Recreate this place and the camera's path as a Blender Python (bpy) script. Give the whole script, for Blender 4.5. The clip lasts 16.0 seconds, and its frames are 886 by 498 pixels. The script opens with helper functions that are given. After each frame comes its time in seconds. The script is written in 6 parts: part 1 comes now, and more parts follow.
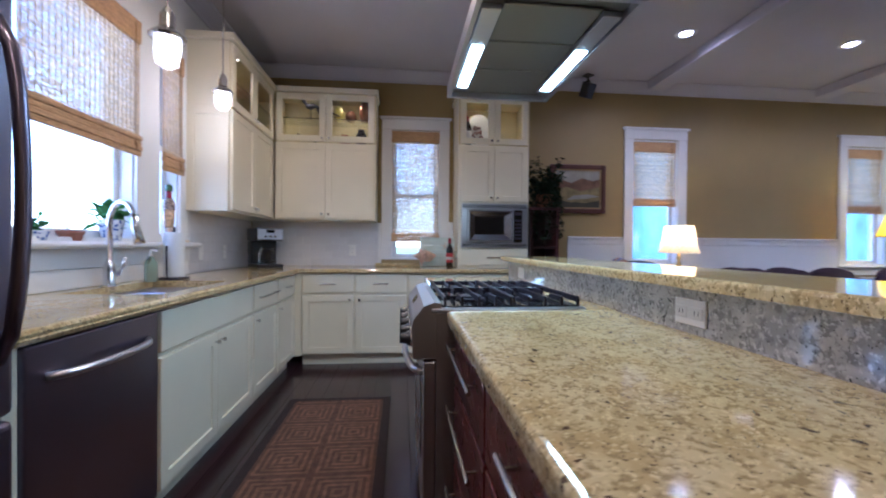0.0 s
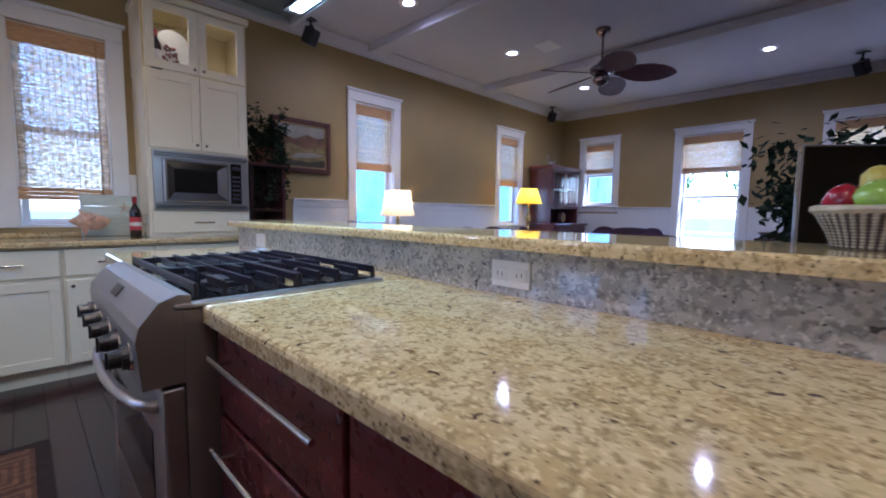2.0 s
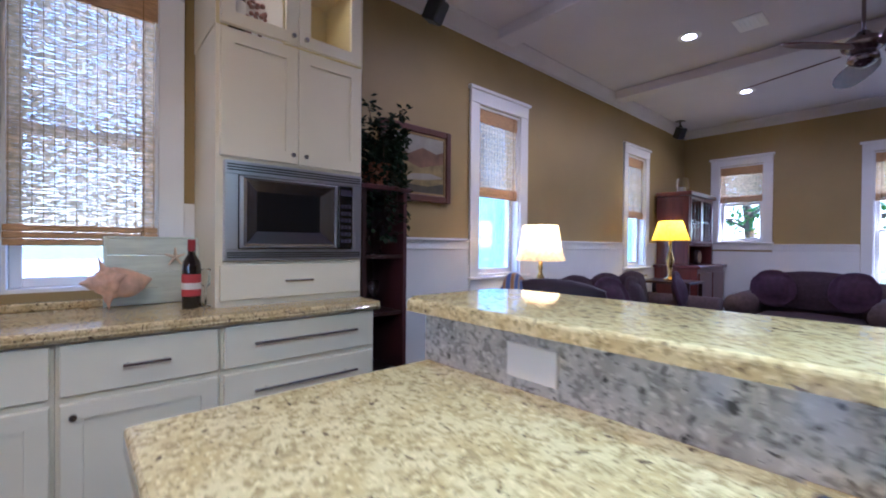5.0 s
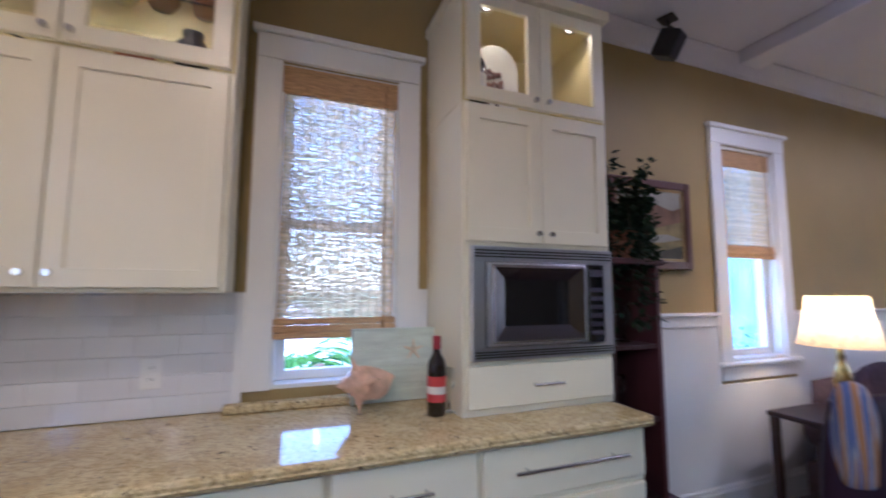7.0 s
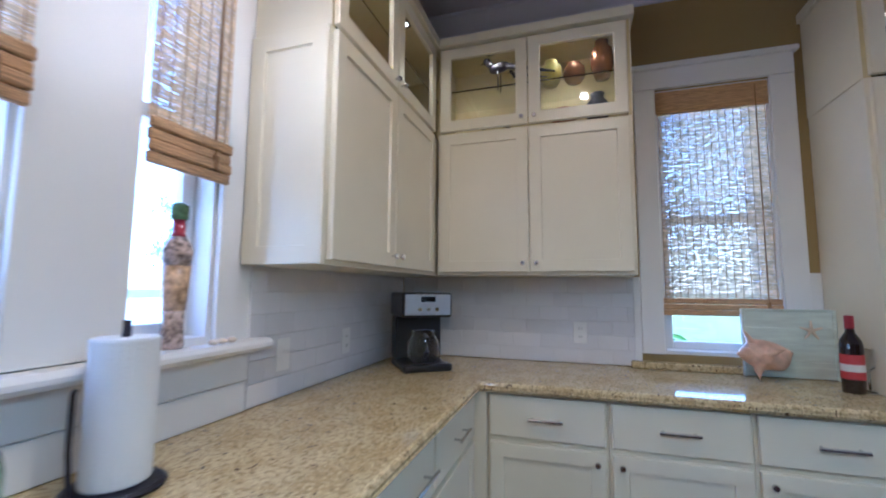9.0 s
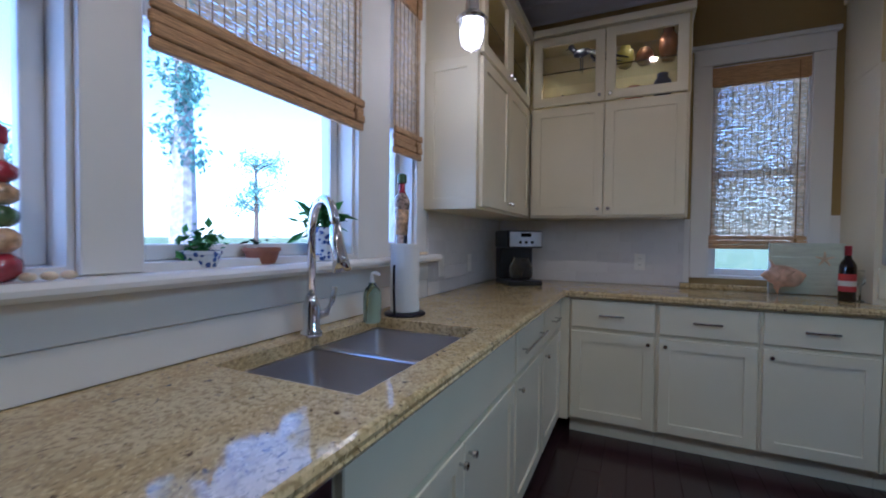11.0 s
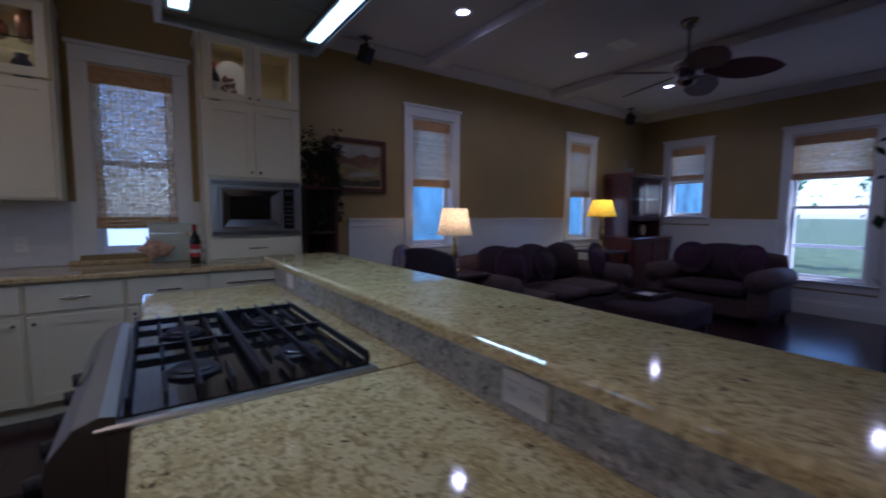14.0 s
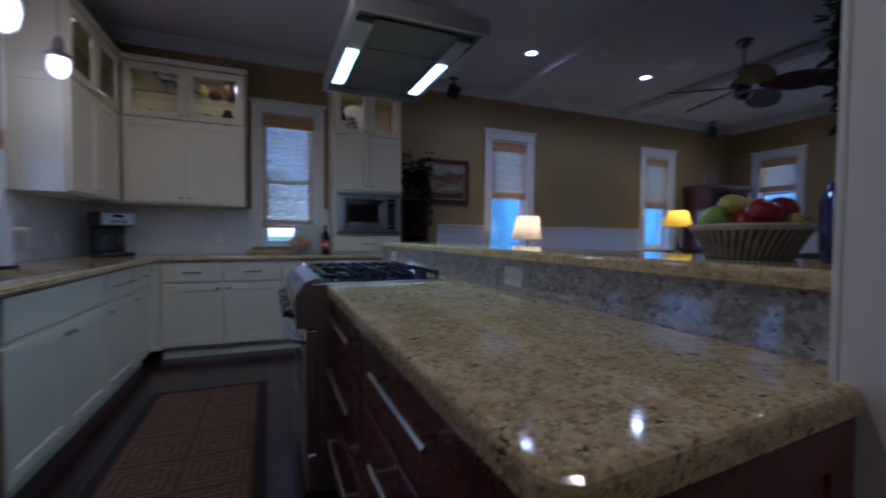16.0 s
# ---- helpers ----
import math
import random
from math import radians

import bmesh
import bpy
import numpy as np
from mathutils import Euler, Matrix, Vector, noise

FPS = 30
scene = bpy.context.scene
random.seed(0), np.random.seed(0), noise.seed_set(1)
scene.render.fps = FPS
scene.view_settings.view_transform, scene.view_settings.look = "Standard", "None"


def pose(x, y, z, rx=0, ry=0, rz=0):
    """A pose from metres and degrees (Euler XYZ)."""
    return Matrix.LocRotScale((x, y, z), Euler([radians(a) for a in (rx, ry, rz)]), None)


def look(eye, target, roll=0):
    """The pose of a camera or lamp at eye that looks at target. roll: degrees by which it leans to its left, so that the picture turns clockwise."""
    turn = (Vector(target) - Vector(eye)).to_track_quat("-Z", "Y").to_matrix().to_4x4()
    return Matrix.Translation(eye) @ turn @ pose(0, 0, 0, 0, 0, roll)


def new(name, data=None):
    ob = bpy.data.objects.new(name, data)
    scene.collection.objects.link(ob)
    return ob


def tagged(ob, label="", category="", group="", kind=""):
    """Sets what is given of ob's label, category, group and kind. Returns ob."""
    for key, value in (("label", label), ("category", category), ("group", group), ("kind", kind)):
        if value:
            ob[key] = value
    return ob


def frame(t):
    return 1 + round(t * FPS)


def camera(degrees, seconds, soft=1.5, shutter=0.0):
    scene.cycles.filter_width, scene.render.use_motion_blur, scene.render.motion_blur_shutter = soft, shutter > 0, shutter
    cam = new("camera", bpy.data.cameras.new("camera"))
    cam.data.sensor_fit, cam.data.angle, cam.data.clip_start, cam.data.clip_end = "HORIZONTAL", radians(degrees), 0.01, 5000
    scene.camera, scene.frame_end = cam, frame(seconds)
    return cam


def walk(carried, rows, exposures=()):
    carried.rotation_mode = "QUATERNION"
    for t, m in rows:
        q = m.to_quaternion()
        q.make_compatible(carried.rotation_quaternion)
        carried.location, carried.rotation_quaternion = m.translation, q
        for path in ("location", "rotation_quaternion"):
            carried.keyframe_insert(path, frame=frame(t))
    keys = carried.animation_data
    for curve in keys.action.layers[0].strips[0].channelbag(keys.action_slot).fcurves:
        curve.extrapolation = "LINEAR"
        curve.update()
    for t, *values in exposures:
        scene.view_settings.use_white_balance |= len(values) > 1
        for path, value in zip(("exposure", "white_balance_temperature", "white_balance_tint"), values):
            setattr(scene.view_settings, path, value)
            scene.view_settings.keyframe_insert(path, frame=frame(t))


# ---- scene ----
cam = camera(93.5, 16.0, soft=1.9, shutter=0.4)
PATH = [
    (0, (0.098, 0.394, 1.141), (0.293, 2.384, 1.125), 0.5),
    (0.5, (-0.055, 0.426, 1.145), (0.489, 2.349, 1.064), 0.6),
    (1, (-0.062, 0.538, 1.124), (0.844, 2.318, 1.02), 0.6),
    (1.5, (-0.041, 0.638, 1.127), (1.188, 2.209, 0.982), 0.7),
    (2, (-0.018, 0.813, 1.125), (1.399, 2.214, 0.952), 0.7),
    (2.5, (0.01, 1.027, 1.156), (1.451, 2.401, 0.973), 0.8),
    (3, (0.09, 1.278, 1.167), (1.465, 2.72, 0.985), 0.8),
    (3.5, (0.115, 1.541, 1.17), (1.398, 3.064, 0.988), 0.9),
    (6, (0.235, 2.982, 1.296), (1.573, 4.466, 1.389), 0.0),
    (6.5, (0.138, 3.034, 1.379), (1.253, 4.692, 1.479), 0.7),
    (7, (0.006, 3.092, 1.398), (0.721, 4.949, 1.592), 0.2),
    (7.5, (-0.188, 3.082, 1.411), (0.077, 5.046, 1.682), 0.3),
    (8, (-0.269, 2.977, 1.398), (-0.533, 4.943, 1.653), 0.6),
    (8.5, (-0.354, 2.807, 1.356), (-0.94, 4.703, 1.6), 0.6),
    (9, (-0.459, 2.551, 1.311), (-1.061, 4.448, 1.503), 0.4),
    (9.5, (-0.528, 2.28, 1.298), (-1.183, 4.167, 1.399), 0.6),
    (12, (-0.21, 1.505, 1.206), (-1.093, 3.295, 1.082), 0.1),
    (12.5, (0.077, 1.478, 1.242), (-0.418, 3.409, 1.071), 0.3),
    (13, (0.18, 1.37, 1.291), (0.243, 3.36, 1.099), 0.2),
    (13.5, (0.231, 1.202, 1.303), (0.897, 3.08, 1.13), 0.5),
    (14, (0.301, 0.907, 1.306), (1.448, 2.536, 1.14), 0.3),
    (14.5, (0.35, 0.597, 1.276), (1.601, 2.155, 1.189), 0.4),
    (15, (0.317, 0.382, 1.217), (1.559, 1.948, 1.162), 0.3),
    (15.5, (0.162, 0.228, 1.142), (1.326, 1.854, 1.099), 0.5),
    (16, (0.045, 0.134, 1.114), (0.813, 1.98, 1.052), 0.5),
]
EXPOSURES = [(0.0, 2.65, 4550, 22), (3.5, 2.6, 4550, 26), (6.0, 2.85, 4750, 26), (8.0, 2.8, 4600, 21), (9.5, 2.45, 4350, 17), (11.8, 1.25, 4700, 23), (12.5, 0.95, 5000, 27), (13.5, 0.8, 4700, 26), (14.5, 0.95, 4300, 26), (16.0, 1.1, 4150, 22)]
walk(cam, [(t, look(eye, target, roll)) for t, eye, target, roll in PATH], EXPOSURES)

# ---- light ----
world = bpy.data.worlds.new("world")
scene.world = world
world.use_nodes = True
_wn = world.node_tree.nodes
_sky = _wn.new("ShaderNodeTexSky")
_sky.sky_type = 'NISHITA'
_sky.sun_disc = False
_sky.sun_elevation = radians(48)
_sky.sun_rotation = radians(160)
world.node_tree.links.new(_sky.outputs[0], _wn["Background"].inputs[0])
_wn["Background"].inputs[1].default_value = 0.23


def lamp(name, kind, energy, color, loc, target=None, size=0.1, size_y=None, spot=120):
    d = bpy.data.lights.new(name, kind)
    d.energy, d.color = energy, color
    if kind == 'AREA':
        d.size = size
        if size_y:
            d.shape, d.size_y = 'RECTANGLE', size_y
    elif kind == 'SUN':
        d.angle = size
    else:
        d.shadow_soft_size = size
        if kind == 'SPOT':
            d.spot_size, d.spot_blend = radians(spot), 0.6
    ob = new(name, d)
    ob.matrix_world = look(loc, target) if target else Matrix.Translation(loc)
    return ob


SUN_FROM = Vector((0.25, -0.62, 0.74))
lamp("sun", 'SUN', 3.0, (1, 0.95, 0.87), (0, 0, 30), Vector((0, 0, 30)) - SUN_FROM, size=radians(0.5))

# ---- materials ----
MATS = {}


def mat(name, color, rough=0.5, metal=0.0, spec=0.5, vary=0.12, scale=6.0, bump=0.0, bscale=60.0, stretch=(1, 1, 1), coat=0.0, extra=None):
    """A surface with colour variation at two scales and fine relief."""
    m = bpy.data.materials.new(name)
    m.use_nodes = True
    nt = m.node_tree
    b = nt.nodes["Principled BSDF"]
    tc = nt.nodes.new("ShaderNodeTexCoord")
    mp = nt.nodes.new("ShaderNodeMapping")
    mp.inputs["Scale"].default_value = stretch
    nt.links.new(tc.outputs["Object"], mp.inputs[0])
    n1 = nt.nodes.new("ShaderNodeTexNoise")
    n1.inputs["Scale"].default_value, n1.inputs["Detail"].default_value = scale, 6
    nt.links.new(mp.outputs[0], n1.inputs[0])
    rp = nt.nodes.new("ShaderNodeValToRGB")
    rp.color_ramp.elements[0].position, rp.color_ramp.elements[1].position = 0.3, 0.7
    lo = [max(0, c * (1 - vary)) for c in color]
    hi = [min(1, c * (1 + vary)) for c in color]
    rp.color_ramp.elements[0].color, rp.color_ramp.elements[1].color = (*lo, 1), (*hi, 1)
    nt.links.new(n1.outputs[0], rp.inputs[0])
    nt.links.new(rp.outputs[0], b.inputs["Base Color"])
    b.inputs["Roughness"].default_value, b.inputs["Metallic"].default_value = rough, metal
    b.inputs["Specular IOR Level"].default_value = spec
    b.inputs["Coat Weight"].default_value = coat
    b.inputs["Coat Roughness"].default_value = 0.08
    n2 = nt.nodes.new("ShaderNodeTexNoise")
    n2.inputs["Scale"].default_value, n2.inputs["Detail"].default_value = bscale, 4
    nt.links.new(mp.outputs[0], n2.inputs[0])
    mr = nt.nodes.new("ShaderNodeMapRange")
    mr.inputs[3].default_value, mr.inputs[4].default_value = rough * 0.85, min(1, rough * 1.15)
    nt.links.new(n2.outputs[0], mr.inputs[0])
    nt.links.new(mr.outputs[0], b.inputs["Roughness"])
    if bump:
        bp = nt.nodes.new("ShaderNodeBump")
        bp.inputs["Strength"].default_value, bp.inputs["Distance"].default_value = bump, 0.004
        nt.links.new(n2.outputs[0], bp.inputs["Height"])
        nt.links.new(bp.outputs[0], b.inputs["Normal"])
    MATS[name] = m
    return m


def nodes_of(m):
    return m.node_tree, m.node_tree.nodes["Principled BSDF"]


def granite(name, base, mid, dark, rough=0.07, size=1.0):
    """Polished granite: cream and tan patches with dark and grey flecks."""
    m = bpy.data.materials.new(name)
    m.use_nodes = True
    nt, b = nodes_of(m)
    tc = nt.nodes.new("ShaderNodeTexCoord")

    def tex(kind, s, detail=5.0, dist=0.0):
        mp = nt.nodes.new("ShaderNodeMapping")
        mp.inputs["Scale"].default_value = (1.0, 0.9, 1.0)
        nt.links.new(tc.outputs["Object"], mp.inputs[0])
        n = nt.nodes.new(kind)
        n.inputs["Scale"].default_value = s * size
        n.inputs["Detail"].default_value = detail
        if kind == "ShaderNodeTexNoise":
            n.inputs["Distortion"].default_value = dist
        nt.links.new(mp.outputs[0], n.inputs[0])
        return n.outputs[0]

    def ramp(src, p0, p1):
        r = nt.nodes.new("ShaderNodeMapRange")
        r.inputs[1].default_value, r.inputs[2].default_value = p0, p1
        nt.links.new(src, r.inputs[0])
        return r.outputs[0]

    def mix(fac, a, c):
        x = nt.nodes.new("ShaderNodeMix")
        x.data_type = 'RGBA'
        nt.links.new(fac, x.inputs[0])
        if isinstance(a, tuple):
            x.inputs[6].default_value = (*a, 1)
        else:
            nt.links.new(a, x.inputs[6])
        x.inputs[7].default_value = (*c, 1)
        return x.outputs[2]

    col = mix(ramp(tex("ShaderNodeTexNoise", 14, 5, 0.4), 0.42, 0.62), base, mid)
    col = mix(ramp(tex("ShaderNodeTexNoise", 75, 4, 0.3), 0.5, 0.6), col, tuple(0.72 * v for v in mid))
    col = mix(ramp(tex("ShaderNodeTexNoise", 120, 3, 0.2), 0.56, 0.63), col, tuple(min(1, 1.14 * v) for v in base))
    col = mix(ramp(tex("ShaderNodeTexNoise", 46, 5, 0.5), 0.645, 0.685), col, dark)
    col = mix(ramp(tex("ShaderNodeTexNoise", 150, 2, 0.2), 0.66, 0.7), col, tuple(0.7 * v for v in dark))
    nt.links.new(col, b.inputs["Base Color"])
    b.inputs["Roughness"].default_value = rough
    MATS[name] = m
    return m


def emit(name, color, strength):
    m = bpy.data.materials.new(name)
    m.use_nodes = True
    nt, b = nodes_of(m)
    b.inputs["Base Color"].default_value = (*color, 1)
    b.inputs["Emission Color"].default_value = (*color, 1)
    b.inputs["Emission Strength"].default_value = strength
    MATS[name] = m
    return m


def glassy(name, color=(1, 1, 1), rough=0.0, ior=1.45):
    m = bpy.data.materials.new(name)
    m.use_nodes = True
    nt, b = nodes_of(m)
    b.inputs["Base Color"].default_value = (*color, 1)
    b.inputs["Transmission Weight"].default_value = 1.0
    b.inputs["Roughness"].default_value, b.inputs["IOR"].default_value = rough, ior
    MATS[name] = m
    return m


def clear_pane(name):
    """Thin window glass: see-through with a faint mirror image."""
    m = bpy.data.materials.new(name)
    m.use_nodes = True
    nt = m.node_tree
    nt.nodes.remove(nt.nodes["Principled BSDF"])
    t, g, x = (nt.nodes.new("ShaderNode" + k) for k in ("BsdfTransparent", "BsdfGlossy", "MixShader"))
    g.inputs["Roughness"].default_value = 0.02
    x.inputs[0].default_value = 0.05
    nt.links.new(t.outputs[0], x.inputs[1])
    nt.links.new(g.outputs[0], x.inputs[2])
    nt.links.new(x.outputs[0], nt.nodes["Material Output"].inputs[0])
    MATS[name] = m
    return m


def through_lit(name, color, amount=0.45, rough=0.7, island=0.35, scale=40.0):
    """Thin stuff that light shines through: reeds, lampshades, leaves."""
    m = mat(name, color, rough, vary=0.25, scale=scale, spec=0.2)
    nt, b = nodes_of(m)
    tr, x = nt.nodes.new("ShaderNodeBsdfTranslucent"), nt.nodes.new("ShaderNodeMixShader")
    src = b.inputs["Base Color"].links[0].from_socket
    geo, mul = nt.nodes.new("ShaderNodeNewGeometry"), nt.nodes.new("ShaderNodeHueSaturation")
    mr = nt.nodes.new("ShaderNodeMapRange")
    mr.inputs[3].default_value, mr.inputs[4].default_value = 1 - island, 1 + island
    nt.links.new(geo.outputs["Random Per Island"], mr.inputs[0])
    nt.links.new(mr.outputs[0], mul.inputs["Value"])
    nt.links.new(src, mul.inputs["Color"])
    nt.links.new(mul.outputs[0], b.inputs["Base Color"])
    nt.links.new(mul.outputs[0], tr.inputs[0])
    x.inputs[0].default_value = amount
    nt.links.new(b.outputs[0], x.inputs[1])
    nt.links.new(tr.outputs[0], x.inputs[2])
    nt.links.new(x.outputs[0], nt.nodes["Material Output"].inputs[0])
    return m


def per_piece(m, amount=0.2):
    """Vary the colour from piece to piece."""
    nt, b = nodes_of(m)
    src = b.inputs["Base Color"].links[0].from_socket
    oi, mr, hs = (nt.nodes.new("ShaderNode" + k) for k in ("ObjectInfo", "MapRange", "HueSaturation"))
    mr.inputs[3].default_value, mr.inputs[4].default_value = 1 - amount, 1 + amount
    nt.links.new(oi.outputs["Random"], mr.inputs[0])
    nt.links.new(mr.outputs[0], hs.inputs["Value"])
    nt.links.new(src, hs.inputs["Color"])
    nt.links.new(hs.outputs[0], b.inputs["Base Color"])
    return m


mat("cabinet_white", (0.76, 0.699, 0.53), 0.32, vary=0.03, scale=3, bump=0.05, bscale=90)
mat("trim_white", (0.78, 0.77, 0.75), 0.38, vary=0.03, scale=3, bump=0.05, bscale=70)
mat("gold_paint", (0.33, 0.235, 0.085), 0.55, vary=0.06, scale=2, bump=0.12, bscale=160)
mat("ceiling_paint", (0.57, 0.54, 0.58), 0.8, vary=0.03, scale=2, bump=0.1, bscale=120)
mat("outer_wall", (0.6, 0.58, 0.52), 0.8, vary=0.05)
granite("granite", (0.62, 0.5, 0.265), (0.5, 0.375, 0.17), (0.1, 0.065, 0.04))
granite("granite_back", (0.58, 0.57, 0.53), (0.42, 0.41, 0.38), (0.08, 0.08, 0.08), rough=0.06, size=0.8)
mat("stainless", (0.6, 0.58, 0.6), 0.34, metal=1.0, vary=0.04, scale=3, bscale=6)
mat("door_steel", (0.33, 0.3, 0.32), 0.22, metal=1.0, vary=0.05, scale=3, bscale=6)
# violet share of this steel stands in for veiling glare over dark areas
mat("dark_stainless", (0.23, 0.2, 0.26), 0.32, metal=1.0, vary=0.05, scale=3, bscale=6)
mat("hood_steel", (0.24, 0.235, 0.235), 0.42, metal=1.0, vary=0.06, scale=3, bscale=6)
mat("brushed_nickel", (0.6, 0.59, 0.57), 0.25, metal=1.0, vary=0.04)
mat("chrome", (0.8, 0.8, 0.82), 0.08, metal=1.0, vary=0.02)
mat("brass", (0.6, 0.42, 0.16), 0.2, metal=1.0, vary=0.08)
mat("black_plastic", (0.015, 0.015, 0.017), 0.3, vary=0.2)
# iron black tinted violet, the glare veil put into its colour
mat("black_iron", (0.011, 0.009, 0.019), 0.38, vary=0.3, bump=0.25, bscale=200, spec=0.4)
mat("black_glass", (0.008, 0.008, 0.01), 0.05, vary=0.1, coat=0.5)
mat("cherry_wood", (0.115, 0.018, 0.02), 0.28, vary=0.3, scale=5, stretch=(6, 0.6, 0.6), bump=0.05, coat=0.3)
mat("shelf_wood", (0.06, 0.018, 0.02), 0.35, vary=0.25, scale=3, stretch=(4, 4, 0.4), coat=0.2)
mat("satin_steel", (0.42, 0.4, 0.41), 0.38, metal=0.92, vary=0.04, scale=3, bscale=6)
mat("hutch_wood", (0.1, 0.022, 0.02), 0.3, vary=0.3, scale=5, stretch=(4, 4, 0.5), coat=0.3)
mat("espresso_wood", (0.035, 0.015, 0.012), 0.35, vary=0.3, scale=5, stretch=(4, 4, 0.5))
# dark brown wood with some violet glare mixed into the colour
per_piece(mat("floor_wood", (0.03, 0.013, 0.016), 0.2, vary=0.4, scale=4, stretch=(9, 0.5, 1), bump=0.06, bscale=30), 0.35)
mat("subfloor", (0.012, 0.008, 0.007), 0.6)
per_piece(mat("tile_white", (0.74, 0.73, 0.74), 0.08, vary=0.03, bump=0.04, bscale=12), 0.04)
mat("grout", (0.7, 0.69, 0.69), 0.9, vary=0.08, scale=40)
through_lit("reed", (0.62, 0.45, 0.25), 0.5, island=0.18)
mat("woven_band", (0.55, 0.34, 0.16), 0.8, vary=0.4, scale=14, stretch=(1.5, 1.5, 40), bump=0.6, bscale=60)
mat("cord", (0.3, 0.17, 0.07), 0.9, vary=0.2)
clear_pane("window_glass")
clear_pane("cabinet_glass")
glassy("clear_glass", (0.95, 0.97, 0.96))
glassy("green_glass", (0.55, 0.72, 0.6))
emit("bulb_warm", (1.0, 0.86, 0.72), 1.5)
emit("bulb_can", (1.0, 0.9, 0.95), 5)
emit("hood_tube", (0.72, 1.0, 0.86), 3)
emit("puck", (1.0, 0.85, 0.55), 0.9)
through_lit("shade_cream", (0.8, 0.66, 0.45), 0.6, island=0.0)
through_lit("shade_yellow", (0.85, 0.56, 0.03), 0.6, island=0.0)
mat("cabinet_inside", (0.62, 0.52, 0.26), 0.5, vary=0.04)
mat("plum_leather", (0.022, 0.008, 0.02), 0.45, spec=0.3, vary=0.3, bump=0.3, bscale=120)
mat("brown_chenille", (0.036, 0.016, 0.024), 0.9, vary=0.3, scale=30, bump=0.5, bscale=200)
mat("taupe_chenille", (0.095, 0.058, 0.055), 0.9, vary=0.25, scale=30, bump=0.5, bscale=200)
mat("plum_fabric", (0.04, 0.012, 0.03), 0.85, vary=0.3, scale=20, bump=0.5, bscale=220)
_th = mat("throw_fabric", (0.11, 0.06, 0.06), 0.9, vary=0.8, scale=7, stretch=(6, 0.4, 0.4), bump=0.5, bscale=40)
for _n in _th.node_tree.nodes:
    if _n.bl_idname == "ShaderNodeValToRGB":
        _n.color_ramp.elements[0].color, _n.color_ramp.elements[1].color = (0.1, 0.13, 0.3, 1), (0.38, 0.17, 0.06, 1)
        _n.color_ramp.elements[0].position, _n.color_ramp.elements[1].position = 0.45, 0.55
        _n.color_ramp.elements.new(0.5).color = (0.4, 0.38, 0.4, 1)
mat("white_paper", (0.82, 0.82, 0.8), 0.9, vary=0.03, bump=0.4, bscale=150)
mat("terracotta", (0.32, 0.13, 0.07), 0.8, vary=0.15)
def flowered(name):
    m = mat(name, (0.66, 0.68, 0.7), 0.25, vary=0.06, scale=10, coat=0.4)
    nt, b = nodes_of(m)
    src = b.inputs["Base Color"].links[0].from_socket
    tc, vo, rp, mx = (nt.nodes.new("ShaderNode" + k) for k in ("TexCoord", "TexVoronoi", "ValToRGB", "Mix"))
    vo.inputs["Scale"].default_value = 62
    nt.links.new(tc.outputs["Object"], vo.inputs["Vector"])
    nt.links.new(vo.outputs["Distance"], rp.inputs[0])
    rp.color_ramp.elements[0].position, rp.color_ramp.elements[1].position = 0.4, 0.47
    rp.color_ramp.elements[0].color, rp.color_ramp.elements[1].color = (1, 1, 1, 1), (0, 0, 0, 1)
    mx.data_type = 'RGBA'
    nt.links.new(rp.outputs[0], mx.inputs[0])
    nt.links.new(src, mx.inputs[6])
    mx.inputs[7].default_value = (0.06, 0.1, 0.3, 1)
    nt.links.new(mx.outputs[2], b.inputs["Base Color"])


flowered("delft_pot")
mat("soil", (0.03, 0.02, 0.012), 0.95)
through_lit("leaf_green", (0.06, 0.17, 0.04), 0.25, scale=8)
through_lit("leaf_dark", (0.018, 0.034, 0.016), 0.15, scale=8)
# woods colour with the blue haze of distance painted in
mat("hazed_woods", (0.075, 0.165, 0.23), 0.95, vary=0.55, scale=1.3, stretch=(1, 1, 0.5))
# leaf green paled towards blue: haze and window glare put into the colour
through_lit("leaf_hazed", (0.17, 0.32, 0.27), 0.35, scale=8)
mat("pale_bark", (0.3, 0.27, 0.24), 0.9, vary=0.4, scale=12, bump=0.6)
mat("bark", (0.09, 0.06, 0.04), 0.9, vary=0.4, scale=12, bump=0.6)
mat("grass", (0.1, 0.13, 0.04), 0.95, vary=0.4, scale=1.5, bump=0.5, bscale=30)
mat("decking", (0.4, 0.37, 0.33), 0.8, vary=0.2)
mat("apple_green", (0.3, 0.45, 0.05), 0.25, vary=0.2, scale=20)
mat("apple_red", (0.3, 0.01, 0.02), 0.2, vary=0.5, scale=18)
mat("apple_blush", (0.42, 0.14, 0.03), 0.25, vary=0.7, scale=16)
mat("pear_yellow", (0.5, 0.42, 0.06), 0.35, vary=0.2, scale=20)
# made-up bright ground, blued so the daylight it bounces indoors is cooler
mat("pale_ground", (0.5, 0.53, 0.56), 0.95, vary=0.1, scale=0.8, bump=0.3, bscale=20)
mat("floral", (0.07, 0.035, 0.045), 0.8, vary=0.9, scale=30)
mat("stem_brown", (0.06, 0.035, 0.015), 0.8)
mat("basket_light", (0.5, 0.42, 0.3), 0.8, vary=0.2, scale=40)
mat("basket_dark", (0.075, 0.05, 0.042), 0.8, vary=0.3, scale=40)
mat("shell_pink", (0.72, 0.47, 0.33), 0.45, vary=0.3, scale=14, bump=0.3, bscale=40)
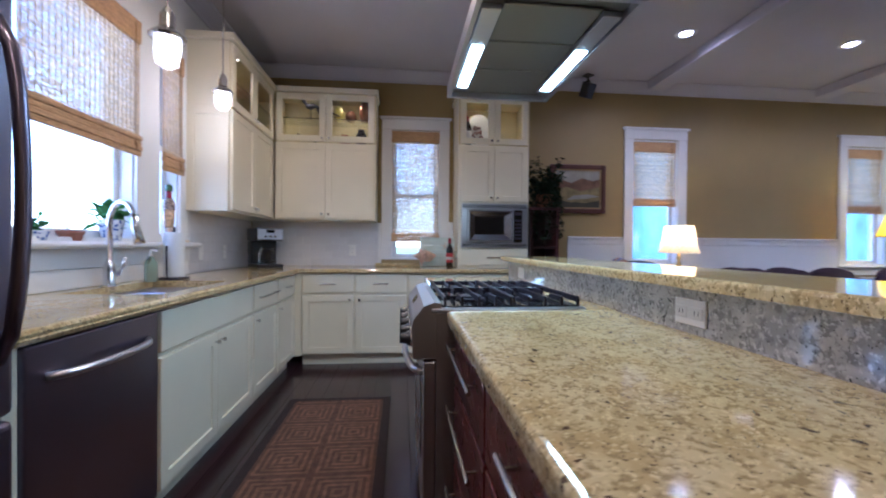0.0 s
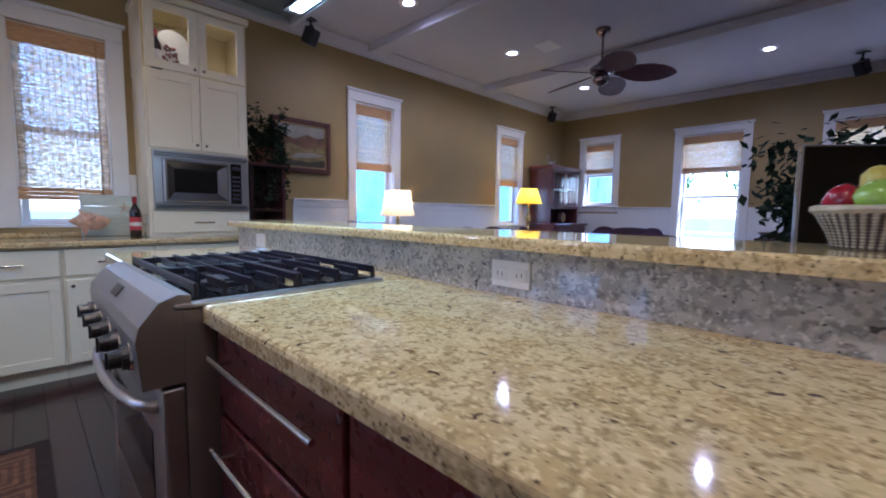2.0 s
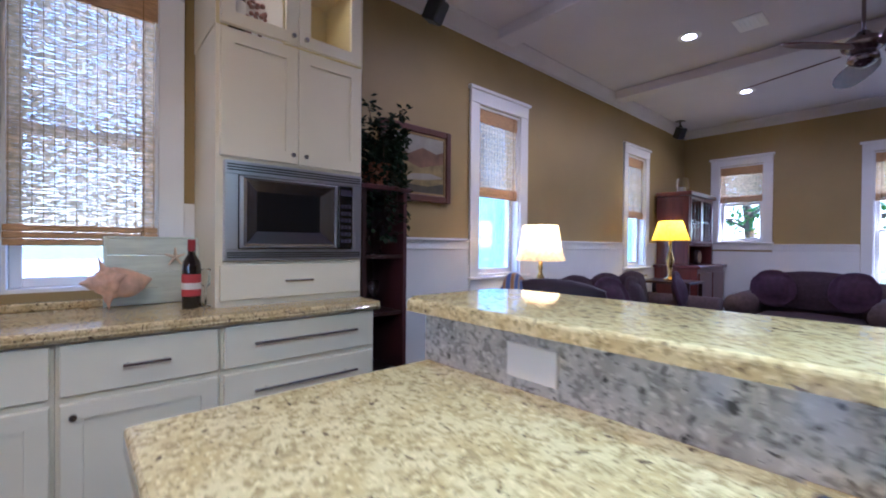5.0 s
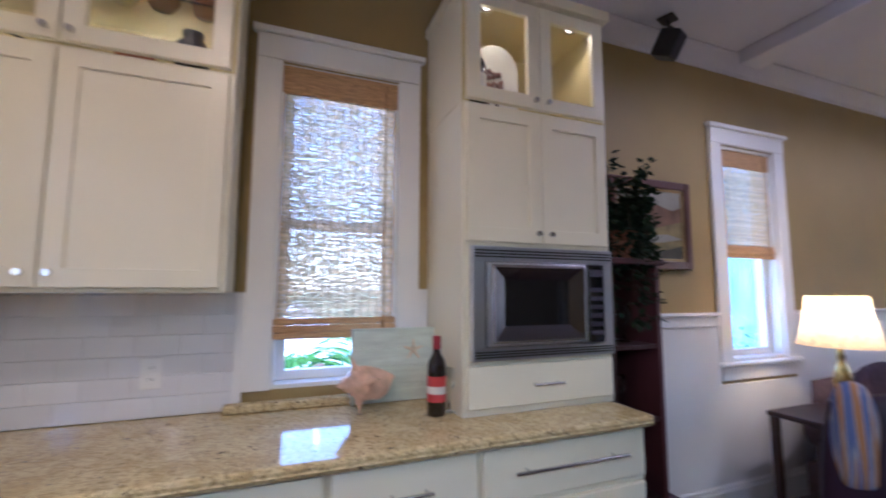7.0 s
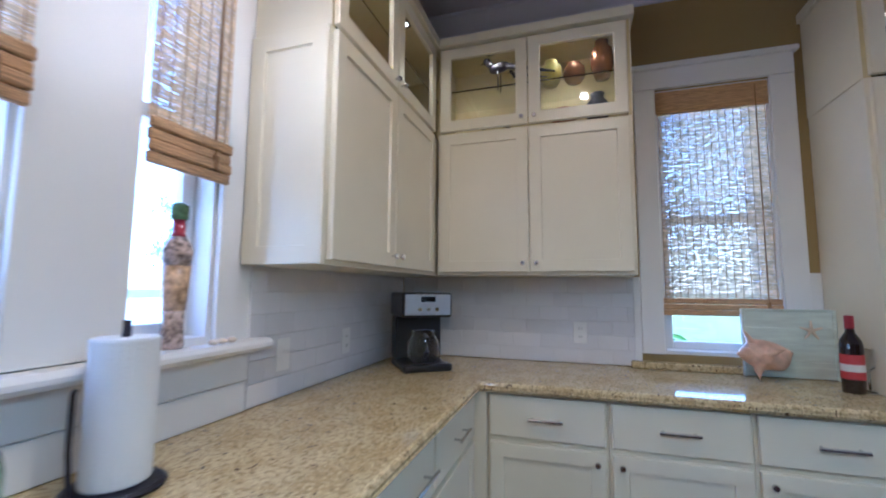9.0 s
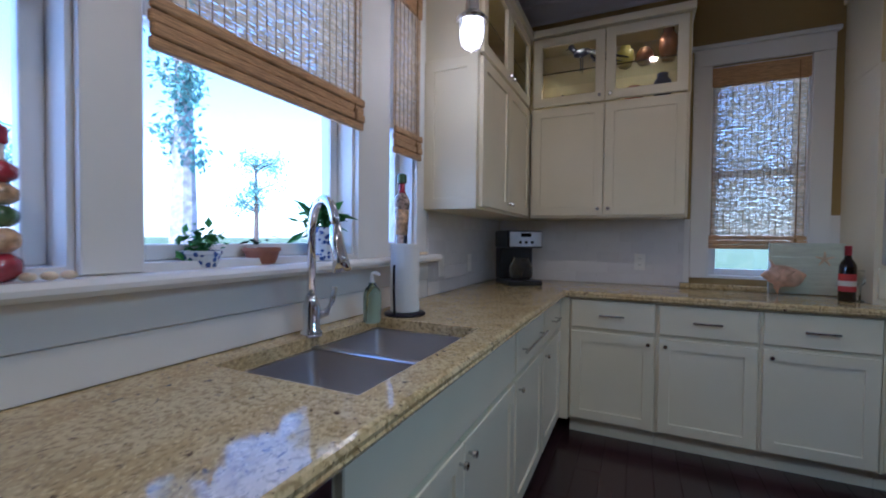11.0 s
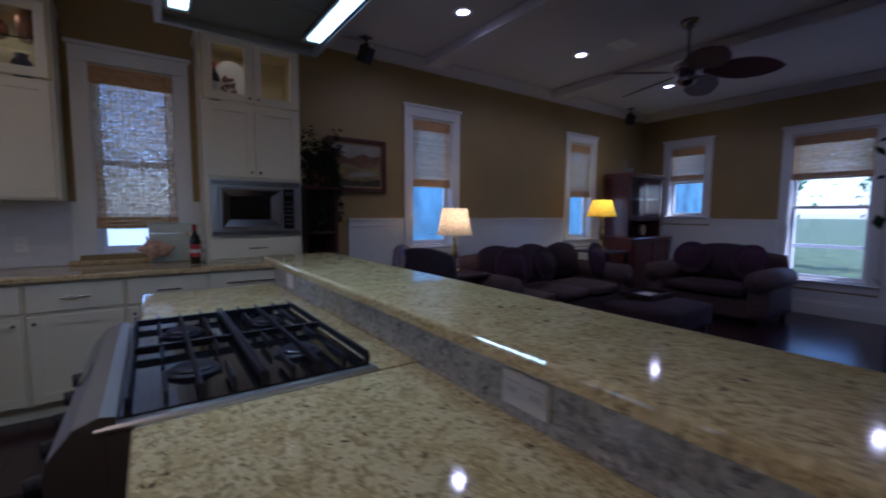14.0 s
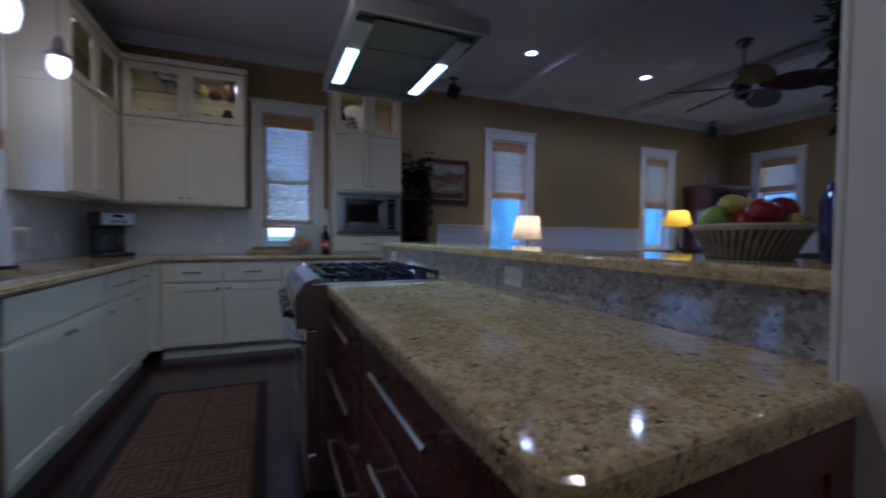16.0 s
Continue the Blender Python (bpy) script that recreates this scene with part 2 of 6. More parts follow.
mat("shell_cream", (0.7, 0.58, 0.42), 0.6, vary=0.2, scale=20, bump=0.3)
mat("board_paint", (0.62, 0.68, 0.6), 0.6, vary=0.12, scale=8, stretch=(1, 1, 6))
mat("wine_glass_dark", (0.012, 0.006, 0.006), 0.08, vary=0.2, coat=0.5)
mat("label_red", (0.5, 0.05, 0.05), 0.6, vary=0.15)
mat("label_white", (0.75, 0.72, 0.66), 0.6)
mat("layer_red", (0.35, 0.03, 0.05), 0.2, vary=0.4, scale=30, coat=0.6)
mat("layer_green", (0.08, 0.14, 0.06), 0.2, vary=0.5, scale=60, coat=0.6)
mat("layer_tan", (0.55, 0.36, 0.2), 0.2, vary=0.5, scale=60, coat=0.6)
mat("layer_mixed", (0.4, 0.3, 0.25), 0.2, vary=0.8, scale=70, coat=0.6)
mat("blue_glaze", (0.004, 0.01, 0.09), 0.06, vary=0.3, coat=0.6)
mat("plastic_white", (0.8, 0.79, 0.76), 0.35, vary=0.02)
mat("chair_red", (0.25, 0.03, 0.03), 0.7, vary=0.15)
mat("canvas_sky", (0.3, 0.28, 0.22), 0.5, vary=0.25, scale=5)
mat("canvas_hill", (0.17, 0.085, 0.04), 0.5, vary=0.4, scale=9)
mat("canvas_field", (0.24, 0.18, 0.06), 0.5, vary=0.4, scale=12)
mat("canvas_dark", (0.06, 0.05, 0.025), 0.5, vary=0.4, scale=12)
mat("frame_wood", (0.09, 0.03, 0.02), 0.35, vary=0.3, coat=0.3)
mat("frame_gilt", (0.35, 0.24, 0.1), 0.35, metal=0.5, vary=0.2)
mat("fan_blade", (0.085, 0.022, 0.026), 0.5, vary=0.3, scale=8, stretch=(1, 6, 1), bump=0.3)
mat("fan_metal", (0.25, 0.2, 0.2), 0.25, metal=1.0, vary=0.1)
mat("grape_glaze", (0.22, 0.1, 0.08), 0.35, vary=0.7, scale=22)
mat("copper_glaze", (0.3, 0.13, 0.05), 0.25, metal=0.4, vary=0.3, scale=12)
mat("foil_red", (0.3, 0.02, 0.03), 0.35, vary=0.1)


def rug_material():
    """Two columns of nested squares in browns inside a dark border."""
    m = mat("rug_weave", (0.12, 0.06, 0.036), 0.95, vary=0.35, scale=25, bump=0.7, bscale=220)
    nt, b = nodes_of(m)
    src = b.inputs["Base Color"].links[0].from_socket
    tc, sep = nt.nodes.new("ShaderNodeTexCoord"), nt.nodes.new("ShaderNodeSeparateXYZ")
    nt.links.new(tc.outputs["Object"], sep.inputs[0])

    def op(kind, a, c=None):
        n = nt.nodes.new("ShaderNodeMath")
        n.operation = kind
        for i, v in enumerate((a, c)):
            if v is None:
                continue
            if isinstance(v, (int, float)):
                n.inputs[i].default_value = v
            else:
                nt.links.new(v, n.inputs[i])
        return n.outputs[0]

    ax = op('ABSOLUTE', op('SUBTRACT', op('FRACT', op('DIVIDE', sep.outputs[0], 0.31)), 0.5))
    ay = op('ABSOLUTE', op('SUBTRACT', op('FRACT', op('DIVIDE', sep.outputs[1], 0.31)), 0.5))
    ring = op('FRACT', op('MULTIPLY', op('MAXIMUM', ax, ay), 9.0))
    lit = op('GREATER_THAN', ring, 0.5)
    x = nt.nodes.new("ShaderNodeMix")
    x.data_type = 'RGBA'
    x.blend_type = 'MULTIPLY'
    x.inputs[0].default_value = 1.0
    cr = nt.nodes.new("ShaderNodeValToRGB")
    cr.color_ramp.elements[0].color, cr.color_ramp.elements[1].color = (0.66, 0.56, 0.55, 1), (1.22, 1.16, 1.0, 1)
    nt.links.new(lit, cr.inputs[0])
    nt.links.new(src, x.inputs[6])
    nt.links.new(cr.outputs[0], x.inputs[7])
    nt.links.new(x.outputs[2], b.inputs["Base Color"])
    return m


rug_material()
mat("rug_border", (0.02, 0.01, 0.01), 0.95, vary=0.3, scale=25, bump=0.6, bscale=220)

# ---- mesh helpers ----
WX, NY, EX, SY, CZ, CTR = -1.5, 5.0, 7.5, -2.6, 3.03, 0.914


def mesh():
    return bmesh.new()


def box(bm, x0, x1, y0, y1, z0, z1, bevel=0.0, seg=1):
    m = Matrix.Translation(((x0 + x1) / 2, (y0 + y1) / 2, (z0 + z1) / 2)) @ Matrix.Diagonal((abs(x1 - x0), abs(y1 - y0), abs(z1 - z0), 1))
    vs = bmesh.ops.create_cube(bm, size=1, matrix=m)["verts"]
    if bevel:
        es = list({e for v in vs for e in v.link_edges})
        bmesh.ops.bevel(bm, geom=es, offset=bevel, segments=seg, affect='EDGES', profile=0.5)
    return bm


def rod(bm, a, b, r, r2=None, seg=12):
    a, b = Vector(a), Vector(b)
    d = b - a
    m = Matrix.Translation((a + b) / 2) @ d.to_track_quat('Z', 'Y').to_matrix().to_4x4()
    bmesh.ops.create_cone(bm, cap_ends=True, segments=seg, radius1=r, radius2=r if r2 is None else r2, depth=d.length, matrix=m)
    return bm


def ball(bm, c, r, sx=1, sy=1, sz=1, u=14, v=9):
    bmesh.ops.create_uvsphere(bm, u_segments=u, v_segments=v, radius=r, matrix=Matrix.Translation(c) @ Matrix.Diagonal((sx, sy, sz, 1)))
    return bm


def lathe(bm, c, profile, seg=20, caps=True):
    """A turned shape: profile of (radius, height) from bottom to top."""
    rings = []
    for r, z in profile:
        rings.append([bm.verts.new((c[0] + max(r, 0.0005) * math.cos(2 * math.pi * i / seg), c[1] + max(r, 0.0005) * math.sin(2 * math.pi * i / seg), c[2] + z)) for i in range(seg)])
    for lo, hi in zip(rings, rings[1:]):
        for i in range(seg):
            bm.faces.new((lo[i], lo[(i + 1) % seg], hi[(i + 1) % seg], hi[i]))
    if caps:
        bm.faces.new(rings[0][::-1])
        bm.faces.new(rings[-1])
    return bm


def tube(bm, pts, r, seg=8):
    """A round bar along a line of points."""
    pts = [Vector(p) for p in pts]
    rings = []
    up = Vector((0.123, 0.456, 0.88)).normalized()
    for i, p in enumerate(pts):
        d = (pts[min(i + 1, len(pts) - 1)] - pts[max(i - 1, 0)]).normalized()
        s = d.cross(up).normalized()
        u = s.cross(d)
        rr = r[i] if isinstance(r, (list, tuple)) else r
        rings.append([bm.verts.new(p + rr * (math.cos(2 * math.pi * k / seg) * s + math.sin(2 * math.pi * k / seg) * u)) for k in range(seg)])
    for lo, hi in zip(rings, rings[1:]):
        for i in range(seg):
            bm.faces.new((lo[i], lo[(i + 1) % seg], hi[(i + 1) % seg], hi[i]))
    bm.faces.new(rings[0][::-1])
    bm.faces.new(rings[-1])
    return bm


def prism(bm, poly, axis, a, b):
    """A flat outline drawn out along an axis. poly: pairs of the other two coordinates."""
    def at(p, v):
        return {'x': (v, p[0], p[1]), 'y': (p[0], v, p[1]), 'z': (p[0], p[1], v)}[axis]
    lo, hi = [bm.verts.new(at(p, a)) for p in poly], [bm.verts.new(at(p, b)) for p in poly]
    n = len(poly)
    for i in range(n):
        bm.faces.new((lo[i], lo[(i + 1) % n], hi[(i + 1) % n], hi[i]))
    bm.faces.new(lo[::-1])
    bm.faces.new(hi)
    return bm


def finish(name, bm, material, smooth=False):
    bmesh.ops.recalc_face_normals(bm, faces=bm.faces)
    me = bpy.data.meshes.new(name)
    bm.to_mesh(me)
    bm.free()
    me.materials.append(MATS[material])
    if smooth:
        me.polygons.foreach_set("use_smooth", [True] * len(me.polygons))
    return me


def thing(name, label, category, loc=(0, 0, 0), rz=0.0, group=""):
    ob = new(name)
    ob.empty_display_size = 0.1
    ob.matrix_basis = pose(*loc, 0, 0, rz)
    return tagged(ob, label, category, group)


def part(name, bm, material, parent, label="", smooth=False, local=False):
    """Links a bmesh as one mesh under a thing or a part. Built in the world's metres, unless local."""
    if not local:
        at = parent.location if parent.parent is None else parent.parent.location
        bmesh.ops.translate(bm, verts=bm.verts, vec=-Vector(at))
    ob = new(name, finish(name, bm, material, smooth))
    ob.parent = parent
    return tagged(ob, label) if label else ob


def solo(name, bm, material, label, category="", kind="", smooth=False, group=""):
    return tagged(new(name, finish(name, bm, material, smooth)), label, category, group, kind)


# wall frames: u runs along the wall, d from its face into the room
def on_wall(wall):
    return {'N': Matrix(((1, 0, 0, 0), (0, -1, 0, NY), (0, 0, 1, 0), (0, 0, 0, 1))),
            'W': Matrix(((0, 1, 0, WX), (1, 0, 0, 0), (0, 0, 1, 0), (0, 0, 0, 1))),
            'E': Matrix(((0, -1, 0, EX), (1, 0, 0, 0), (0, 0, 1, 0), (0, 0, 0, 1)))}[wall]


def wbox(bm, wall, u0, u1, d0, d1, z0, z1, bevel=0.0):
    t = mesh()
    box(t, u0, u1, d0, d1, z0, z1, bevel)
    t.transform(on_wall(wall))
    me = bpy.data.meshes.new("tmp")
    t.to_mesh(me)
    t.free()
    bm.from_mesh(me)
    bpy.data.meshes.remove(me)
    return bm


def cells(u0, u1, z0, z1, holes):
    """The rectangles left of a wall round its openings."""
    us = sorted({u0, u1, *[min(max(h[i], u0), u1) for h in holes for i in (0, 1)]})
    out = []
    for a, b in zip(us, us[1:]):
        spans = sorted((max(h[2], z0), min(h[3], z1)) for h in holes if h[0] < (a + b) / 2 < h[1])
        z = z0
        for lo, hi in spans:
            if lo > z:
                out.append((a, b, z, lo))
            z = max(z, hi)
        if z1 > z:
            out.append((a, b, z, z1))
    return out

# ---- structure ----
TH = 0.16
# openings: wall, u0, u1, z0, z1
KW = ('N', -0.03, 0.51, 0.985, 2.40)
L1 = ('N', 2.745, 3.31, 0.94, 2.39)
L2 = ('N', 5.495, 6.04, 0.94, 2.39)
S1 = ('W', 1.84, 2.13, 1.15, 2.45)
S2 = ('W', 2.24, 3.055, 1.15, 2.45)
S3 = ('W', 3.275, 3.545, 1.15, 2.45)
E1 = ('E', 3.965, 4.52, 1.29, 2.41)
E2 = ('E', 2.06, 2.89, 0.46, 2.39)
E3 = ('E', 0.28, 1.11, 0.46, 2.39)
OPENINGS = (KW, L1, L2, S1, S2, S3, E1, E2, E3)


def wall_mesh(wall, u0, u1):
    bm = mesh()
    for a, b, z0, z1 in cells(u0, u1, -0.05, CZ + 0.05, [o[1:] for o in OPENINGS if o[0] == wall]):
        wbox(bm, wall, a, b, -TH, 0, z0, z1)
    return bm


solo("wall_north", wall_mesh('N', WX - TH, EX + TH), "gold_paint", "golden olive painted wall with windows", kind="structure")
solo("wall_west", wall_mesh('W', SY, NY), "trim_white", "white painted kitchen wall with windows over the sink", kind="structure")
solo("wall_east", wall_mesh('E', SY, NY), "gold_paint", "golden olive painted living room wall with windows", kind="structure")
solo("wall_south", box(mesh(), WX - TH, EX + TH, SY - TH, SY, -0.05, CZ + 0.05), "gold_paint", "plain golden olive painted wall", kind="structure")
solo("ceiling", box(mesh(), WX - TH, EX + TH, SY - TH, NY + TH, CZ, CZ + 0.15), "ceiling_paint", "pale grey painted ceiling", kind="structure")
solo("roof_slab", box(mesh(), WX - 0.6, EX + 0.6, SY - 0.6, NY + 0.6, CZ + 0.16, CZ + 0.3), "outer_wall", "flat roof over the rooms", kind="structure")
solo("floor", box(mesh(), WX - TH, EX + TH, SY - TH, NY + TH, -0.12, -0.006), "subfloor", "dark subfloor under the planks", kind="structure")
# ceiling beams
for i, x0 in enumerate((2.86, 4.95)):
    solo(f"beam_{i + 1}", box(mesh(), x0, x0 + 0.2, SY + 0.11, NY - 0.11, CZ - 0.1, CZ - 0.001, 0.006), "ceiling_paint", "pale grey painted ceiling beam", kind="structure")

CROWN = [(0, 0), (0.012, 0), (0.02, 0.02), (0.05, 0.05), (0.085, 0.09), (0.1, 0.1), (0.1, 0.115), (0, 0.115)]
cr = mesh()
prism(cr, [(NY - p, CZ - 0.116 + q) for p, q in CROWN], 'x', WX + 0.1, EX - 0.1)
solo("crown_north", cr, "ceiling_paint", "painted crown moulding", kind="structure")
cr = mesh()
prism(cr, [(EX - p, CZ - 0.116 + q) for p, q in CROWN], 'y', SY, NY)
solo("crown_east", cr, "ceiling_paint", "painted crown moulding", kind="structure")
cr = mesh()
prism(cr, [(WX + p, CZ - 0.116 + q) for p, q in CROWN], 'y', SY, NY)
solo("crown_west", cr, "ceiling_paint", "painted crown moulding", kind="structure")


def wainscot(name, wall, u0, u1):
    """White panelling with a cap rail and a baseboard, cut round the windows' casings."""
    holes = [(o[1] - 0.105, o[2] + 0.105, o[3] - 0.14, o[4]) for o in OPENINGS if o[0] == wall]
    bm = mesh()
    for a, b, z0, z1 in cells(u0, u1, 0.0, 1.19, holes):
        wbox(bm, wall, a, b, 0, 0.012, z0, z1)
    solo(name, bm, "trim_white", "white painted wainscot panelling", kind="structure")
    spans = [(a, b) for a, b, z0, z1 in cells(u0, u1, 1.2, 1.25, holes)]
    bm = mesh()
    for a, b in spans:
        wbox(bm, wall, a, b, 0, 0.022, 1.17, 1.235, 0.003)
        wbox(bm, wall, a, b, 0, 0.04, 1.236, 1.258, 0.004)
    solo(name.replace("wainscot", "trim"), bm, "trim_white", "white chair rail on the wainscot", kind="structure")
    bm = mesh()
    wbox(bm, wall, u0, u1, 0, 0.028, 0, 0.17, 0.003)
    wbox(bm, wall, u0, u1, 0, 0.02, 0.171, 0.2, 0.004)
    solo(name.replace("wainscot", "baseboard"), bm, "trim_white", "tall white baseboard", kind="structure")


wainscot("wainscot_north", 'N', 1.98, EX - 0.03)
wainscot("wainscot_east", 'E', SY, NY - 0.03)


def window(name, o, head=0.105, casing=0.1, stool=0.05, full=True, apron=0.09):
    """A sash window with jambs, two sashes, casing, stool and apron."""
    wall, u0, u1, z0, z1 = o
    root = thing(name, "white painted sash window with flat casing", "window", tuple(on_wall(wall) @ Vector(((u0 + u1) / 2, 0, z0))))
    root["kind"] = "structure"
    bm = mesh()
    for a, b, c, d in ((u0, u0 + 0.018, z0, z1), (u1 - 0.018, u1, z0, z1), (u0 + 0.018, u1 - 0.018, z1 - 0.018, z1), (u0 + 0.018, u1 - 0.018, z0, z0 + 0.018)):
        wbox(bm, wall, a, b, -TH + 0.002, -0.001, c, d)
    part("window_frame", bm, "trim_white", root)
    zm = (z0 + z1) / 2
    for nm, a, b, dd in (("lower_sash", z0 + 0.019, zm + 0.02, -0.09), ("upper_sash", zm - 0.02, z1 - 0.019, -0.125)):
        bm = mesh()
        s = 0.042
        for p, q, c, d in ((u0 + 0.019, u0 + 0.019 + s, a, b), (u1 - 0.019 - s, u1 - 0.019, a, b), (u0 + 0.019 + s, u1 - 0.019 - s, a, a + s), (u0 + 0.019 + s, u1 - 0.019 - s, b - s, b)):
            wbox(bm, wall, p, q, dd - 0.016, dd + 0.016, c, d, 0.003)
        sash = part(nm, bm, "trim_white", root)
        g = part("pane", wbox(mesh(), wall, u0 + 0.061, u1 - 0.061, dd - 0.002, dd + 0.002, a + s, b - s), "window_glass", sash)
        g.visible_shadow = False
    if full:
        for nm, a, b in (("casing", u0 - casing, u0 + 0.006), ("casing", u1 - 0.006, u1 + casing)):
            part(nm, wbox(mesh(), wall, a, b, 0.0005, 0.022, z0 - 0.0, z1 + 0.005, 0.002), "trim_white", root)
        bm = mesh()
        wbox(bm, wall, u0 - casing, u1 + casing, 0.0005, 0.026, z1 + 0.006, z1 + head, 0.002)
        wbox(bm, wall, u0 - casing - 0.02, u1 + casing + 0.02, 0.0005, 0.045, z1 + head + 0.001, z1 + head + 0.028, 0.004)
        part("head_casing", bm, "trim_white", root)
        if stool:
            part("window_sill", wbox(mesh(), wall, u0 - casing - 0.02, u1 + casing + 0.02, 0.0005, stool, z0 - 0.026, z0 - 0.001, 0.006), "trim_white", root)
            part("apron", wbox(mesh(), wall, u0 - casing, u1 + casing, 0.0005, 0.02, z0 - 0.026 - apron, z0 - 0.027, 0.002), "trim_white", root)
    return root


window("window_1", KW, head=0.115, stool=0, casing=0.1)
window("window_2", L1, head=0.11)
window("window_3", L2, head=0.11)
window("window_4", E1, head=0.1)
window("window_5", E2, head=0.1)
window("window_6", E3, head=0.1)
for n, o in zip((7, 8, 9), (S1, S2, S3)):
    window(f"window_{n}", o, full=False)

# the sink wall's joined casings, long stool and boards below
bm = mesh()
for a, b in ((1.72, 1.845), (2.125, 2.245), (3.05, 3.28), (3.54, 3.615)):
    wbox(bm, 'W', a, b, 0.0005, 0.022, 1.15, 2.47, 0.002)
wbox(bm, 'W', 1.70, 3.615, 0.0005, 0.026, 2.471, 2.58, 0.002)
solo("trim_sink_windows", bm, "trim_white", "white flat casings round three windows over the sink", kind="structure")
solo("trim_sink_stool", wbox(mesh(), 'W', 1.45, 3.73, 0.0005, 0.085, 1.112, 1.147, 0.012), "trim_white", "deep white windowsill over the sink", kind="structure")
bm = mesh()
wbox(bm, 'W', 1.45, 3.68, 0.0005, 0.02, 1.015, 1.11, 0.002)
wbox(bm, 'W', 1.45, 3.68, 0.0005, 0.014, 0.916, 1.012, 0.002)
solo("trim_sink_apron", bm, "trim_white", "white boards between counter and windowsill", kind="structure")


def shade(o, bottom, inset=0.012, proud=0.02, over=0.0, label="natural woven bamboo roman shade, half raised", folds=3, loose=1.0, depth=-0.03):
    """A woven reed blind: a headrail flap, loose reeds on threads, a stack of folds at the foot and a pull cord."""
    wall, u0, u1, z0, z1 = o
    u0, u1, z1 = u0 + inset - over, u1 - inset + over, z1 - 0.004 + over
    root = thing("woven_shade", label, "window shade", tuple(on_wall(wall) @ Vector(((u0 + u1) / 2, proud, bottom))), group="woven shades")
    d = proud if over else depth
    part("valance", wbox(mesh(), wall, u0, u1, d - 0.004, d + 0.012, z1 - 0.13, z1, 0.003), "woven_band", root)
    fold = mesh()
    for k in range(folds):
        wbox(fold, wall, u0, u1, d - 0.004 + 0.006 * (k % 2), d + 0.014 + 0.006 * (k % 2), bottom + 0.03 * k, bottom + 0.029 + 0.03 * k, 0.004)
    part("bottom_fold", fold, "woven_band", root)
    rnd = random.Random(int(1000 * (u0 + z1 + bottom)))
    bm, M = mesh(), on_wall(wall)
    z, n = bottom + 0.03 * folds, max(6, int((u1 - u0) / 0.011))
    while z < z1 - 0.128:
        h = rnd.uniform(0.0038, 0.0062)
        gap = 0.0002 * loose * rnd.random()
        off = 0.0
        ring = None
        for i in range(n + 1):
            u = u0 + (u1 - u0) * i / n
            off = 0.55 * off + rnd.uniform(-0.0011, 0.0011)
            hh = h * (1.22 - loose * rnd.random() ** 2 * 0.54)
            q = [bm.verts.new(M @ Vector((u, d + e, z + off + f))) for e, f in ((0, 0), (0.0014, hh * 0.5), (0, hh))]
            if ring:
                for k in range(2):
                    bm.faces.new((ring[k], ring[k + 1], q[k + 1], q[k]))
            ring = q
        z += h + gap
    part("reeds", bm, "reed", root)
    bm = mesh()
    m = max(4, int((u1 - u0) / 0.034))
    for i in range(m):
        u = u0 + (u1 - u0) * (i + 0.5) / m
        wbox(bm, wall, u - 0.0011, u + 0.0011, d + 0.0015, d + 0.0035, bottom + 0.02, z1 - 0.12)
    part("threads", bm, "cord", root)
    bm = mesh()
    wbox(bm, wall, u1 - 0.062, u1 - 0.058, d + 0.014, d + 0.018, bottom + 0.06, z1 - 0.02)
    wbox(bm, wall, u1 - 0.068, u1 - 0.052, d + 0.01, d + 0.024, bottom + 0.03, bottom + 0.075, 0.004)
    part("pull_cord", bm, "cord", root, "brown pull cord with a tassel")
    return root


shade(KW, 1.185, inset=0.006, loose=0.76, depth=-0.012, label="natural woven bamboo roman shade lowered nearly to the counter")
shade(L1, 1.62)
shade(L2, 1.58)
shade(E1, 1.87)
shade(E2, 1.79, loose=0.55, label="wide woven bamboo roman shade pulled up")
shade(E3, 1.79, loose=0.55, label="wide woven bamboo roman shade pulled up")
shade(S1, 1.70, over=0.004, proud=0.035, folds=4)
shade(S2, 1.655, over=0.004, proud=0.035, folds=4, label="wide woven bamboo roman shade over the sink")
shade(S3, 1.62, over=0.004, proud=0.035, folds=4, label="narrow woven bamboo roman shade beside the cabinets")

# column at the end of the island
col = mesh()
box(col, 0.812, 1.30, -0.05, 0.464, 0, CZ - 0.001)
solo("column", col, "trim_white", "square white painted column at the end of the island", "column", kind="structure")
bm = mesh()
for y0, y1 in ((-0.05, 0.09), (0.334, 0.4635)):
    box(bm, 0.80, 0.8115, y0, y1, 0.2, CZ - 0.12, 0.002)
box(bm, 0.792, 0.8115, -0.05, 0.4635, 0.0, 0.199, 0.003)
box(bm, 0.80, 1.30, 0.4645, 0.4755, 0.2, CZ - 0.12, 0.002)
solo("trim_column", bm, "trim_white", "flat white corner boards on the column", kind="structure")

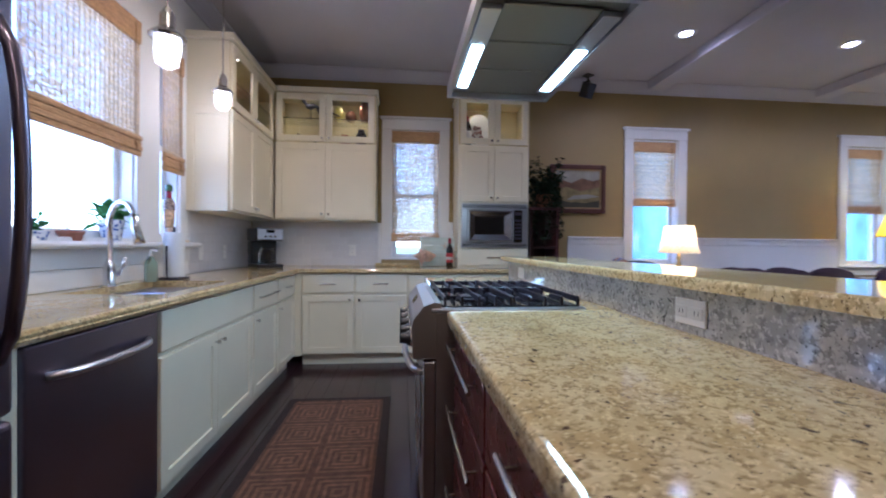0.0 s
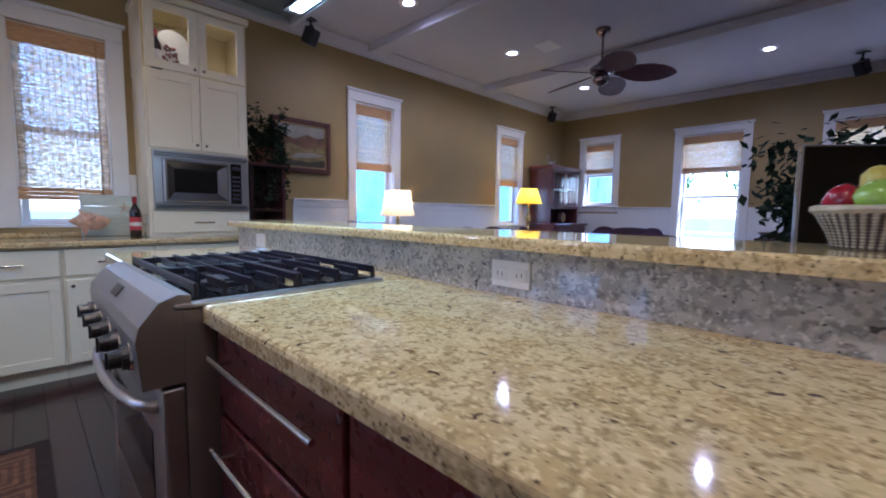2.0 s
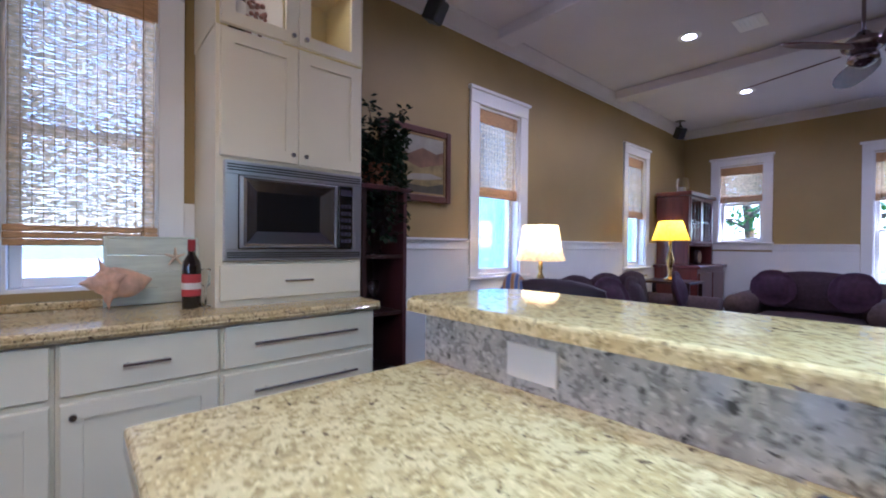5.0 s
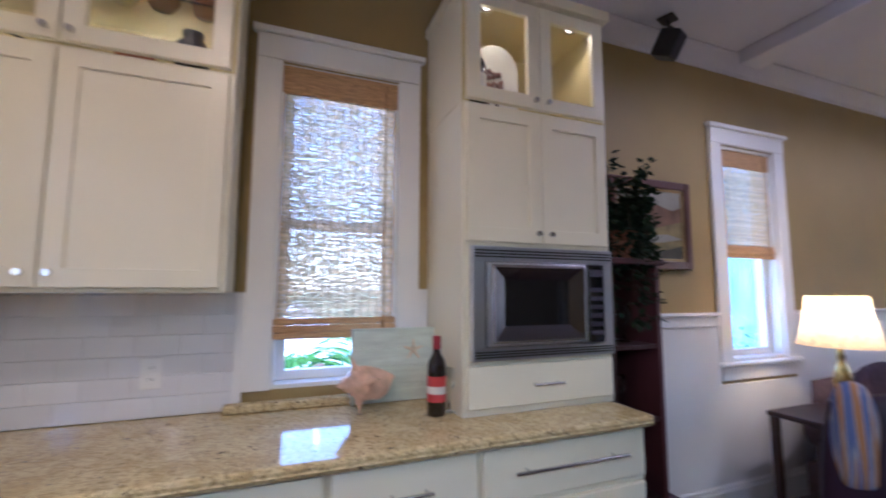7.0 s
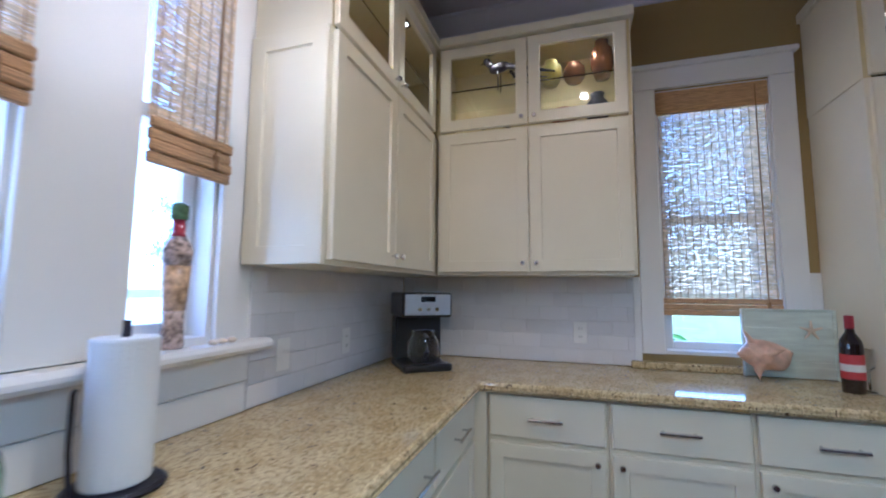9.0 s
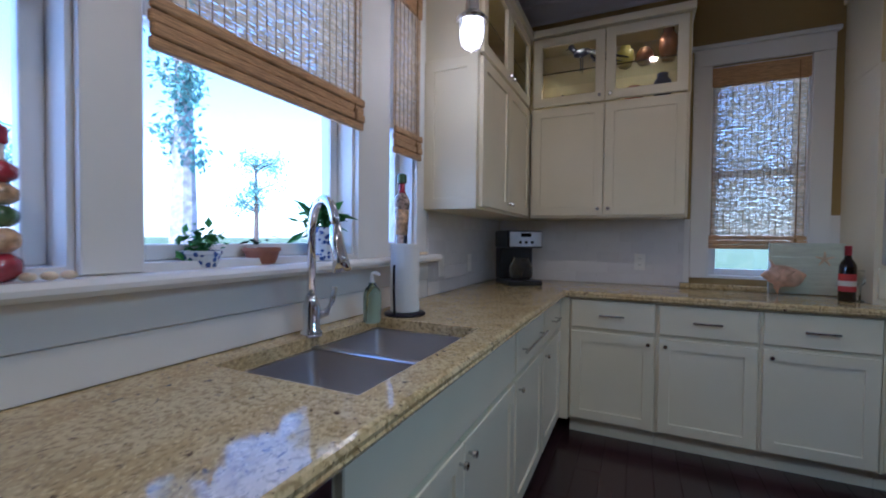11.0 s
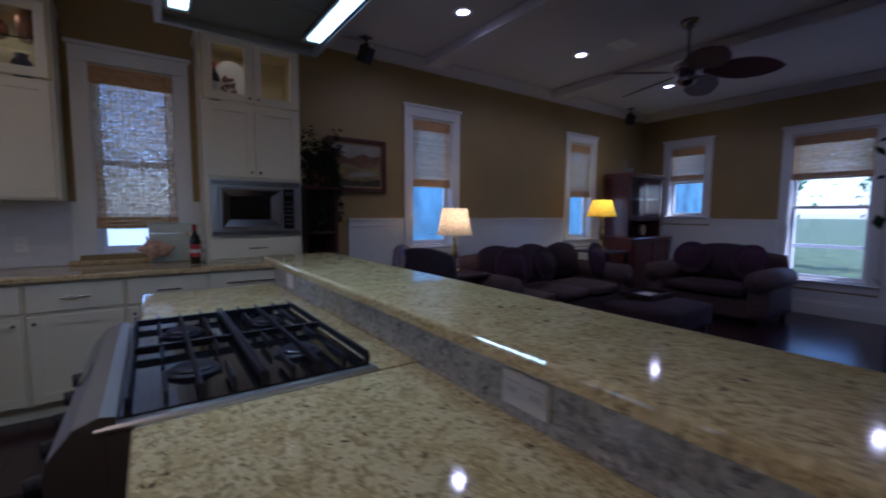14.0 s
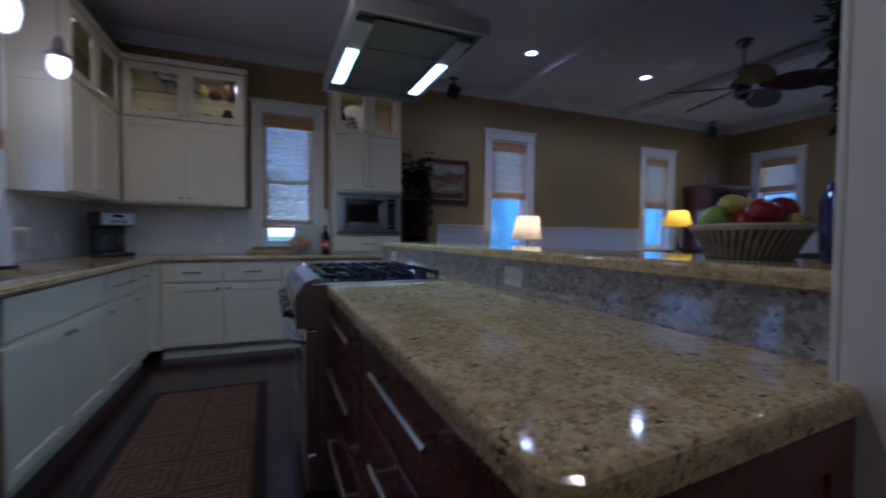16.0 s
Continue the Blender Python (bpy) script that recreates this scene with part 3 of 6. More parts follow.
# ---- cabinets ----
def shaker(root, name, axis, face, u0, u1, z0, z1, material="cabinet_white", rail=0.06, glass=False, handle=None, slab=False, out=-1):
    """A framed cabinet door or a drawer front on the plane axis=face; out: the way it faces along that axis."""
    def bx(bm, a, b, d0, d1, c, d, bev=0.0):
        lo, hi = sorted((face + out * d0, face + out * d1))
        if axis == 'y':
            box(bm, a, b, lo, hi, c, d, bev)
        else:
            box(bm, lo, hi, a, b, c, d, bev)
    bm = mesh()
    if slab:
        bx(bm, u0, u1, -0.02, 0, z0, z1, 0.003)
    else:
        # one frame: outer and inner rectangles on the front and the back; the panel lies recessed between
        def at3(u, d, z):
            return (u, face + out * d, z) if axis == 'y' else (face + out * d, u, z)

        def rect(m, d):
            return [bm.verts.new(at3(u, d, z)) for u, z in ((u0 + m, z0 + m), (u1 - m, z0 + m), (u1 - m, z1 - m), (u0 + m, z1 - m))]

        def band(p, q):
            for k in range(4):
                bm.faces.new((p[k], p[(k + 1) % 4], q[(k + 1) % 4], q[k]))
        back, side, front, inner = rect(0, -0.02), rect(0, -0.003), rect(0.003, 0), rect(rail - 0.002, 0)
        band(back, side)
        band(side, front)
        band(front, inner)
        if glass:
            low, lowest = rect(rail, -0.003), rect(rail, -0.02)
            band(inner, low)
            band(low, lowest)
            band(lowest, back)
        else:
            low = rect(rail, -0.009)
            band(inner, low)
            bm.faces.new(low)
            bm.faces.new(back)
    p = part(name, bm, material, root)
    if glass:
        t = mesh()
        bx(t, u0 + rail, u1 - rail, -0.013, -0.009, z0 + rail, z1 - rail)
        g = part("glass_pane", t, "cabinet_glass", p)
        g.visible_shadow = False
    if handle:
        kind, hu, hz = handle[:3]
        t = mesh()

        def at(u, d, z):
            return (u, face + out * d, z) if axis == 'y' else (face + out * d, u, z)
        if kind == 'knob':
            rod(t, at(hu, 0.0, hz), at(hu, 0.016, hz), 0.005, seg=8)
            rod(t, at(hu, 0.016, hz), at(hu, 0.026, hz), 0.012, 0.0105, seg=12)
        else:
            w = handle[3] / 2
            rod(t, at(hu - w, 0.03, hz), at(hu + w, 0.03, hz), 0.006, seg=10)
            for s in (-1, 1):
                rod(t, at(hu + s * w * 0.78, 0, hz), at(hu + s * w * 0.78, 0.03, hz), 0.0045, seg=8)
        part("handle", t, "brushed_nickel", p, "brushed nickel " + ("knob" if kind == 'knob' else "bar pull"))
    return p


def base_carcass(root, axis, u0, u1, wallpos, face, out, material="cabinet_white", top=CTR - 0.042):
    lo, hi = sorted((wallpos, face - out * 0.021))
    t0, t1 = sorted((wallpos, face - out * 0.075))
    bm = mesh()
    if axis == 'y':
        box(bm, u0, u1, lo, hi, 0.1, top)
        box(bm, u0, u1, t0, t1, 0.0, 0.099)
    else:
        box(bm, lo, hi, u0, u1, 0.1, top)
        box(bm, t0, t1, u0, u1, 0.0, 0.099)
    return part("body", bm, material, root)


FW, FN = -0.885, 4.385          # door planes of the west and north base units
white_base = "white painted shaker base cabinet with nickel hardware"


def west_unit(y0, y1, sink=False, pull=0.14):
    r = thing("base_cabinet", "white painted shaker sink cabinet with two doors" if sink else white_base, "cabinet", (WX + 0.3, (y0 + y1) / 2, 0), group="white base cabinets")
    base_carcass(r, 'x', y0 + 0.001, y1 - 0.001, WX + 0.002, FW, 1, top=0.68 if sink else CTR - 0.042)
    if sink:
        part("front_rail", box(mesh(), -0.94, FW - 0.021, y0 + 0.001, y1 - 0.001, 0.681, CTR - 0.042), "cabinet_white", r)
    g = 0.012
    if sink:
        shaker(r, "false_front", 'x', FW, y0 + g, y1 - g, 0.69, 0.862, slab=True, out=1)
        m = (y0 + y1) / 2
        shaker(r, "door", 'x', FW, y0 + g, m - 0.002, 0.115, 0.665, out=1, handle=('knob', m - 0.035, 0.62))
        shaker(r, "door", 'x', FW, m + 0.002, y1 - g, 0.115, 0.665, out=1, handle=('knob', m + 0.035, 0.62))
    else:
        shaker(r, "drawer", 'x', FW, y0 + g, y1 - g, 0.69, 0.862, slab=True, out=1, handle=('bar', (y0 + y1) / 2, 0.775, pull))
        shaker(r, "door", 'x', FW, y0 + g, y1 - g, 0.115, 0.665, out=1, handle=('knob', y0 + 0.05, 0.62))
    return r


west_unit(2.2, 3.285, sink=True)
west_unit(3.285, 3.83, pull=0.44)
west_unit(3.83, 4.37)


def north_unit(x0, x1, knob=1, drawers=False):
    r = thing("base_cabinet", "white painted base cabinet with three wide drawers" if drawers else white_base, "cabinet", ((x0 + x1) / 2, NY - 0.3, 0), group="white base cabinets")
    base_carcass(r, 'y', x0 + 0.001, x1 - 0.001, NY - 0.002, FN, -1)
    g = 0.012
    if drawers:
        for z0, z1 in ((0.115, 0.40), (0.425, 0.665), (0.69, 0.862)):
            shaker(r, "drawer", 'y', FN, x0 + g, x1 - g, z0, z1, slab=True, handle=('bar', (x0 + x1) / 2, z1 - 0.075, 0.48))
    else:
        shaker(r, "drawer", 'y', FN, x0 + g, x1 - g, 0.69, 0.862, slab=True, handle=('bar', (x0 + x1) / 2, 0.775, 0.14))
        shaker(r, "door", 'y', FN, x0 + g, x1 - g, 0.115, 0.665, handle=('knob', x1 - 0.045 if knob > 0 else x0 + 0.045, 0.625))
    return r


north_unit(-0.835, -0.345, 1)
north_unit(-0.345, 0.15, -1)
north_unit(0.15, 0.64, -1)
north_unit(0.64, 1.36, drawers=True)
solo("corner_filler", box(mesh(), WX + 0.01, -0.836, 4.372, NY - 0.01, 0.1, CTR - 0.042), "cabinet_white", "white filler panel where the cabinet runs meet", "cabinet filler")
solo("filler_panel", box(mesh(), WX + 0.01, FW - 0.003, 1.525, 1.57, 0.0, CTR - 0.042, 0.002), "cabinet_white", "white end panel beside the dishwasher", "cabinet panel")

# dishwasher
dw = thing("dishwasher", "dark stainless built-in dishwasher with a bar handle", "dishwasher", (-1.2, 1.88, 0))
part("body", box(mesh(), WX + 0.02, -0.925, 1.575, 2.195, 0.1, 0.868), "black_plastic", dw)
part("kick_plate", box(mesh(), -1.2, -0.955, 1.58, 2.19, 0.0, 0.098), "black_plastic", dw)
part("door", box(mesh(), -0.924, -0.885, 1.582, 2.188, 0.11, 0.862, 0.006, 2), "dark_stainless", dw)
hb = mesh()
tube(hb, [(-0.885 + 0.055 * math.sin(math.pi * k / 10) ** 0.5, 1.65 + 0.47 * k / 10, 0.765) for k in range(11)], 0.013)
part("handle", hb, "stainless", dw, "bowed stainless bar handle", smooth=True)

# refrigerator
fr = thing("refrigerator", "black stainless refrigerator with bowed bar handles", "refrigerator", (-1.15, 1.05, 0))
part("body", box(mesh(), WX + 0.03, -0.91, 0.6, 1.515, 0.02, 1.8, 0.01), "black_plastic", fr)
part("fridge_door", box(mesh(), -0.908, -0.84, 0.605, 1.51, 0.72, 1.795, 0.02, 3), "dark_stainless", fr)
part("freezer_drawer", box(mesh(), -0.908, -0.84, 0.605, 1.51, 0.06, 0.71, 0.02, 3), "dark_stainless", fr)
hb = mesh()
tube(hb, [(-0.84 + 0.06 * math.sin(math.pi * k / 12) ** 0.4, 1.455, 0.86 + 0.8 * k / 12) for k in range(13)], 0.016)
part("door_handle", hb, "dark_stainless", fr, smooth=True)
hb = mesh()
tube(hb, [(-0.84 + 0.06 * math.sin(math.pi * k / 12) ** 0.4, 0.7 + 0.72 * k / 12, 0.62) for k in range(13)], 0.014)
part("drawer_handle", hb, "stainless", fr, smooth=True)
solo("fridge_cabinet", box(mesh(), WX + 0.01, -0.9, 0.6, 1.515, 1.84, 2.71, 0.004), "cabinet_white", "white cabinet over the refrigerator", "cabinet")


def slab(bm, poly, z0, z1, r=0.012):
    """A stone slab from an outline, with softly rounded edges."""
    prism(bm, poly, 'z', z0, z1)
    bmesh.ops.recalc_face_normals(bm, faces=bm.faces)
    es = [e for e in bm.edges if abs(e.verts[0].co.z - e.verts[1].co.z) < 1e-6 and e.verts[0].co.z > z0 + 0.001]
    bmesh.ops.bevel(bm, geom=es, offset=r, segments=3, affect='EDGES', profile=0.5)
    return bm


# perimeter worktop in pieces round the sink
SINK = (-1.40, -0.965, 2.36, 3.07)
CE = -0.856
wt = thing("kitchen_counter", "polished speckled beige granite counter along two walls", "countertop", (-1.0, 3.6, CTR - 0.04))
bm = mesh()
box(bm, WX + 0.002, SINK[0], 1.525, 4.36, CTR - 0.04, CTR)
box(bm, SINK[0], SINK[1], 1.525, SINK[2], CTR - 0.04, CTR)
box(bm, SINK[0], SINK[1], SINK[3], 4.36, CTR - 0.04, CTR)
box(bm, WX + 0.002, SINK[1], 4.36, NY - 0.002, CTR - 0.04, CTR)
box(bm, SINK[1], 1.372, 4.39, NY - 0.002, CTR - 0.04, CTR)
bmesh.ops.remove_doubles(bm, verts=bm.verts, dist=0.0005)
part("slab", bm, "granite", wt)
# rounded front edge strips
bm = mesh()
edge = [(0.0, -0.04), (0.028, -0.04), (0.034, -0.032), (0.038, -0.026), (0.034, -0.022), (0.036, -0.012), (0.03, -0.003), (0.022, 0.0), (0.0, 0.0)]
edge2 = [(p * 1.0, q) for p, q in edge]
prism(bm, [(SINK[1] + (CE - SINK[1] - 0.038) + p if p > 0 else SINK[1], CTR + q) for p, q in edge2], 'y', 1.525, 4.39)
prism(bm, [(4.39 - p * 0.92, CTR + q) for p, q in edge], 'x', CE - 0.03, 1.372)
part("front_edge", bm, "granite", wt)
bs = mesh()
box(bs, -0.19, 0.64, NY - 0.075, NY - 0.024, CTR + 0.001, CTR + 0.035, 0.006)
solo("granite_sill", bs, "granite", "short granite ledge under the kitchen window", "window ledge")

# sink: two steel bowls under the cut-out
sk = thing("kitchen_sink", "stainless steel double-bowl undermount sink", "sink", (-1.18, 2.7, CTR - 0.22))
for y0, y1 in ((2.372, 2.70), (2.73, 3.058)):
    bm = mesh()
    x0, x1 = SINK[0] + 0.012, SINK[1] - 0.012
    top = [bm.verts.new(p) for p in ((x0, y0, CTR - 0.041), (x1, y0, CTR - 0.041), (x1, y1, CTR - 0.041), (x0, y1, CTR - 0.041))]
    low = [bm.verts.new(p) for p in ((x0 + 0.02, y0 + 0.02, CTR - 0.21), (x1 - 0.02, y0 + 0.02, CTR - 0.21), (x1 - 0.02, y1 - 0.02, CTR - 0.21), (x0 + 0.02, y1 - 0.02, CTR - 0.21))]
    for i in range(4):
        bm.faces.new((top[i], top[(i + 1) % 4], low[(i + 1) % 4], low[i]))
    bm.faces.new(low)
    es = [e for e in bm.edges if not (e.verts[0] in top and e.verts[1] in top)]
    bmesh.ops.bevel(bm, geom=es, offset=0.035, segments=3, affect='EDGES', profile=0.5)
    bowl = part("bowl", bm, "stainless", sk, smooth=True)
    part("drain", lathe(mesh(), (-1.18, (y0 + y1) / 2, CTR - 0.2095), [(0.045, 0), (0.045, 0.003), (0.03, 0.003), (0.028, 0.001)]), "chrome", bowl)
rim = mesh()
box(rim, SINK[0] - 0.01, SINK[1] + 0.01, SINK[2] - 0.01, SINK[2] + 0.012, CTR - 0.046, CTR - 0.0415)
box(rim, SINK[0] - 0.01, SINK[1] + 0.01, 2.70, 2.73, CTR - 0.05, CTR - 0.034, 0.004)
box(rim, SINK[0] - 0.01, SINK[1] + 0.01, SINK[3] - 0.012, SINK[3] + 0.01, CTR - 0.046, CTR - 0.0415)
box(rim, SINK[0] - 0.01, SINK[0] + 0.012, SINK[2], SINK[3], CTR - 0.0465, CTR - 0.0415)
box(rim, SINK[1] - 0.012, SINK[1] + 0.01, SINK[2], SINK[3], CTR - 0.0465, CTR - 0.0415)
part("rim", rim, "stainless", sk)

# ---- wall cabinets ----
UB, UM, UT = 1.385, 2.165, 2.66


def crown_top(bm, x0, x1, y0, y1):
    box(bm, x0, x1, y0, y1, UT + 0.0005, UT + 0.05, 0.004)
    return bm


def upper_box(root, x0, x1, y0, y1, glass_from, front):
    """The shell of a wall cabinet: closed below, an open lit box with a glass shelf above."""
    bm = mesh()
    box(bm, x0, x1, y0, y1, UB, glass_from)
    part("body", bm, "cabinet_white", root)
    t = 0.018
    part("display_top", box(mesh(), x0, x1, y0, y1, UT - t, UT), "cabinet_inside", root)
    lo, hi = glass_from + 0.0005, UT - t - 0.0005
    if front == 'y':
        sides, back = ((x0, x0 + t, y0, y1), (x1 - t, x1, y0, y1)), (x0 + t + 0.0005, x1 - t - 0.0005, y1 - t, y1)
    else:
        sides, back = ((x0, x1, y0, y0 + t), (x0, x1, y1 - t, y1)), (x0, x0 + t, y0 + t + 0.0005, y1 - t - 0.0005)
    for a in sides:
        part("display_side", box(mesh(), *a, lo, hi), "cabinet_inside", root)
    part("display_back", box(mesh(), *back, lo, hi), "cabinet_inside", root)
    if front == 'y':
        part("side_panel", box(mesh(), x1 + 0.0005, x1 + 0.004, y0, y1, glass_from, UT), "cabinet_white", root)
    else:
        part("side_panel", box(mesh(), x0, x1, y0 - 0.004, y0 - 0.0005, glass_from, UT), "cabinet_white", root)
    s = part("shelf", box(mesh(), x0 + t, x1 - t, y0 + t, y1 - t, (glass_from + UT) / 2 - 0.004, (glass_from + UT) / 2 + 0.004), "clear_glass", root, "clear glass shelf")
    s.visible_shadow = False


uw = thing("wall_cabinet", "white wall cabinet with glass display doors above", "cabinet", (WX + 0.16, 4.15, UB), group="white wall cabinets")
upper_box(uw, WX + 0.003, -1.195, 3.662, NY - 0.003, UM, 'x')
shaker(uw, "end_panel", 'y', 3.641, WX + 0.004, -1.196, UB, UM - 0.004)
for a, b, k in ((3.668, 4.145, 1), (4.15, 4.655, -1)):
    hu = b - 0.03 if k > 0 else a + 0.03
    shaker(uw, "door", 'x', -1.173, a, b, UB + 0.015, UM - 0.012, out=1, handle=('knob', hu, UB + 0.06))
    shaker(uw, "glass_door", 'x', -1.173, a, b, UM + 0.008, UT - 0.012, out=1, glass=True, handle=('knob', hu, UM + 0.04))
part("crown", crown_top(mesh(), WX + 0.003, -1.155, 3.625, NY - 0.003), "cabinet_white", uw)
un = thing("wall_cabinet", "white corner wall cabinet with lit glass display doors", "cabinet", (-0.67, NY - 0.16, UB), group="white wall cabinets")
upper_box(un, -1.17, -0.176, 4.695, NY - 0.003, UM, 'y')
for a, b, k in ((-1.155, -0.678, 1), (-0.672, -0.192, -1)):
    hu = b - 0.03 if k > 0 else a + 0.03
    shaker(un, "door", 'y', 4.673, a, b, UB + 0.015, UM - 0.012, handle=('knob', hu, UB + 0.06))
    shaker(un, "glass_door", 'y', 4.673, a, b, UM + 0.008, UT - 0.012, glass=True, handle=('knob', hu, UM + 0.04))
part("crown", crown_top(mesh(), -1.153, -0.156, 4.655, NY - 0.003), "cabinet_white", un)

# microwave tower standing on the counter
TF = 4.56
tw = thing("oven_cabinet", "tall white cabinet holding the microwave on the counter", "cabinet", (1.02, 4.78, CTR))
for nm, a in (("side", (0.66, 0.69, CTR + 0.001, UM)), ("side", (1.36, 1.385, CTR + 0.001, UM)), ("drawer_box", (0.6905, 1.3595, CTR + 0.001, 1.12)), ("cupboard_box", (0.6905, 1.3595, 1.572, UM))):
    part(nm, box(mesh(), a[0], a[1], TF + 0.021, NY - 0.003, a[2], a[3]), "cabinet_white", tw)
part("back", box(mesh(), 0.6905, 1.3595, NY - 0.06, NY - 0.003, 1.1205, 1.5715), "cabinet_white", tw)
for nm, a in (("display_top", (0.66, 1.385, TF + 0.021, NY - 0.003, UT - 0.018, UT)), ("display_side", (0.66, 0.678, TF + 0.021, NY - 0.003, UM + 0.0005, UT - 0.0185)),
              ("display_side", (1.367, 1.385, TF + 0.021, NY - 0.003, UM + 0.0005, UT - 0.0185)), ("display_back", (0.6785, 1.3665, NY - 0.02, NY - 0.003, UM + 0.0005, UT - 0.0185))):
    part(nm, box(mesh(), *a), "cabinet_inside", tw)
part("side_panel", box(mesh(), 0.656, 0.6595, TF + 0.021, NY - 0.003, UM, UT), "cabinet_white", tw)
part("side_panel", box(mesh(), 1.3855, 1.389, TF + 0.021, NY - 0.003, UM, UT), "cabinet_white", tw)
shaker(tw, "drawer", 'y', TF, 0.675, 1.37, 0.945, 1.105, slab=True, handle=('bar', 1.02, 1.025, 0.14))
for a, b, k in ((0.675, 1.0205, 1), (1.0245, 1.37, -1)):
    hu = b - 0.03 if k > 0 else a + 0.03
    shaker(tw, "door", 'y', TF, a, b, 1.59, UM - 0.012, handle=('knob', hu, 1.63))
    shaker(tw, "glass_door", 'y', TF, a, b, UM + 0.008, UT - 0.012, glass=True, handle=('knob', hu, UM + 0.04))
part("crown", crown_top(mesh(), 0.64, 1.405, TF - 0.018, NY - 0.003), "cabinet_white", tw)

mw = thing("microwave_oven", "stainless built-in microwave with a vented trim frame", "microwave", (1.03, TF, 1.13))
part("trim_frame", box(box(box(box(mesh(), 0.69, 0.745, TF - 0.012, TF + 0.03, 1.175, 1.51, 0.002), 1.315, 1.37, TF - 0.012, TF + 0.03, 1.175, 1.51, 0.002), 0.69, 1.37, TF - 0.012, TF + 0.03, 1.125, 1.1745, 0.002), 0.69, 1.37, TF - 0.012, TF + 0.03, 1.5105, 1.57, 0.002), "stainless", mw)
for z0 in (1.136, 1.146, 1.156, 1.526, 1.538, 1.55):
    part("vent_slot", box(mesh(), 0.70, 1.36, TF - 0.0135, TF - 0.011, z0, z0 + 0.0055), "black_plastic", mw)
part("oven_body", box(mesh(), 0.747, 1.313, TF - 0.005, TF + 0.35, 1.177, 1.508), "black_plastic", mw)
dr = part("oven_door", box(mesh(), 0.75, 1.225, TF - 0.022, TF - 0.006, 1.18, 1.505, 0.004, 2), "stainless", mw)
# a bevelled steel surround slopes from the door's face down to a recessed dark window
bev = mesh()
ring_o = [bev.verts.new((x, TF - 0.034, z)) for x, z in ((0.775, 1.2), (1.2, 1.2), (1.2, 1.488), (0.775, 1.488))]
ring_b = [bev.verts.new((x, TF - 0.0225, z)) for x, z in ((0.765, 1.19), (1.21, 1.19), (1.21, 1.498), (0.765, 1.498))]
ring_i = [bev.verts.new((x, TF - 0.0235, z)) for x, z in ((0.822, 1.257), (1.125, 1.257), (1.125, 1.438), (0.822, 1.438))]
for k in range(4):
    n = (k + 1) % 4
    bev.faces.new((ring_b[k], ring_b[n], ring_o[n], ring_o[k]))
    bev.faces.new((ring_o[k], ring_o[n], ring_i[n], ring_i[k]))
part("window_surround", bev, "door_steel", dr, "bevelled steel window surround")
part("oven_window", box(mesh(), 0.822, 1.125, TF - 0.0245, TF - 0.0225, 1.257, 1.438), "black_glass", dr)
cp = part("control_panel", box(mesh(), 1.228, 1.31, TF - 0.028, TF - 0.006, 1.18, 1.505, 0.004), "black_glass", mw)
part("display", box(mesh(), 1.238, 1.3, TF - 0.0295, TF - 0.0275, 1.455, 1.485), "dark_stainless", cp)
for r_ in range(6):
    for c_ in range(3):
        part("key", box(mesh(), 1.239 + 0.021 * c_, 1.256 + 0.021 * c_, TF - 0.0295, TF - 0.0275, 1.21 + 0.036 * r_, 1.228 + 0.036 * r_), "dark_stainless", cp)

# ---- island ----
IX0, IX1, BX = 0.256, 0.874, 0.874
isl = thing("kitchen_island", "dark cherry kitchen island with drawers and a raised bar", "kitchen island", (0.6, 1.85, 0))
part("drawer_body", box(mesh(), IX0 + 0.045, 0.79, 0.44, 1.832, 0.1, CTR - 0.041), "cherry_wood", isl)
part("cupboard_body", box(mesh(), IX0 + 0.045, BX - 0.001, 2.642, 3.34, 0.1, CTR - 0.041), "cherry_wood", isl)
part("toe_kick", box(box(mesh(), IX0 + 0.11, 0.79, 0.48, 1.832, 0, 0.099), IX0 + 0.11, BX - 0.001, 2.642, 3.30, 0, 0.099), "black_plastic", isl)
part("knee_wall", box(mesh(), 0.897, 1.05, 0.478, 3.36, 0, 1.034), "trim_white", isl, "white painted knee wall under the bar")
IF = IX0 + 0.025
for y0, y1 in ((1.30, 1.825), (0.46, 1.285)):
    for z0, z1 in ((0.115, 0.385), (0.40, 0.655), (0.67, 0.862)):
        shaker(isl, "drawer", 'x', IF, y0, y1, z0, z1, material="cherry_wood", slab=True, out=-1, handle=('bar', (y0 + y1) / 2, z1 - 0.06, 0.46 if y0 > 1 else 0.36))
shaker(isl, "door", 'x', IF, 2.655, 3.33, 0.115, 0.862, material="cherry_wood", out=-1, handle=('knob', 2.72, 0.8))
shaker(isl, "end_panel", 'y', 0.435, IX0 + 0.05, 0.785, 0.11, 0.865, material="cherry_wood", out=-1)
for nm, y0, y1 in (("counter", 0.40, 1.838), ("counter", 2.636, 3.365)):
    out = [(IX0, y0 + 0.03), (IX0 + 0.01, y0 + 0.01), (IX0 + 0.03, y0), (0.797, y0 + 0.035), (0.797, 0.4785), (BX, 0.4785), (BX, y1), (IX0, y1)] if y0 < 1 else [(IX0, y0), (BX, y0), (BX, y1), (IX0, y1)]
    bm = slab(mesh(), out, CTR - 0.04, CTR, 0.013)
    part(nm, bm, "granite", isl)
part("counter", box(mesh(), 0.765, BX, 1.8385, 2.6355, CTR - 0.04, CTR - 0.0005), "granite", isl)
part("back_splash", box(mesh(), BX + 0.0005, BX + 0.022, 0.478, 3.362, CTR - 0.04, 1.036), "granite_back", isl, "grey speckled granite upstand under the bar")
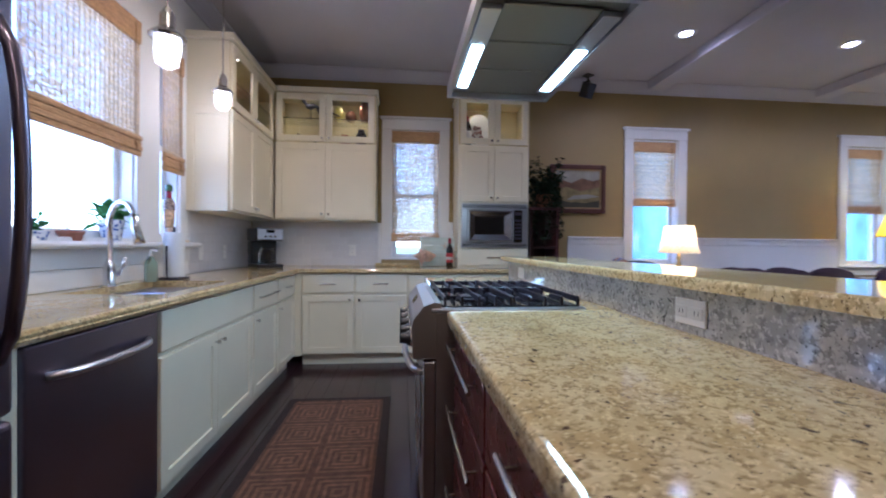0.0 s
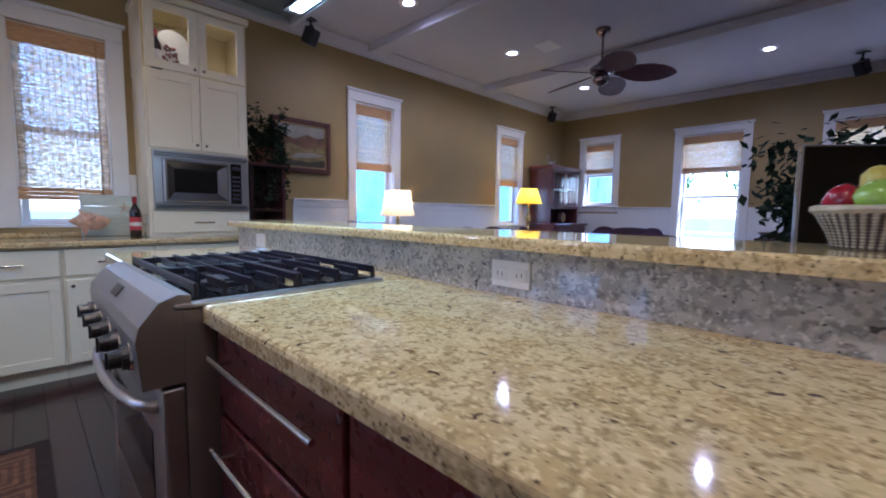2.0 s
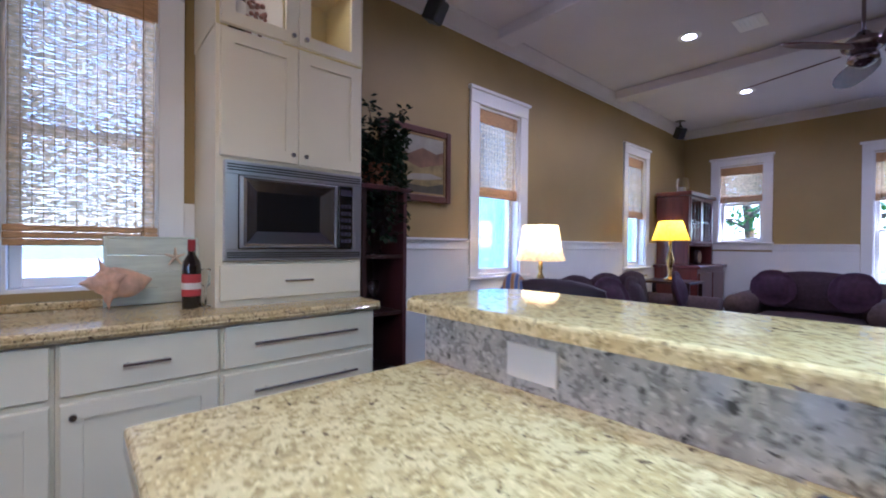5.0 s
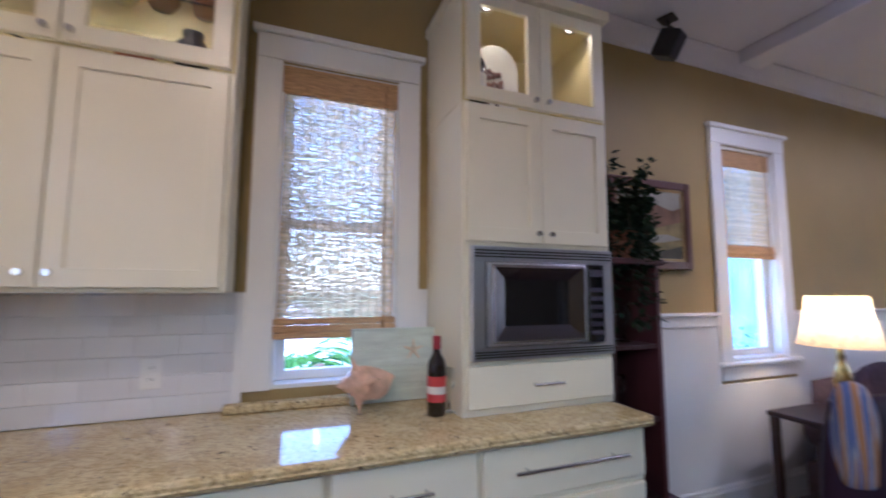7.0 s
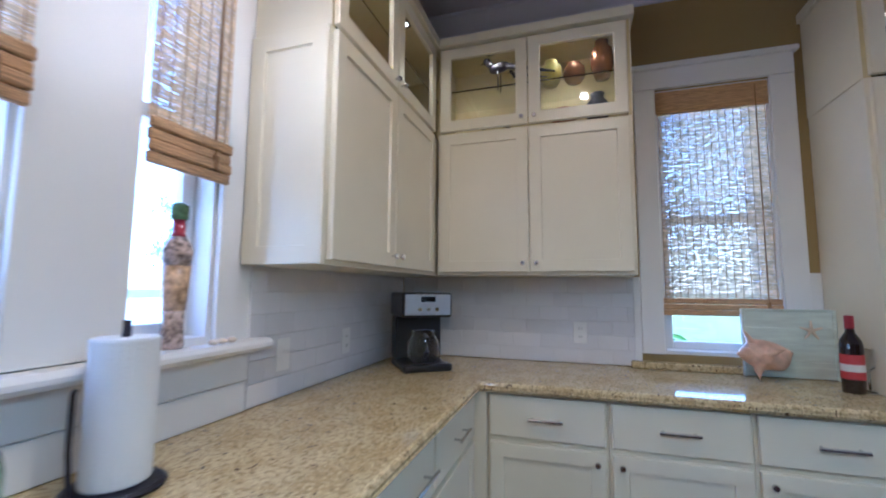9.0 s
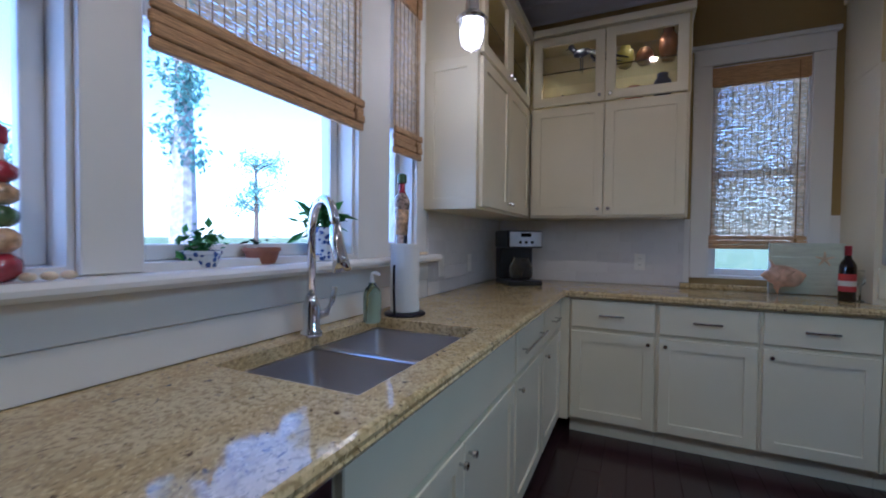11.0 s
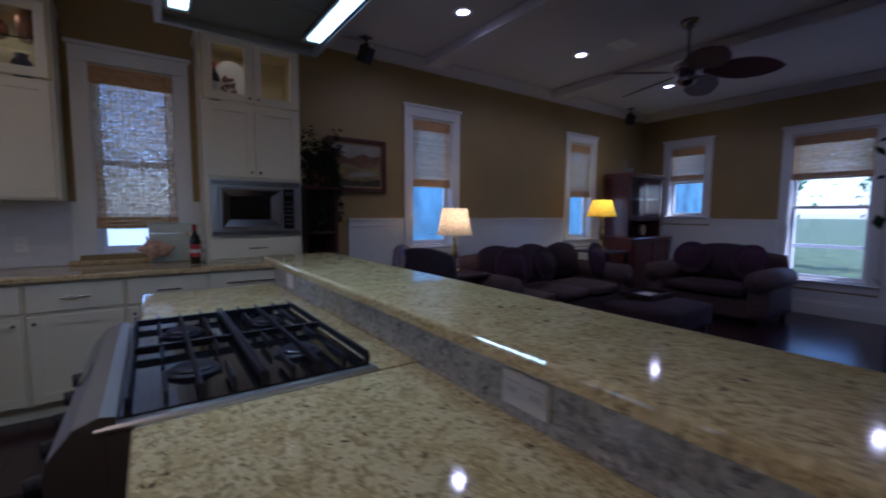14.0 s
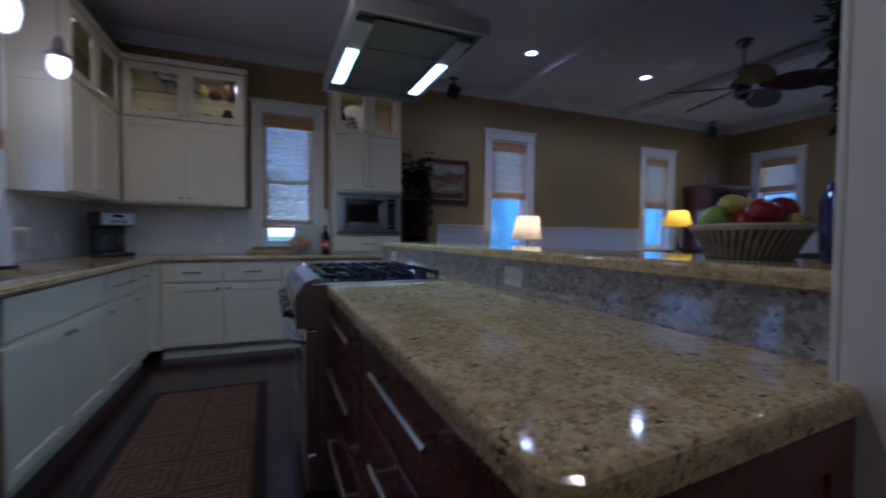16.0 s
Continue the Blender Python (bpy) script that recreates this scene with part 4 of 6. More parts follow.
part("end_splash", box(mesh(), BX + 0.0005, 1.072, 3.3625, 3.38, 0.0, 1.036), "granite_back", isl)
bar = slab(mesh(), [(0.815, 0.479), (1.22, 0.479), (1.22, 3.36), (1.16, 3.42), (0.86, 3.42), (0.815, 3.38)], 1.037, 1.068, 0.01)
part("bar_top", bar, "granite", isl, "polished speckled granite bar top")


def outlet(y0, y1, z0, z1, gangs=2, blank=False):
    r = thing("wall_outlet", "white double electrical outlet plate" if not blank else "white blank switch plate", "electrical outlet", (BX, (y0 + y1) / 2, z0))
    part("plate", box(mesh(), BX - 0.007, BX - 0.0002, y0, y1, z0, z1, 0.002), "plastic_white", r)
    if not blank:
        for g in range(gangs):
            c = y0 + (y1 - y0) * (g + 0.5) / gangs
            rec = part("receptacle", box(mesh(), BX - 0.009, BX - 0.0065, c - 0.022, c + 0.022, (z0 + z1) / 2 - 0.016, (z0 + z1) / 2 + 0.016, 0.001), "plastic_white", r)
            for s in (-1, 1):
                part("slot", box(mesh(), BX - 0.0096, BX - 0.0088, c + s * 0.007 - 0.001, c + s * 0.007 + 0.001, (z0 + z1) / 2 - 0.006, (z0 + z1) / 2 + 0.006), "black_plastic", rec)


outlet(1.383, 1.503, 0.933, 1.003)
outlet(2.985, 3.105, 0.933, 1.003, blank=True)

def lathe_x(x0, x1, y, z, r):
    return rod(mesh(), (x0, y, z), (x1, y, z), r, r * 0.94, seg=20)


# range
RY0, RY1 = 1.842, 2.632
rg = thing("gas_range", "stainless slide-in gas range with black cast-iron grates", "range", (0.46, 2.24, 0))
part("body", box(mesh(), 0.22, 0.76, RY0, RY1, 0.08, 0.905), "satin_steel", rg)
part("cooktop", box(mesh(), 0.20, 0.762, RY0 - 0.004, RY1 + 0.004, 0.906, 0.922, 0.005), "stainless", rg)
part("burner_well", box(mesh(), 0.235, 0.745, RY0 + 0.02, RY1 - 0.02, 0.9225, 0.926, 0.001), "black_glass", rg)
bm = mesh()
prism(bm, [(0.236, 0.9225), (0.236, 0.938), (0.212, 0.942), (0.175, 0.928), (0.138, 0.88), (0.132, 0.85), (0.14, 0.745), (0.2195, 0.745), (0.2195, 0.9225)], 'y', RY0, RY1)
pn = part("control_panel", bm, "satin_steel", rg)
t = box(mesh(), -0.016, 0.016, 2.19, 2.28, -0.002, 0.002)
t.transform(Matrix.Translation((0.1565, 0, 0.9055)) @ Matrix.Rotation(radians(-52.4), 4, 'Y'))
part("display", t, "black_glass", pn)
for i in range(5):
    y = RY0 + 0.09 + i * (RY1 - RY0 - 0.18) / 4
    kb = mesh()
    rod(kb, (0.136, y, 0.80), (0.118, y, 0.80), 0.029, 0.027, seg=18)
    rod(kb, (0.118, y, 0.80), (0.096, y, 0.80), 0.022, 0.019, seg=16)
    box(kb, 0.091, 0.1, y - 0.004, y + 0.004, 0.781, 0.819, 0.002)
    kn = part("knob", kb, "black_plastic", rg, "black control knob")
    part("skirt", lathe_x(0.137, 0.131, y, 0.80, 0.033), "chrome", kn, "chrome ring behind the knob")
od = part("oven_door", box(mesh(), 0.175, 0.219, RY0 + 0.004, RY1 - 0.004, 0.245, 0.735, 0.006, 2), "stainless", rg)
part("oven_window", box(mesh(), 0.172, 0.1755, RY0 + 0.12, RY1 - 0.12, 0.34, 0.6), "black_glass", od)
hb = mesh()
tube(hb, [(0.175 - 0.06 * math.sin(math.pi * k / 14) ** 0.45, RY0 + 0.05 + (RY1 - RY0 - 0.1) * k / 14, 0.685) for k in range(15)], 0.014)
part("door_handle", hb, "stainless", od, smooth=True)
part("drawer", box(mesh(), 0.18, 0.219, RY0 + 0.004, RY1 - 0.004, 0.085, 0.235, 0.005), "stainless", rg)
for bx_, by_ in ((0.373, 2.05), (0.619, 2.05), (0.373, 2.425), (0.619, 2.425)):
    bm = mesh()
    lathe(bm, (bx_, by_, 0.926), [(0.06, 0), (0.06, 0.006), (0.046, 0.01), (0.046, 0.014), (0.04, 0.018), (0.0, 0.02)], 24)
    part("burner", bm, "black_iron", rg, "round black burner cap")
# two cast grates: long blades front to back, short fingers over the burners, two cross bars
GT = 0.96
RM = (RY0 + RY1) / 2


def blade(bm, x, y0, y1, z0=0.938):
    box(bm, x - 0.004, x + 0.004, y0, y1, z0, GT, 0.0025)


for i in range(2):
    xs = [0.252 + 0.0612 * k for k in range(9)][4 * i:4 * i + 5]
    g = mesh()
    for k, x in enumerate(xs):
        x += (0.0052 if k == 0 else -0.0052 if k == 4 else 0) * (1 if (i, k) in ((0, 4), (1, 0)) else 0)
        if k % 2 == 0:
            blade(g, x, RY0 + 0.022, RY1 - 0.022)
            for y in (RY0 + 0.022, RY1 - 0.034):
                box(g, x - 0.0045, x + 0.0045, y, y + 0.012, 0.9265, 0.95)
        else:
            blade(g, x, RY0 + 0.022, RY0 + 0.15)
            blade(g, x, RM - 0.15, RM - 0.04)
            blade(g, x, RM + 0.05, RM + 0.25)
            blade(g, x, RY1 - 0.075, RY1 - 0.022)
            for y in (RY0 + 0.022, RY1 - 0.034):
                box(g, x - 0.0045, x + 0.0045, y, y + 0.012, 0.9265, 0.95)
    for y in (RM, RY1 - 0.062):
        box(g, xs[0] + 0.002, xs[4] - 0.002, y - 0.005, y + 0.005, 0.934, 0.955, 0.002)
    part("grate", g, "black_iron", rg, "black cast-iron grate")

# hood over the range
HX0, HX1, HY0, HY1, HZ = 0.345, 0.925, 1.745, 2.755, 1.98
hd = thing("range_hood", "stainless island range hood with a square flue and two light strips", "range hood", (0.635, 2.25, HZ))
bm = mesh()
box(bm, HX0, HX1, HY0, HY0 + 0.02, HZ, HZ + 0.065)
box(bm, HX0, HX1, HY1 - 0.02, HY1, HZ, HZ + 0.065)
box(bm, HX0, HX0 + 0.02, HY0 + 0.02, HY1 - 0.02, HZ, HZ + 0.065)
box(bm, HX1 - 0.02, HX1, HY0 + 0.02, HY1 - 0.02, HZ, HZ + 0.065)
part("rim", bm, "stainless", hd)
bm = mesh()
lo = [bm.verts.new(p) for p in ((HX0, HY0, HZ + 0.066), (HX1, HY0, HZ + 0.066), (HX1, HY1, HZ + 0.066), (HX0, HY1, HZ + 0.066))]
hi = [bm.verts.new(p) for p in ((0.5, 2.1, HZ + 0.33), (0.77, 2.1, HZ + 0.33), (0.77, 2.4, HZ + 0.33), (0.5, 2.4, HZ + 0.33))]
for i in range(4):
    bm.faces.new((lo[i], lo[(i + 1) % 4], hi[(i + 1) % 4], hi[i]))
bm.faces.new(hi)
bm.faces.new(lo[::-1])
part("canopy", bm, "stainless", hd)
part("flue", box(box(mesh(), 0.505, 0.765, 2.105, 2.395, HZ + 0.3305, 2.7, 0.002), 0.515, 0.755, 2.115, 2.385, 2.7005, CZ - 0.002), "stainless", hd)
part("base_plate", box(mesh(), HX0 + 0.021, HX1 - 0.021, HY0 + 0.021, HY1 - 0.021, HZ + 0.03, HZ + 0.06), "hood_steel", hd)
for k in range(3):
    part("filter", box(mesh(), 0.45, 0.82, HY0 + 0.1 + 0.275 * k, HY0 + 0.365 + 0.275 * k, HZ + 0.018, HZ + 0.0295, 0.003), "hood_steel", hd, "grey mesh grease filter")
for x0 in (0.372, 0.825):
    lt = part("light_strip", box(mesh(), x0, x0 + 0.075, HY0 + 0.12, HY1 - 0.12, HZ + 0.006, HZ + 0.0295, 0.003), "stainless", hd)
    part("lens", box(mesh(), x0 + 0.012, x0 + 0.063, HY1 - 0.62, HY1 - 0.16, HZ + 0.002, HZ + 0.006), "hood_tube", lt, "glowing pale green-white lamp lens")
    lamp("hood_lamp", 'AREA', 1.2, (0.78, 1.0, 0.88), (x0 + 0.0375, HY1 - 0.39, HZ - 0.003), (x0 + 0.0375, HY1 - 0.39, 0), size=0.05, size_y=0.45)

# ---- lamps ----
def can_light(x, y):
    r = thing("recessed_light", "white-trimmed recessed ceiling light, switched on", "ceiling light", (x, y, CZ), group="recessed ceiling lights")
    bm = mesh()
    lathe(bm, (x, y, CZ - 0.008), [(0.053 if x > 1.4 else 0.031, 0.0), (0.088, 0.0), (0.091, 0.004), (0.088, 0.0075), (0.053 if x > 1.4 else 0.031, 0.0075)], 28, caps=False)
    part("trim_ring", bm, "trim_white", r)
    part("lens", lathe(mesh(), (x, y, CZ - 0.006), [(0.052 if x > 1.4 else 0.03, 0), (0.052 if x > 1.4 else 0.03, 0.005)], 24), "bulb_can", r)
    # x below 1.4 is the added kitchen fill: stronger and warmer
    lamp("can_lamp", 'SPOT', 5 if x > 1.4 else 9, (1.0, 0.86, 0.8) if x > 1.4 else (1.0, 0.7, 0.38), (x, y, CZ - 0.02), (x, y, 0), size=0.03, spot=166)


# the last three are unseen fill lights added to brighten kitchen and island
for x, y in ((2.57, 3.85), (4.19, 3.86), (6.06, 3.87), (4.2, 1.64), (6.06, 1.65), (-0.35, 3.1), (-0.35, 1.1), (0.25, -0.9)):
    can_light(x, y)


def pendant(x, y, z):
    """A small jelly-jar pendant on a cord."""
    r = thing("pendant_lamp", "small pendant lamp with a ribbed white glass jar, lit", "pendant lamp", (x, y, z), group="pendants over the sink")
    part("cord", rod(mesh(), (x, y, z + 0.17), (x, y, CZ - 0.02), 0.004, seg=6), "brushed_nickel", r)
    part("canopy", lathe(mesh(), (x, y, CZ - 0.03), [(0.02, 0), (0.06, 0.012), (0.062, 0.029)]), "brushed_nickel", r, smooth=False)
    part("cap", lathe(mesh(), (x, y, z + 0.05), [(0.062, -0.012), (0.07, 0.0), (0.05, 0.02), (0.03, 0.035), (0.028, 0.09), (0.012, 0.12)]), "brushed_nickel", r, "brushed nickel cap")
    bm = mesh()
    lathe(bm, (x, y, z - 0.075), [(0.012, 0), (0.034, 0.012), (0.046, 0.04), (0.05, 0.075), (0.046, 0.11)], 18)
    part("jar", bm, "bulb_warm", r, "glowing ribbed glass jar", smooth=True)
    for k in range(6):
        cage, a = mesh(), k * math.pi / 3
        tube(cage, [(x + rr * math.cos(a), y + rr * math.sin(a), z + zz) for rr, zz in ((0.055, 0.04), (0.056, -0.01), (0.046, -0.06), (0.012, -0.082))], 0.0022, 5)
        part("cage_wire", cage, "brushed_nickel", r)
    lamp("pendant_glow", 'POINT', 0.4, (1.0, 0.85, 0.65), (x, y, z - 0.13), size=0.05)


pendant(-0.87, 2.22, 1.94)
pendant(-1.12, 3.36, 2.12)

# lit display shelves
for x, y, tx, ty, e in ((-0.67, 4.742, -0.67, 4.83, 0.45), (-1.245, 4.15, -1.35, 4.15, 0.22), (1.02, 4.628, 1.02, 4.78, 0.4)):
    for s in (-0.22, 0.22):
        px, py = (x + s, y) if x > -1.2 else (x, y + s)
        r = thing("puck_light", "small round puck light inside the glass cabinet", "cabinet light", (px, py, UT - 0.03))
        part("housing", lathe(mesh(), (px, py, UT - 0.034), [(0.018, 0.004), (0.034, 0.004), (0.034, 0.0155), (0.018, 0.0155)], caps=False), "brushed_nickel", r)
        part("lens", lathe(mesh(), (px, py, UT - 0.034), [(0.017, 0.0055), (0.017, 0.011)]), "puck", r)
        lamp("puck_lamp", 'SPOT', e, (1.0, 0.8, 0.45), (px, py, UT - 0.036), (px, py, 0), size=0.02, spot=150)


def table_lamp(name, x, y, zt, top, bottom, r_top, r_bot, shade_mat, base_mat, label, energy, color, bell=1.0):
    r = thing(name, label, "lamp", (x, y, zt))
    h = bottom - zt
    body = mesh()
    lathe(body, (x, y, zt), [(0.07, 0), (0.075, 0.015), (0.05, 0.03), (0.022, 0.06), (0.03, h * 0.35), (0.045, h * 0.5), (0.03, h * 0.68), (0.014, h * 0.78), (0.02, h * 0.85), (0.01, h + 0.05)], 22)
    part("base", body, base_mat, r, smooth=True)
    bm = mesh()
    n = 28
    outer = []
    for k in range(7):
        f = k / 6
        rr = r_bot + (r_top - r_bot) * f ** bell
        z = bottom + (top - bottom) * f
        outer.append([bm.verts.new((x + rr * math.cos(2 * math.pi * i / n), y + rr * math.sin(2 * math.pi * i / n), z)) for i in range(n)])
    for lo, hi in zip(outer, outer[1:]):
        for i in range(n):
            bm.faces.new((lo[i], lo[(i + 1) % n], hi[(i + 1) % n], hi[i]))
    part("shade", bm, shade_mat, r, smooth=True)
    part("finial", lathe(mesh(), (x, y, top - 0.005), [(0.006, 0), (0.01, 0.008), (0.006, 0.02), (0.002, 0.026)], 10), base_mat, r)
    part("harp", tube(mesh(), [(x - 0.05 * math.sin(math.pi * k / 8), y, bottom + 0.03 + (top - bottom - 0.035) * k / 8) for k in range(9)], 0.003, 6), base_mat, r)
    part("bulb", ball(mesh(), (x, y, (top + bottom) / 2 - 0.02), 0.03), "bulb_warm", r)
    lamp(name + "_glow", 'POINT', energy, color, (x, y, (top + bottom) / 2 + 0.035), size=0.03)


table_lamp("table_lamp", 3.02, 4.55, 0.68, 1.37, 1.085, 0.14, 0.2, "shade_cream", "brass", "brass table lamp with a cream flared shade, lit", 1.5, (1.0, 0.7, 0.33), bell=0.62)
table_lamp("table_lamp", 5.64, 4.52, 0.80, 1.52, 1.285, 0.13, 0.21, "shade_yellow", "brass", "brass table lamp with a yellow shade, lit", 1.7, (1.0, 0.78, 0.25))


def end_table(x, y, w, d, h):
    r = thing("end_table", "small dark wooden end table under a lamp", "table", (x, y, 0))
    part("tabletop", box(mesh(), x - w / 2, x + w / 2, y - d / 2, y + d / 2, h - 0.03, h, 0.006), "espresso_wood", r)
    part("shelf", box(mesh(), x - w / 2 + 0.04, x + w / 2 - 0.04, y - d / 2 + 0.04, y + d / 2 - 0.04, 0.15, 0.17), "espresso_wood", r)
    for sx in (-1, 1):
        for sy in (-1, 1):
            cx, cy = x + sx * (w / 2 - 0.03), y + sy * (d / 2 - 0.03)
            part("leg", box(mesh(), cx - 0.02, cx + 0.02, cy - 0.02, cy + 0.02, 0, h - 0.03, 0.003), "espresso_wood", r)


end_table(3.02, 4.52, 0.5, 0.6, 0.68)
end_table(5.64, 4.52, 0.5, 0.6, 0.80)

end_table(7.2, 1.62, 0.36, 0.36, 0.83)
solo("wooden_bowl", lathe(mesh(), (7.2, 1.62, 0.831), [(0.06, 0), (0.12, 0.03), (0.17, 0.075), (0.16, 0.078), (0.1, 0.035)], 24), "espresso_wood", "dark wooden bowl on the small table", "bowl", smooth=True)

# ceiling fan with leaf-shaped blades
FX, FY = 4.3, 2.8
fan = thing("ceiling_fan", "ceiling fan with five dark red leaf-shaped blades", "ceiling fan", (FX, FY, 2.6))
part("canopy", lathe(mesh(), (FX, FY, CZ - 0.07), [(0.03, 0), (0.07, 0.035), (0.075, 0.069)]), "fan_metal", fan, smooth=True)
part("downrod", rod(mesh(), (FX, FY, 2.68), (FX, FY, CZ - 0.06), 0.012), "fan_metal", fan)
part("motor", lathe(mesh(), (FX, FY, 2.55), [(0.05, 0), (0.085, 0.02), (0.115, 0.05), (0.12, 0.085), (0.09, 0.11), (0.05, 0.125), (0.03, 0.16)], 24), "fan_metal", fan, smooth=True)
part("light_kit", lathe(mesh(), (FX, FY, 2.46), [(0.02, 0), (0.06, 0.02), (0.085, 0.05), (0.08, 0.085), (0.05, 0.09)], 20), "fan_metal", fan, smooth=True)
for k in range(5):
    a = radians(-62 + 72 * k)
    bm = mesh()
    prof = [(0.12, 0.022), (0.18, 0.05), (0.25, 0.1), (0.34, 0.135), (0.45, 0.142), (0.56, 0.12), (0.65, 0.07), (0.70, 0.014)]
    up = [(p, q) for p, q in prof] + [(p, -q) for p, q in reversed(prof)]
    prism(bm, up, 'z', -0.004, 0.004)
    bm.transform(Matrix.Translation((FX, FY, 2.585)) @ Matrix.Rotation(a, 4, 'Z') @ Matrix.Rotation(radians(-19), 4, 'X') @ Matrix.Rotation(radians(4), 4, 'Y'))
    part("blade", bm, "fan_blade", fan, "dark red palm-leaf blade")


def speaker(x, y, z, rz):
    r = thing("ceiling_speaker", "small black loudspeaker on a ceiling bracket", "speaker", (x, y, z), rz)
    bm = mesh()
    box(bm, -0.055, 0.055, -0.06, 0.06, -0.12, 0.04, 0.012, 2)
    bm.transform(Matrix.Rotation(radians(28), 4, 'X'))
    part("cabinet", bm, "black_plastic", r, local=True)
    g = mesh()
    box(g, -0.046, 0.046, -0.066, -0.061, -0.11, 0.03, 0.002)
    g.transform(Matrix.Rotation(radians(28), 4, 'X'))
    part("grille", g, "black_iron", r, local=True)
    b = mesh()
    rod(b, (0, 0, 0.02), (0, 0.02, CZ - z - 0.001), 0.012)
    ball(b, (0, 0.01, 0.05), 0.028)
    box(b, -0.05, 0.05, -0.03, 0.06, CZ - z - 0.012, CZ - z - 0.001, 0.003)
    part("bracket", b, "black_plastic", r, local=True)


speaker(2.12, 4.8, 2.9, 20)
speaker(6.75, 4.8, 2.89, -30)
speaker(6.9, 0.9, 2.89, -120)

cv = thing("ceiling_vent", "white slatted ceiling air vent", "air vent", (4.3, 3.45, CZ))
part("frame", box(mesh(), 4.17, 4.43, 3.35, 3.55, CZ - 0.008, CZ - 0.001, 0.002), "trim_white", cv)
for k in range(6):
    part("slat", box(mesh(), 4.185, 4.415, 3.365 + 0.03 * k, 3.38 + 0.03 * k, CZ - 0.013, CZ - 0.0085), "trim_white", cv)

# ---- living room furniture ----
def cushion(bm, x0, x1, y0, y1, z0, z1, puff=0.05):
    """A soft block with rounded, swollen sides."""
    t = mesh()
    box(t, x0, x1, y0, y1, z0, z1)
    bmesh.ops.subdivide_edges(t, edges=t.edges[:], cuts=5, use_grid_fill=True)
    c = Vector(((x0 + x1) / 2, (y0 + y1) / 2, (z0 + z1) / 2))
    h = Vector((abs(x1 - x0) / 2, abs(y1 - y0) / 2, abs(z1 - z0) / 2))
    for v in t.verts:
        q = [(v.co[i] - c[i]) / h[i] for i in range(3)]
        for i in range(3):
            j, k = (i + 1) % 3, (i + 2) % 3
            e = (1 - q[j] ** 2 * 0.9) * (1 - q[k] ** 2 * 0.9)
            v.co[i] = c[i] + h[i] * q[i] * (1 - puff / max(h[i], puff) * 0.9 * (1 - e) * abs(q[i])) + 0.006 * noise.noise(v.co * 7)
    me = bpy.data.meshes.new("tmp")
    t.to_mesh(me)
    t.free()
    bm.from_mesh(me)
    bpy.data.meshes.remove(me)
    return bm


def pillow(root, loc, size, tilt, turn, material, label):
    bm = mesh()
    cushion(bm, -size / 2, size / 2, -0.075, 0.075, -size / 2, size / 2, 0.09)
    bm.transform(Matrix.Translation(loc) @ Matrix.Rotation(radians(turn), 4, 'Z') @ Matrix.Rotation(radians(tilt), 4, 'X'))
    me = solo("throw_pillow", bm, material, label, "pillow", smooth=True, group="throw pillows")
    return me


def sofa(name, label, w, loc, rz, seats, arm_mat, seat_mat, back_h=0.86, depth=0.98, arm_h=0.64):
    """Local: faces -y, base centre at the origin."""
    r = thing(name, label, "sofa" if seats > 1 else "armchair", loc, rz)
    hw, hd = w / 2, depth / 2
    part("base", box(mesh(), -hw + 0.03, hw - 0.03, -hd + 0.05, hd - 0.02, 0.08, 0.3, 0.02, 2), arm_mat, r, local=True)
    for s in (-1, 1):
        bm = mesh()
        a0, a1 = sorted((s * (hw - 0.24), s * hw))
        cushion(bm, a0, a1, -hd, hd - 0.06, 0.08, arm_h - 0.09, 0.03)
        rod(bm, (s * (hw - 0.12), -hd, arm_h - 0.11), (s * (hw - 0.12), hd - 0.05, arm_h - 0.11), 0.135, seg=18)
        part("arm", bm, arm_mat, r, "rolled chenille arm", smooth=True, local=True)
        part("foot", rod(mesh(), (s * (hw - 0.1), -hd + 0.1, 0), (s * (hw - 0.1), -hd + 0.1, 0.08), 0.025, 0.035), "espresso_wood", r, local=True)
        part("foot", rod(mesh(), (s * (hw - 0.1), hd - 0.1, 0), (s * (hw - 0.1), hd - 0.1, 0.08), 0.025, 0.035), "espresso_wood", r, local=True)
    bm = mesh()
    cushion(bm, -hw + 0.05, hw - 0.05, hd - 0.24, hd, 0.1, back_h, 0.06)
    part("backrest", bm, arm_mat, r, smooth=True, local=True)
    sw = (w - 0.5) / seats
    for k in range(seats):
        x0 = -hw + 0.25 + k * sw
        part("seat_cushion", cushion(mesh(), x0, x0 + sw - 0.01, -hd - 0.02, hd - 0.25, 0.29, 0.47, 0.05), seat_mat, r, smooth=True, local=True)
        b = cushion(mesh(), x0, x0 + sw - 0.01, -0.1, 0.1, 0.0, back_h - 0.38, 0.07)
        b.transform(Matrix.Translation((0, hd - 0.3, 0.46)) @ Matrix.Rotation(radians(-10), 4, 'X'))
        part("back_cushion", b, "brown_chenille", r, smooth=True, local=True)
    return r


sofa("sofa", "taupe and brown chenille sofa with rolled arms and loose cushions", 2.3, (4.35, 4.42, 0), 0, 3, "taupe_chenille", "taupe_chenille", back_h=0.86)
sofa("armchair", "wide chenille armchair with rolled arms beside the windows", 1.45, (6.5, 3.32, 0), -90, 1, "taupe_chenille", "brown_chenille", back_h=0.86)
pillow(None, (5.18, 4.25, 0.72), 0.46, -14, 10, "plum_fabric", "plum throw pillow leaning on the sofa")
pillow(None, (3.62, 4.25, 0.72), 0.46, -14, -14, "plum_fabric", "plum throw pillow leaning on the sofa")
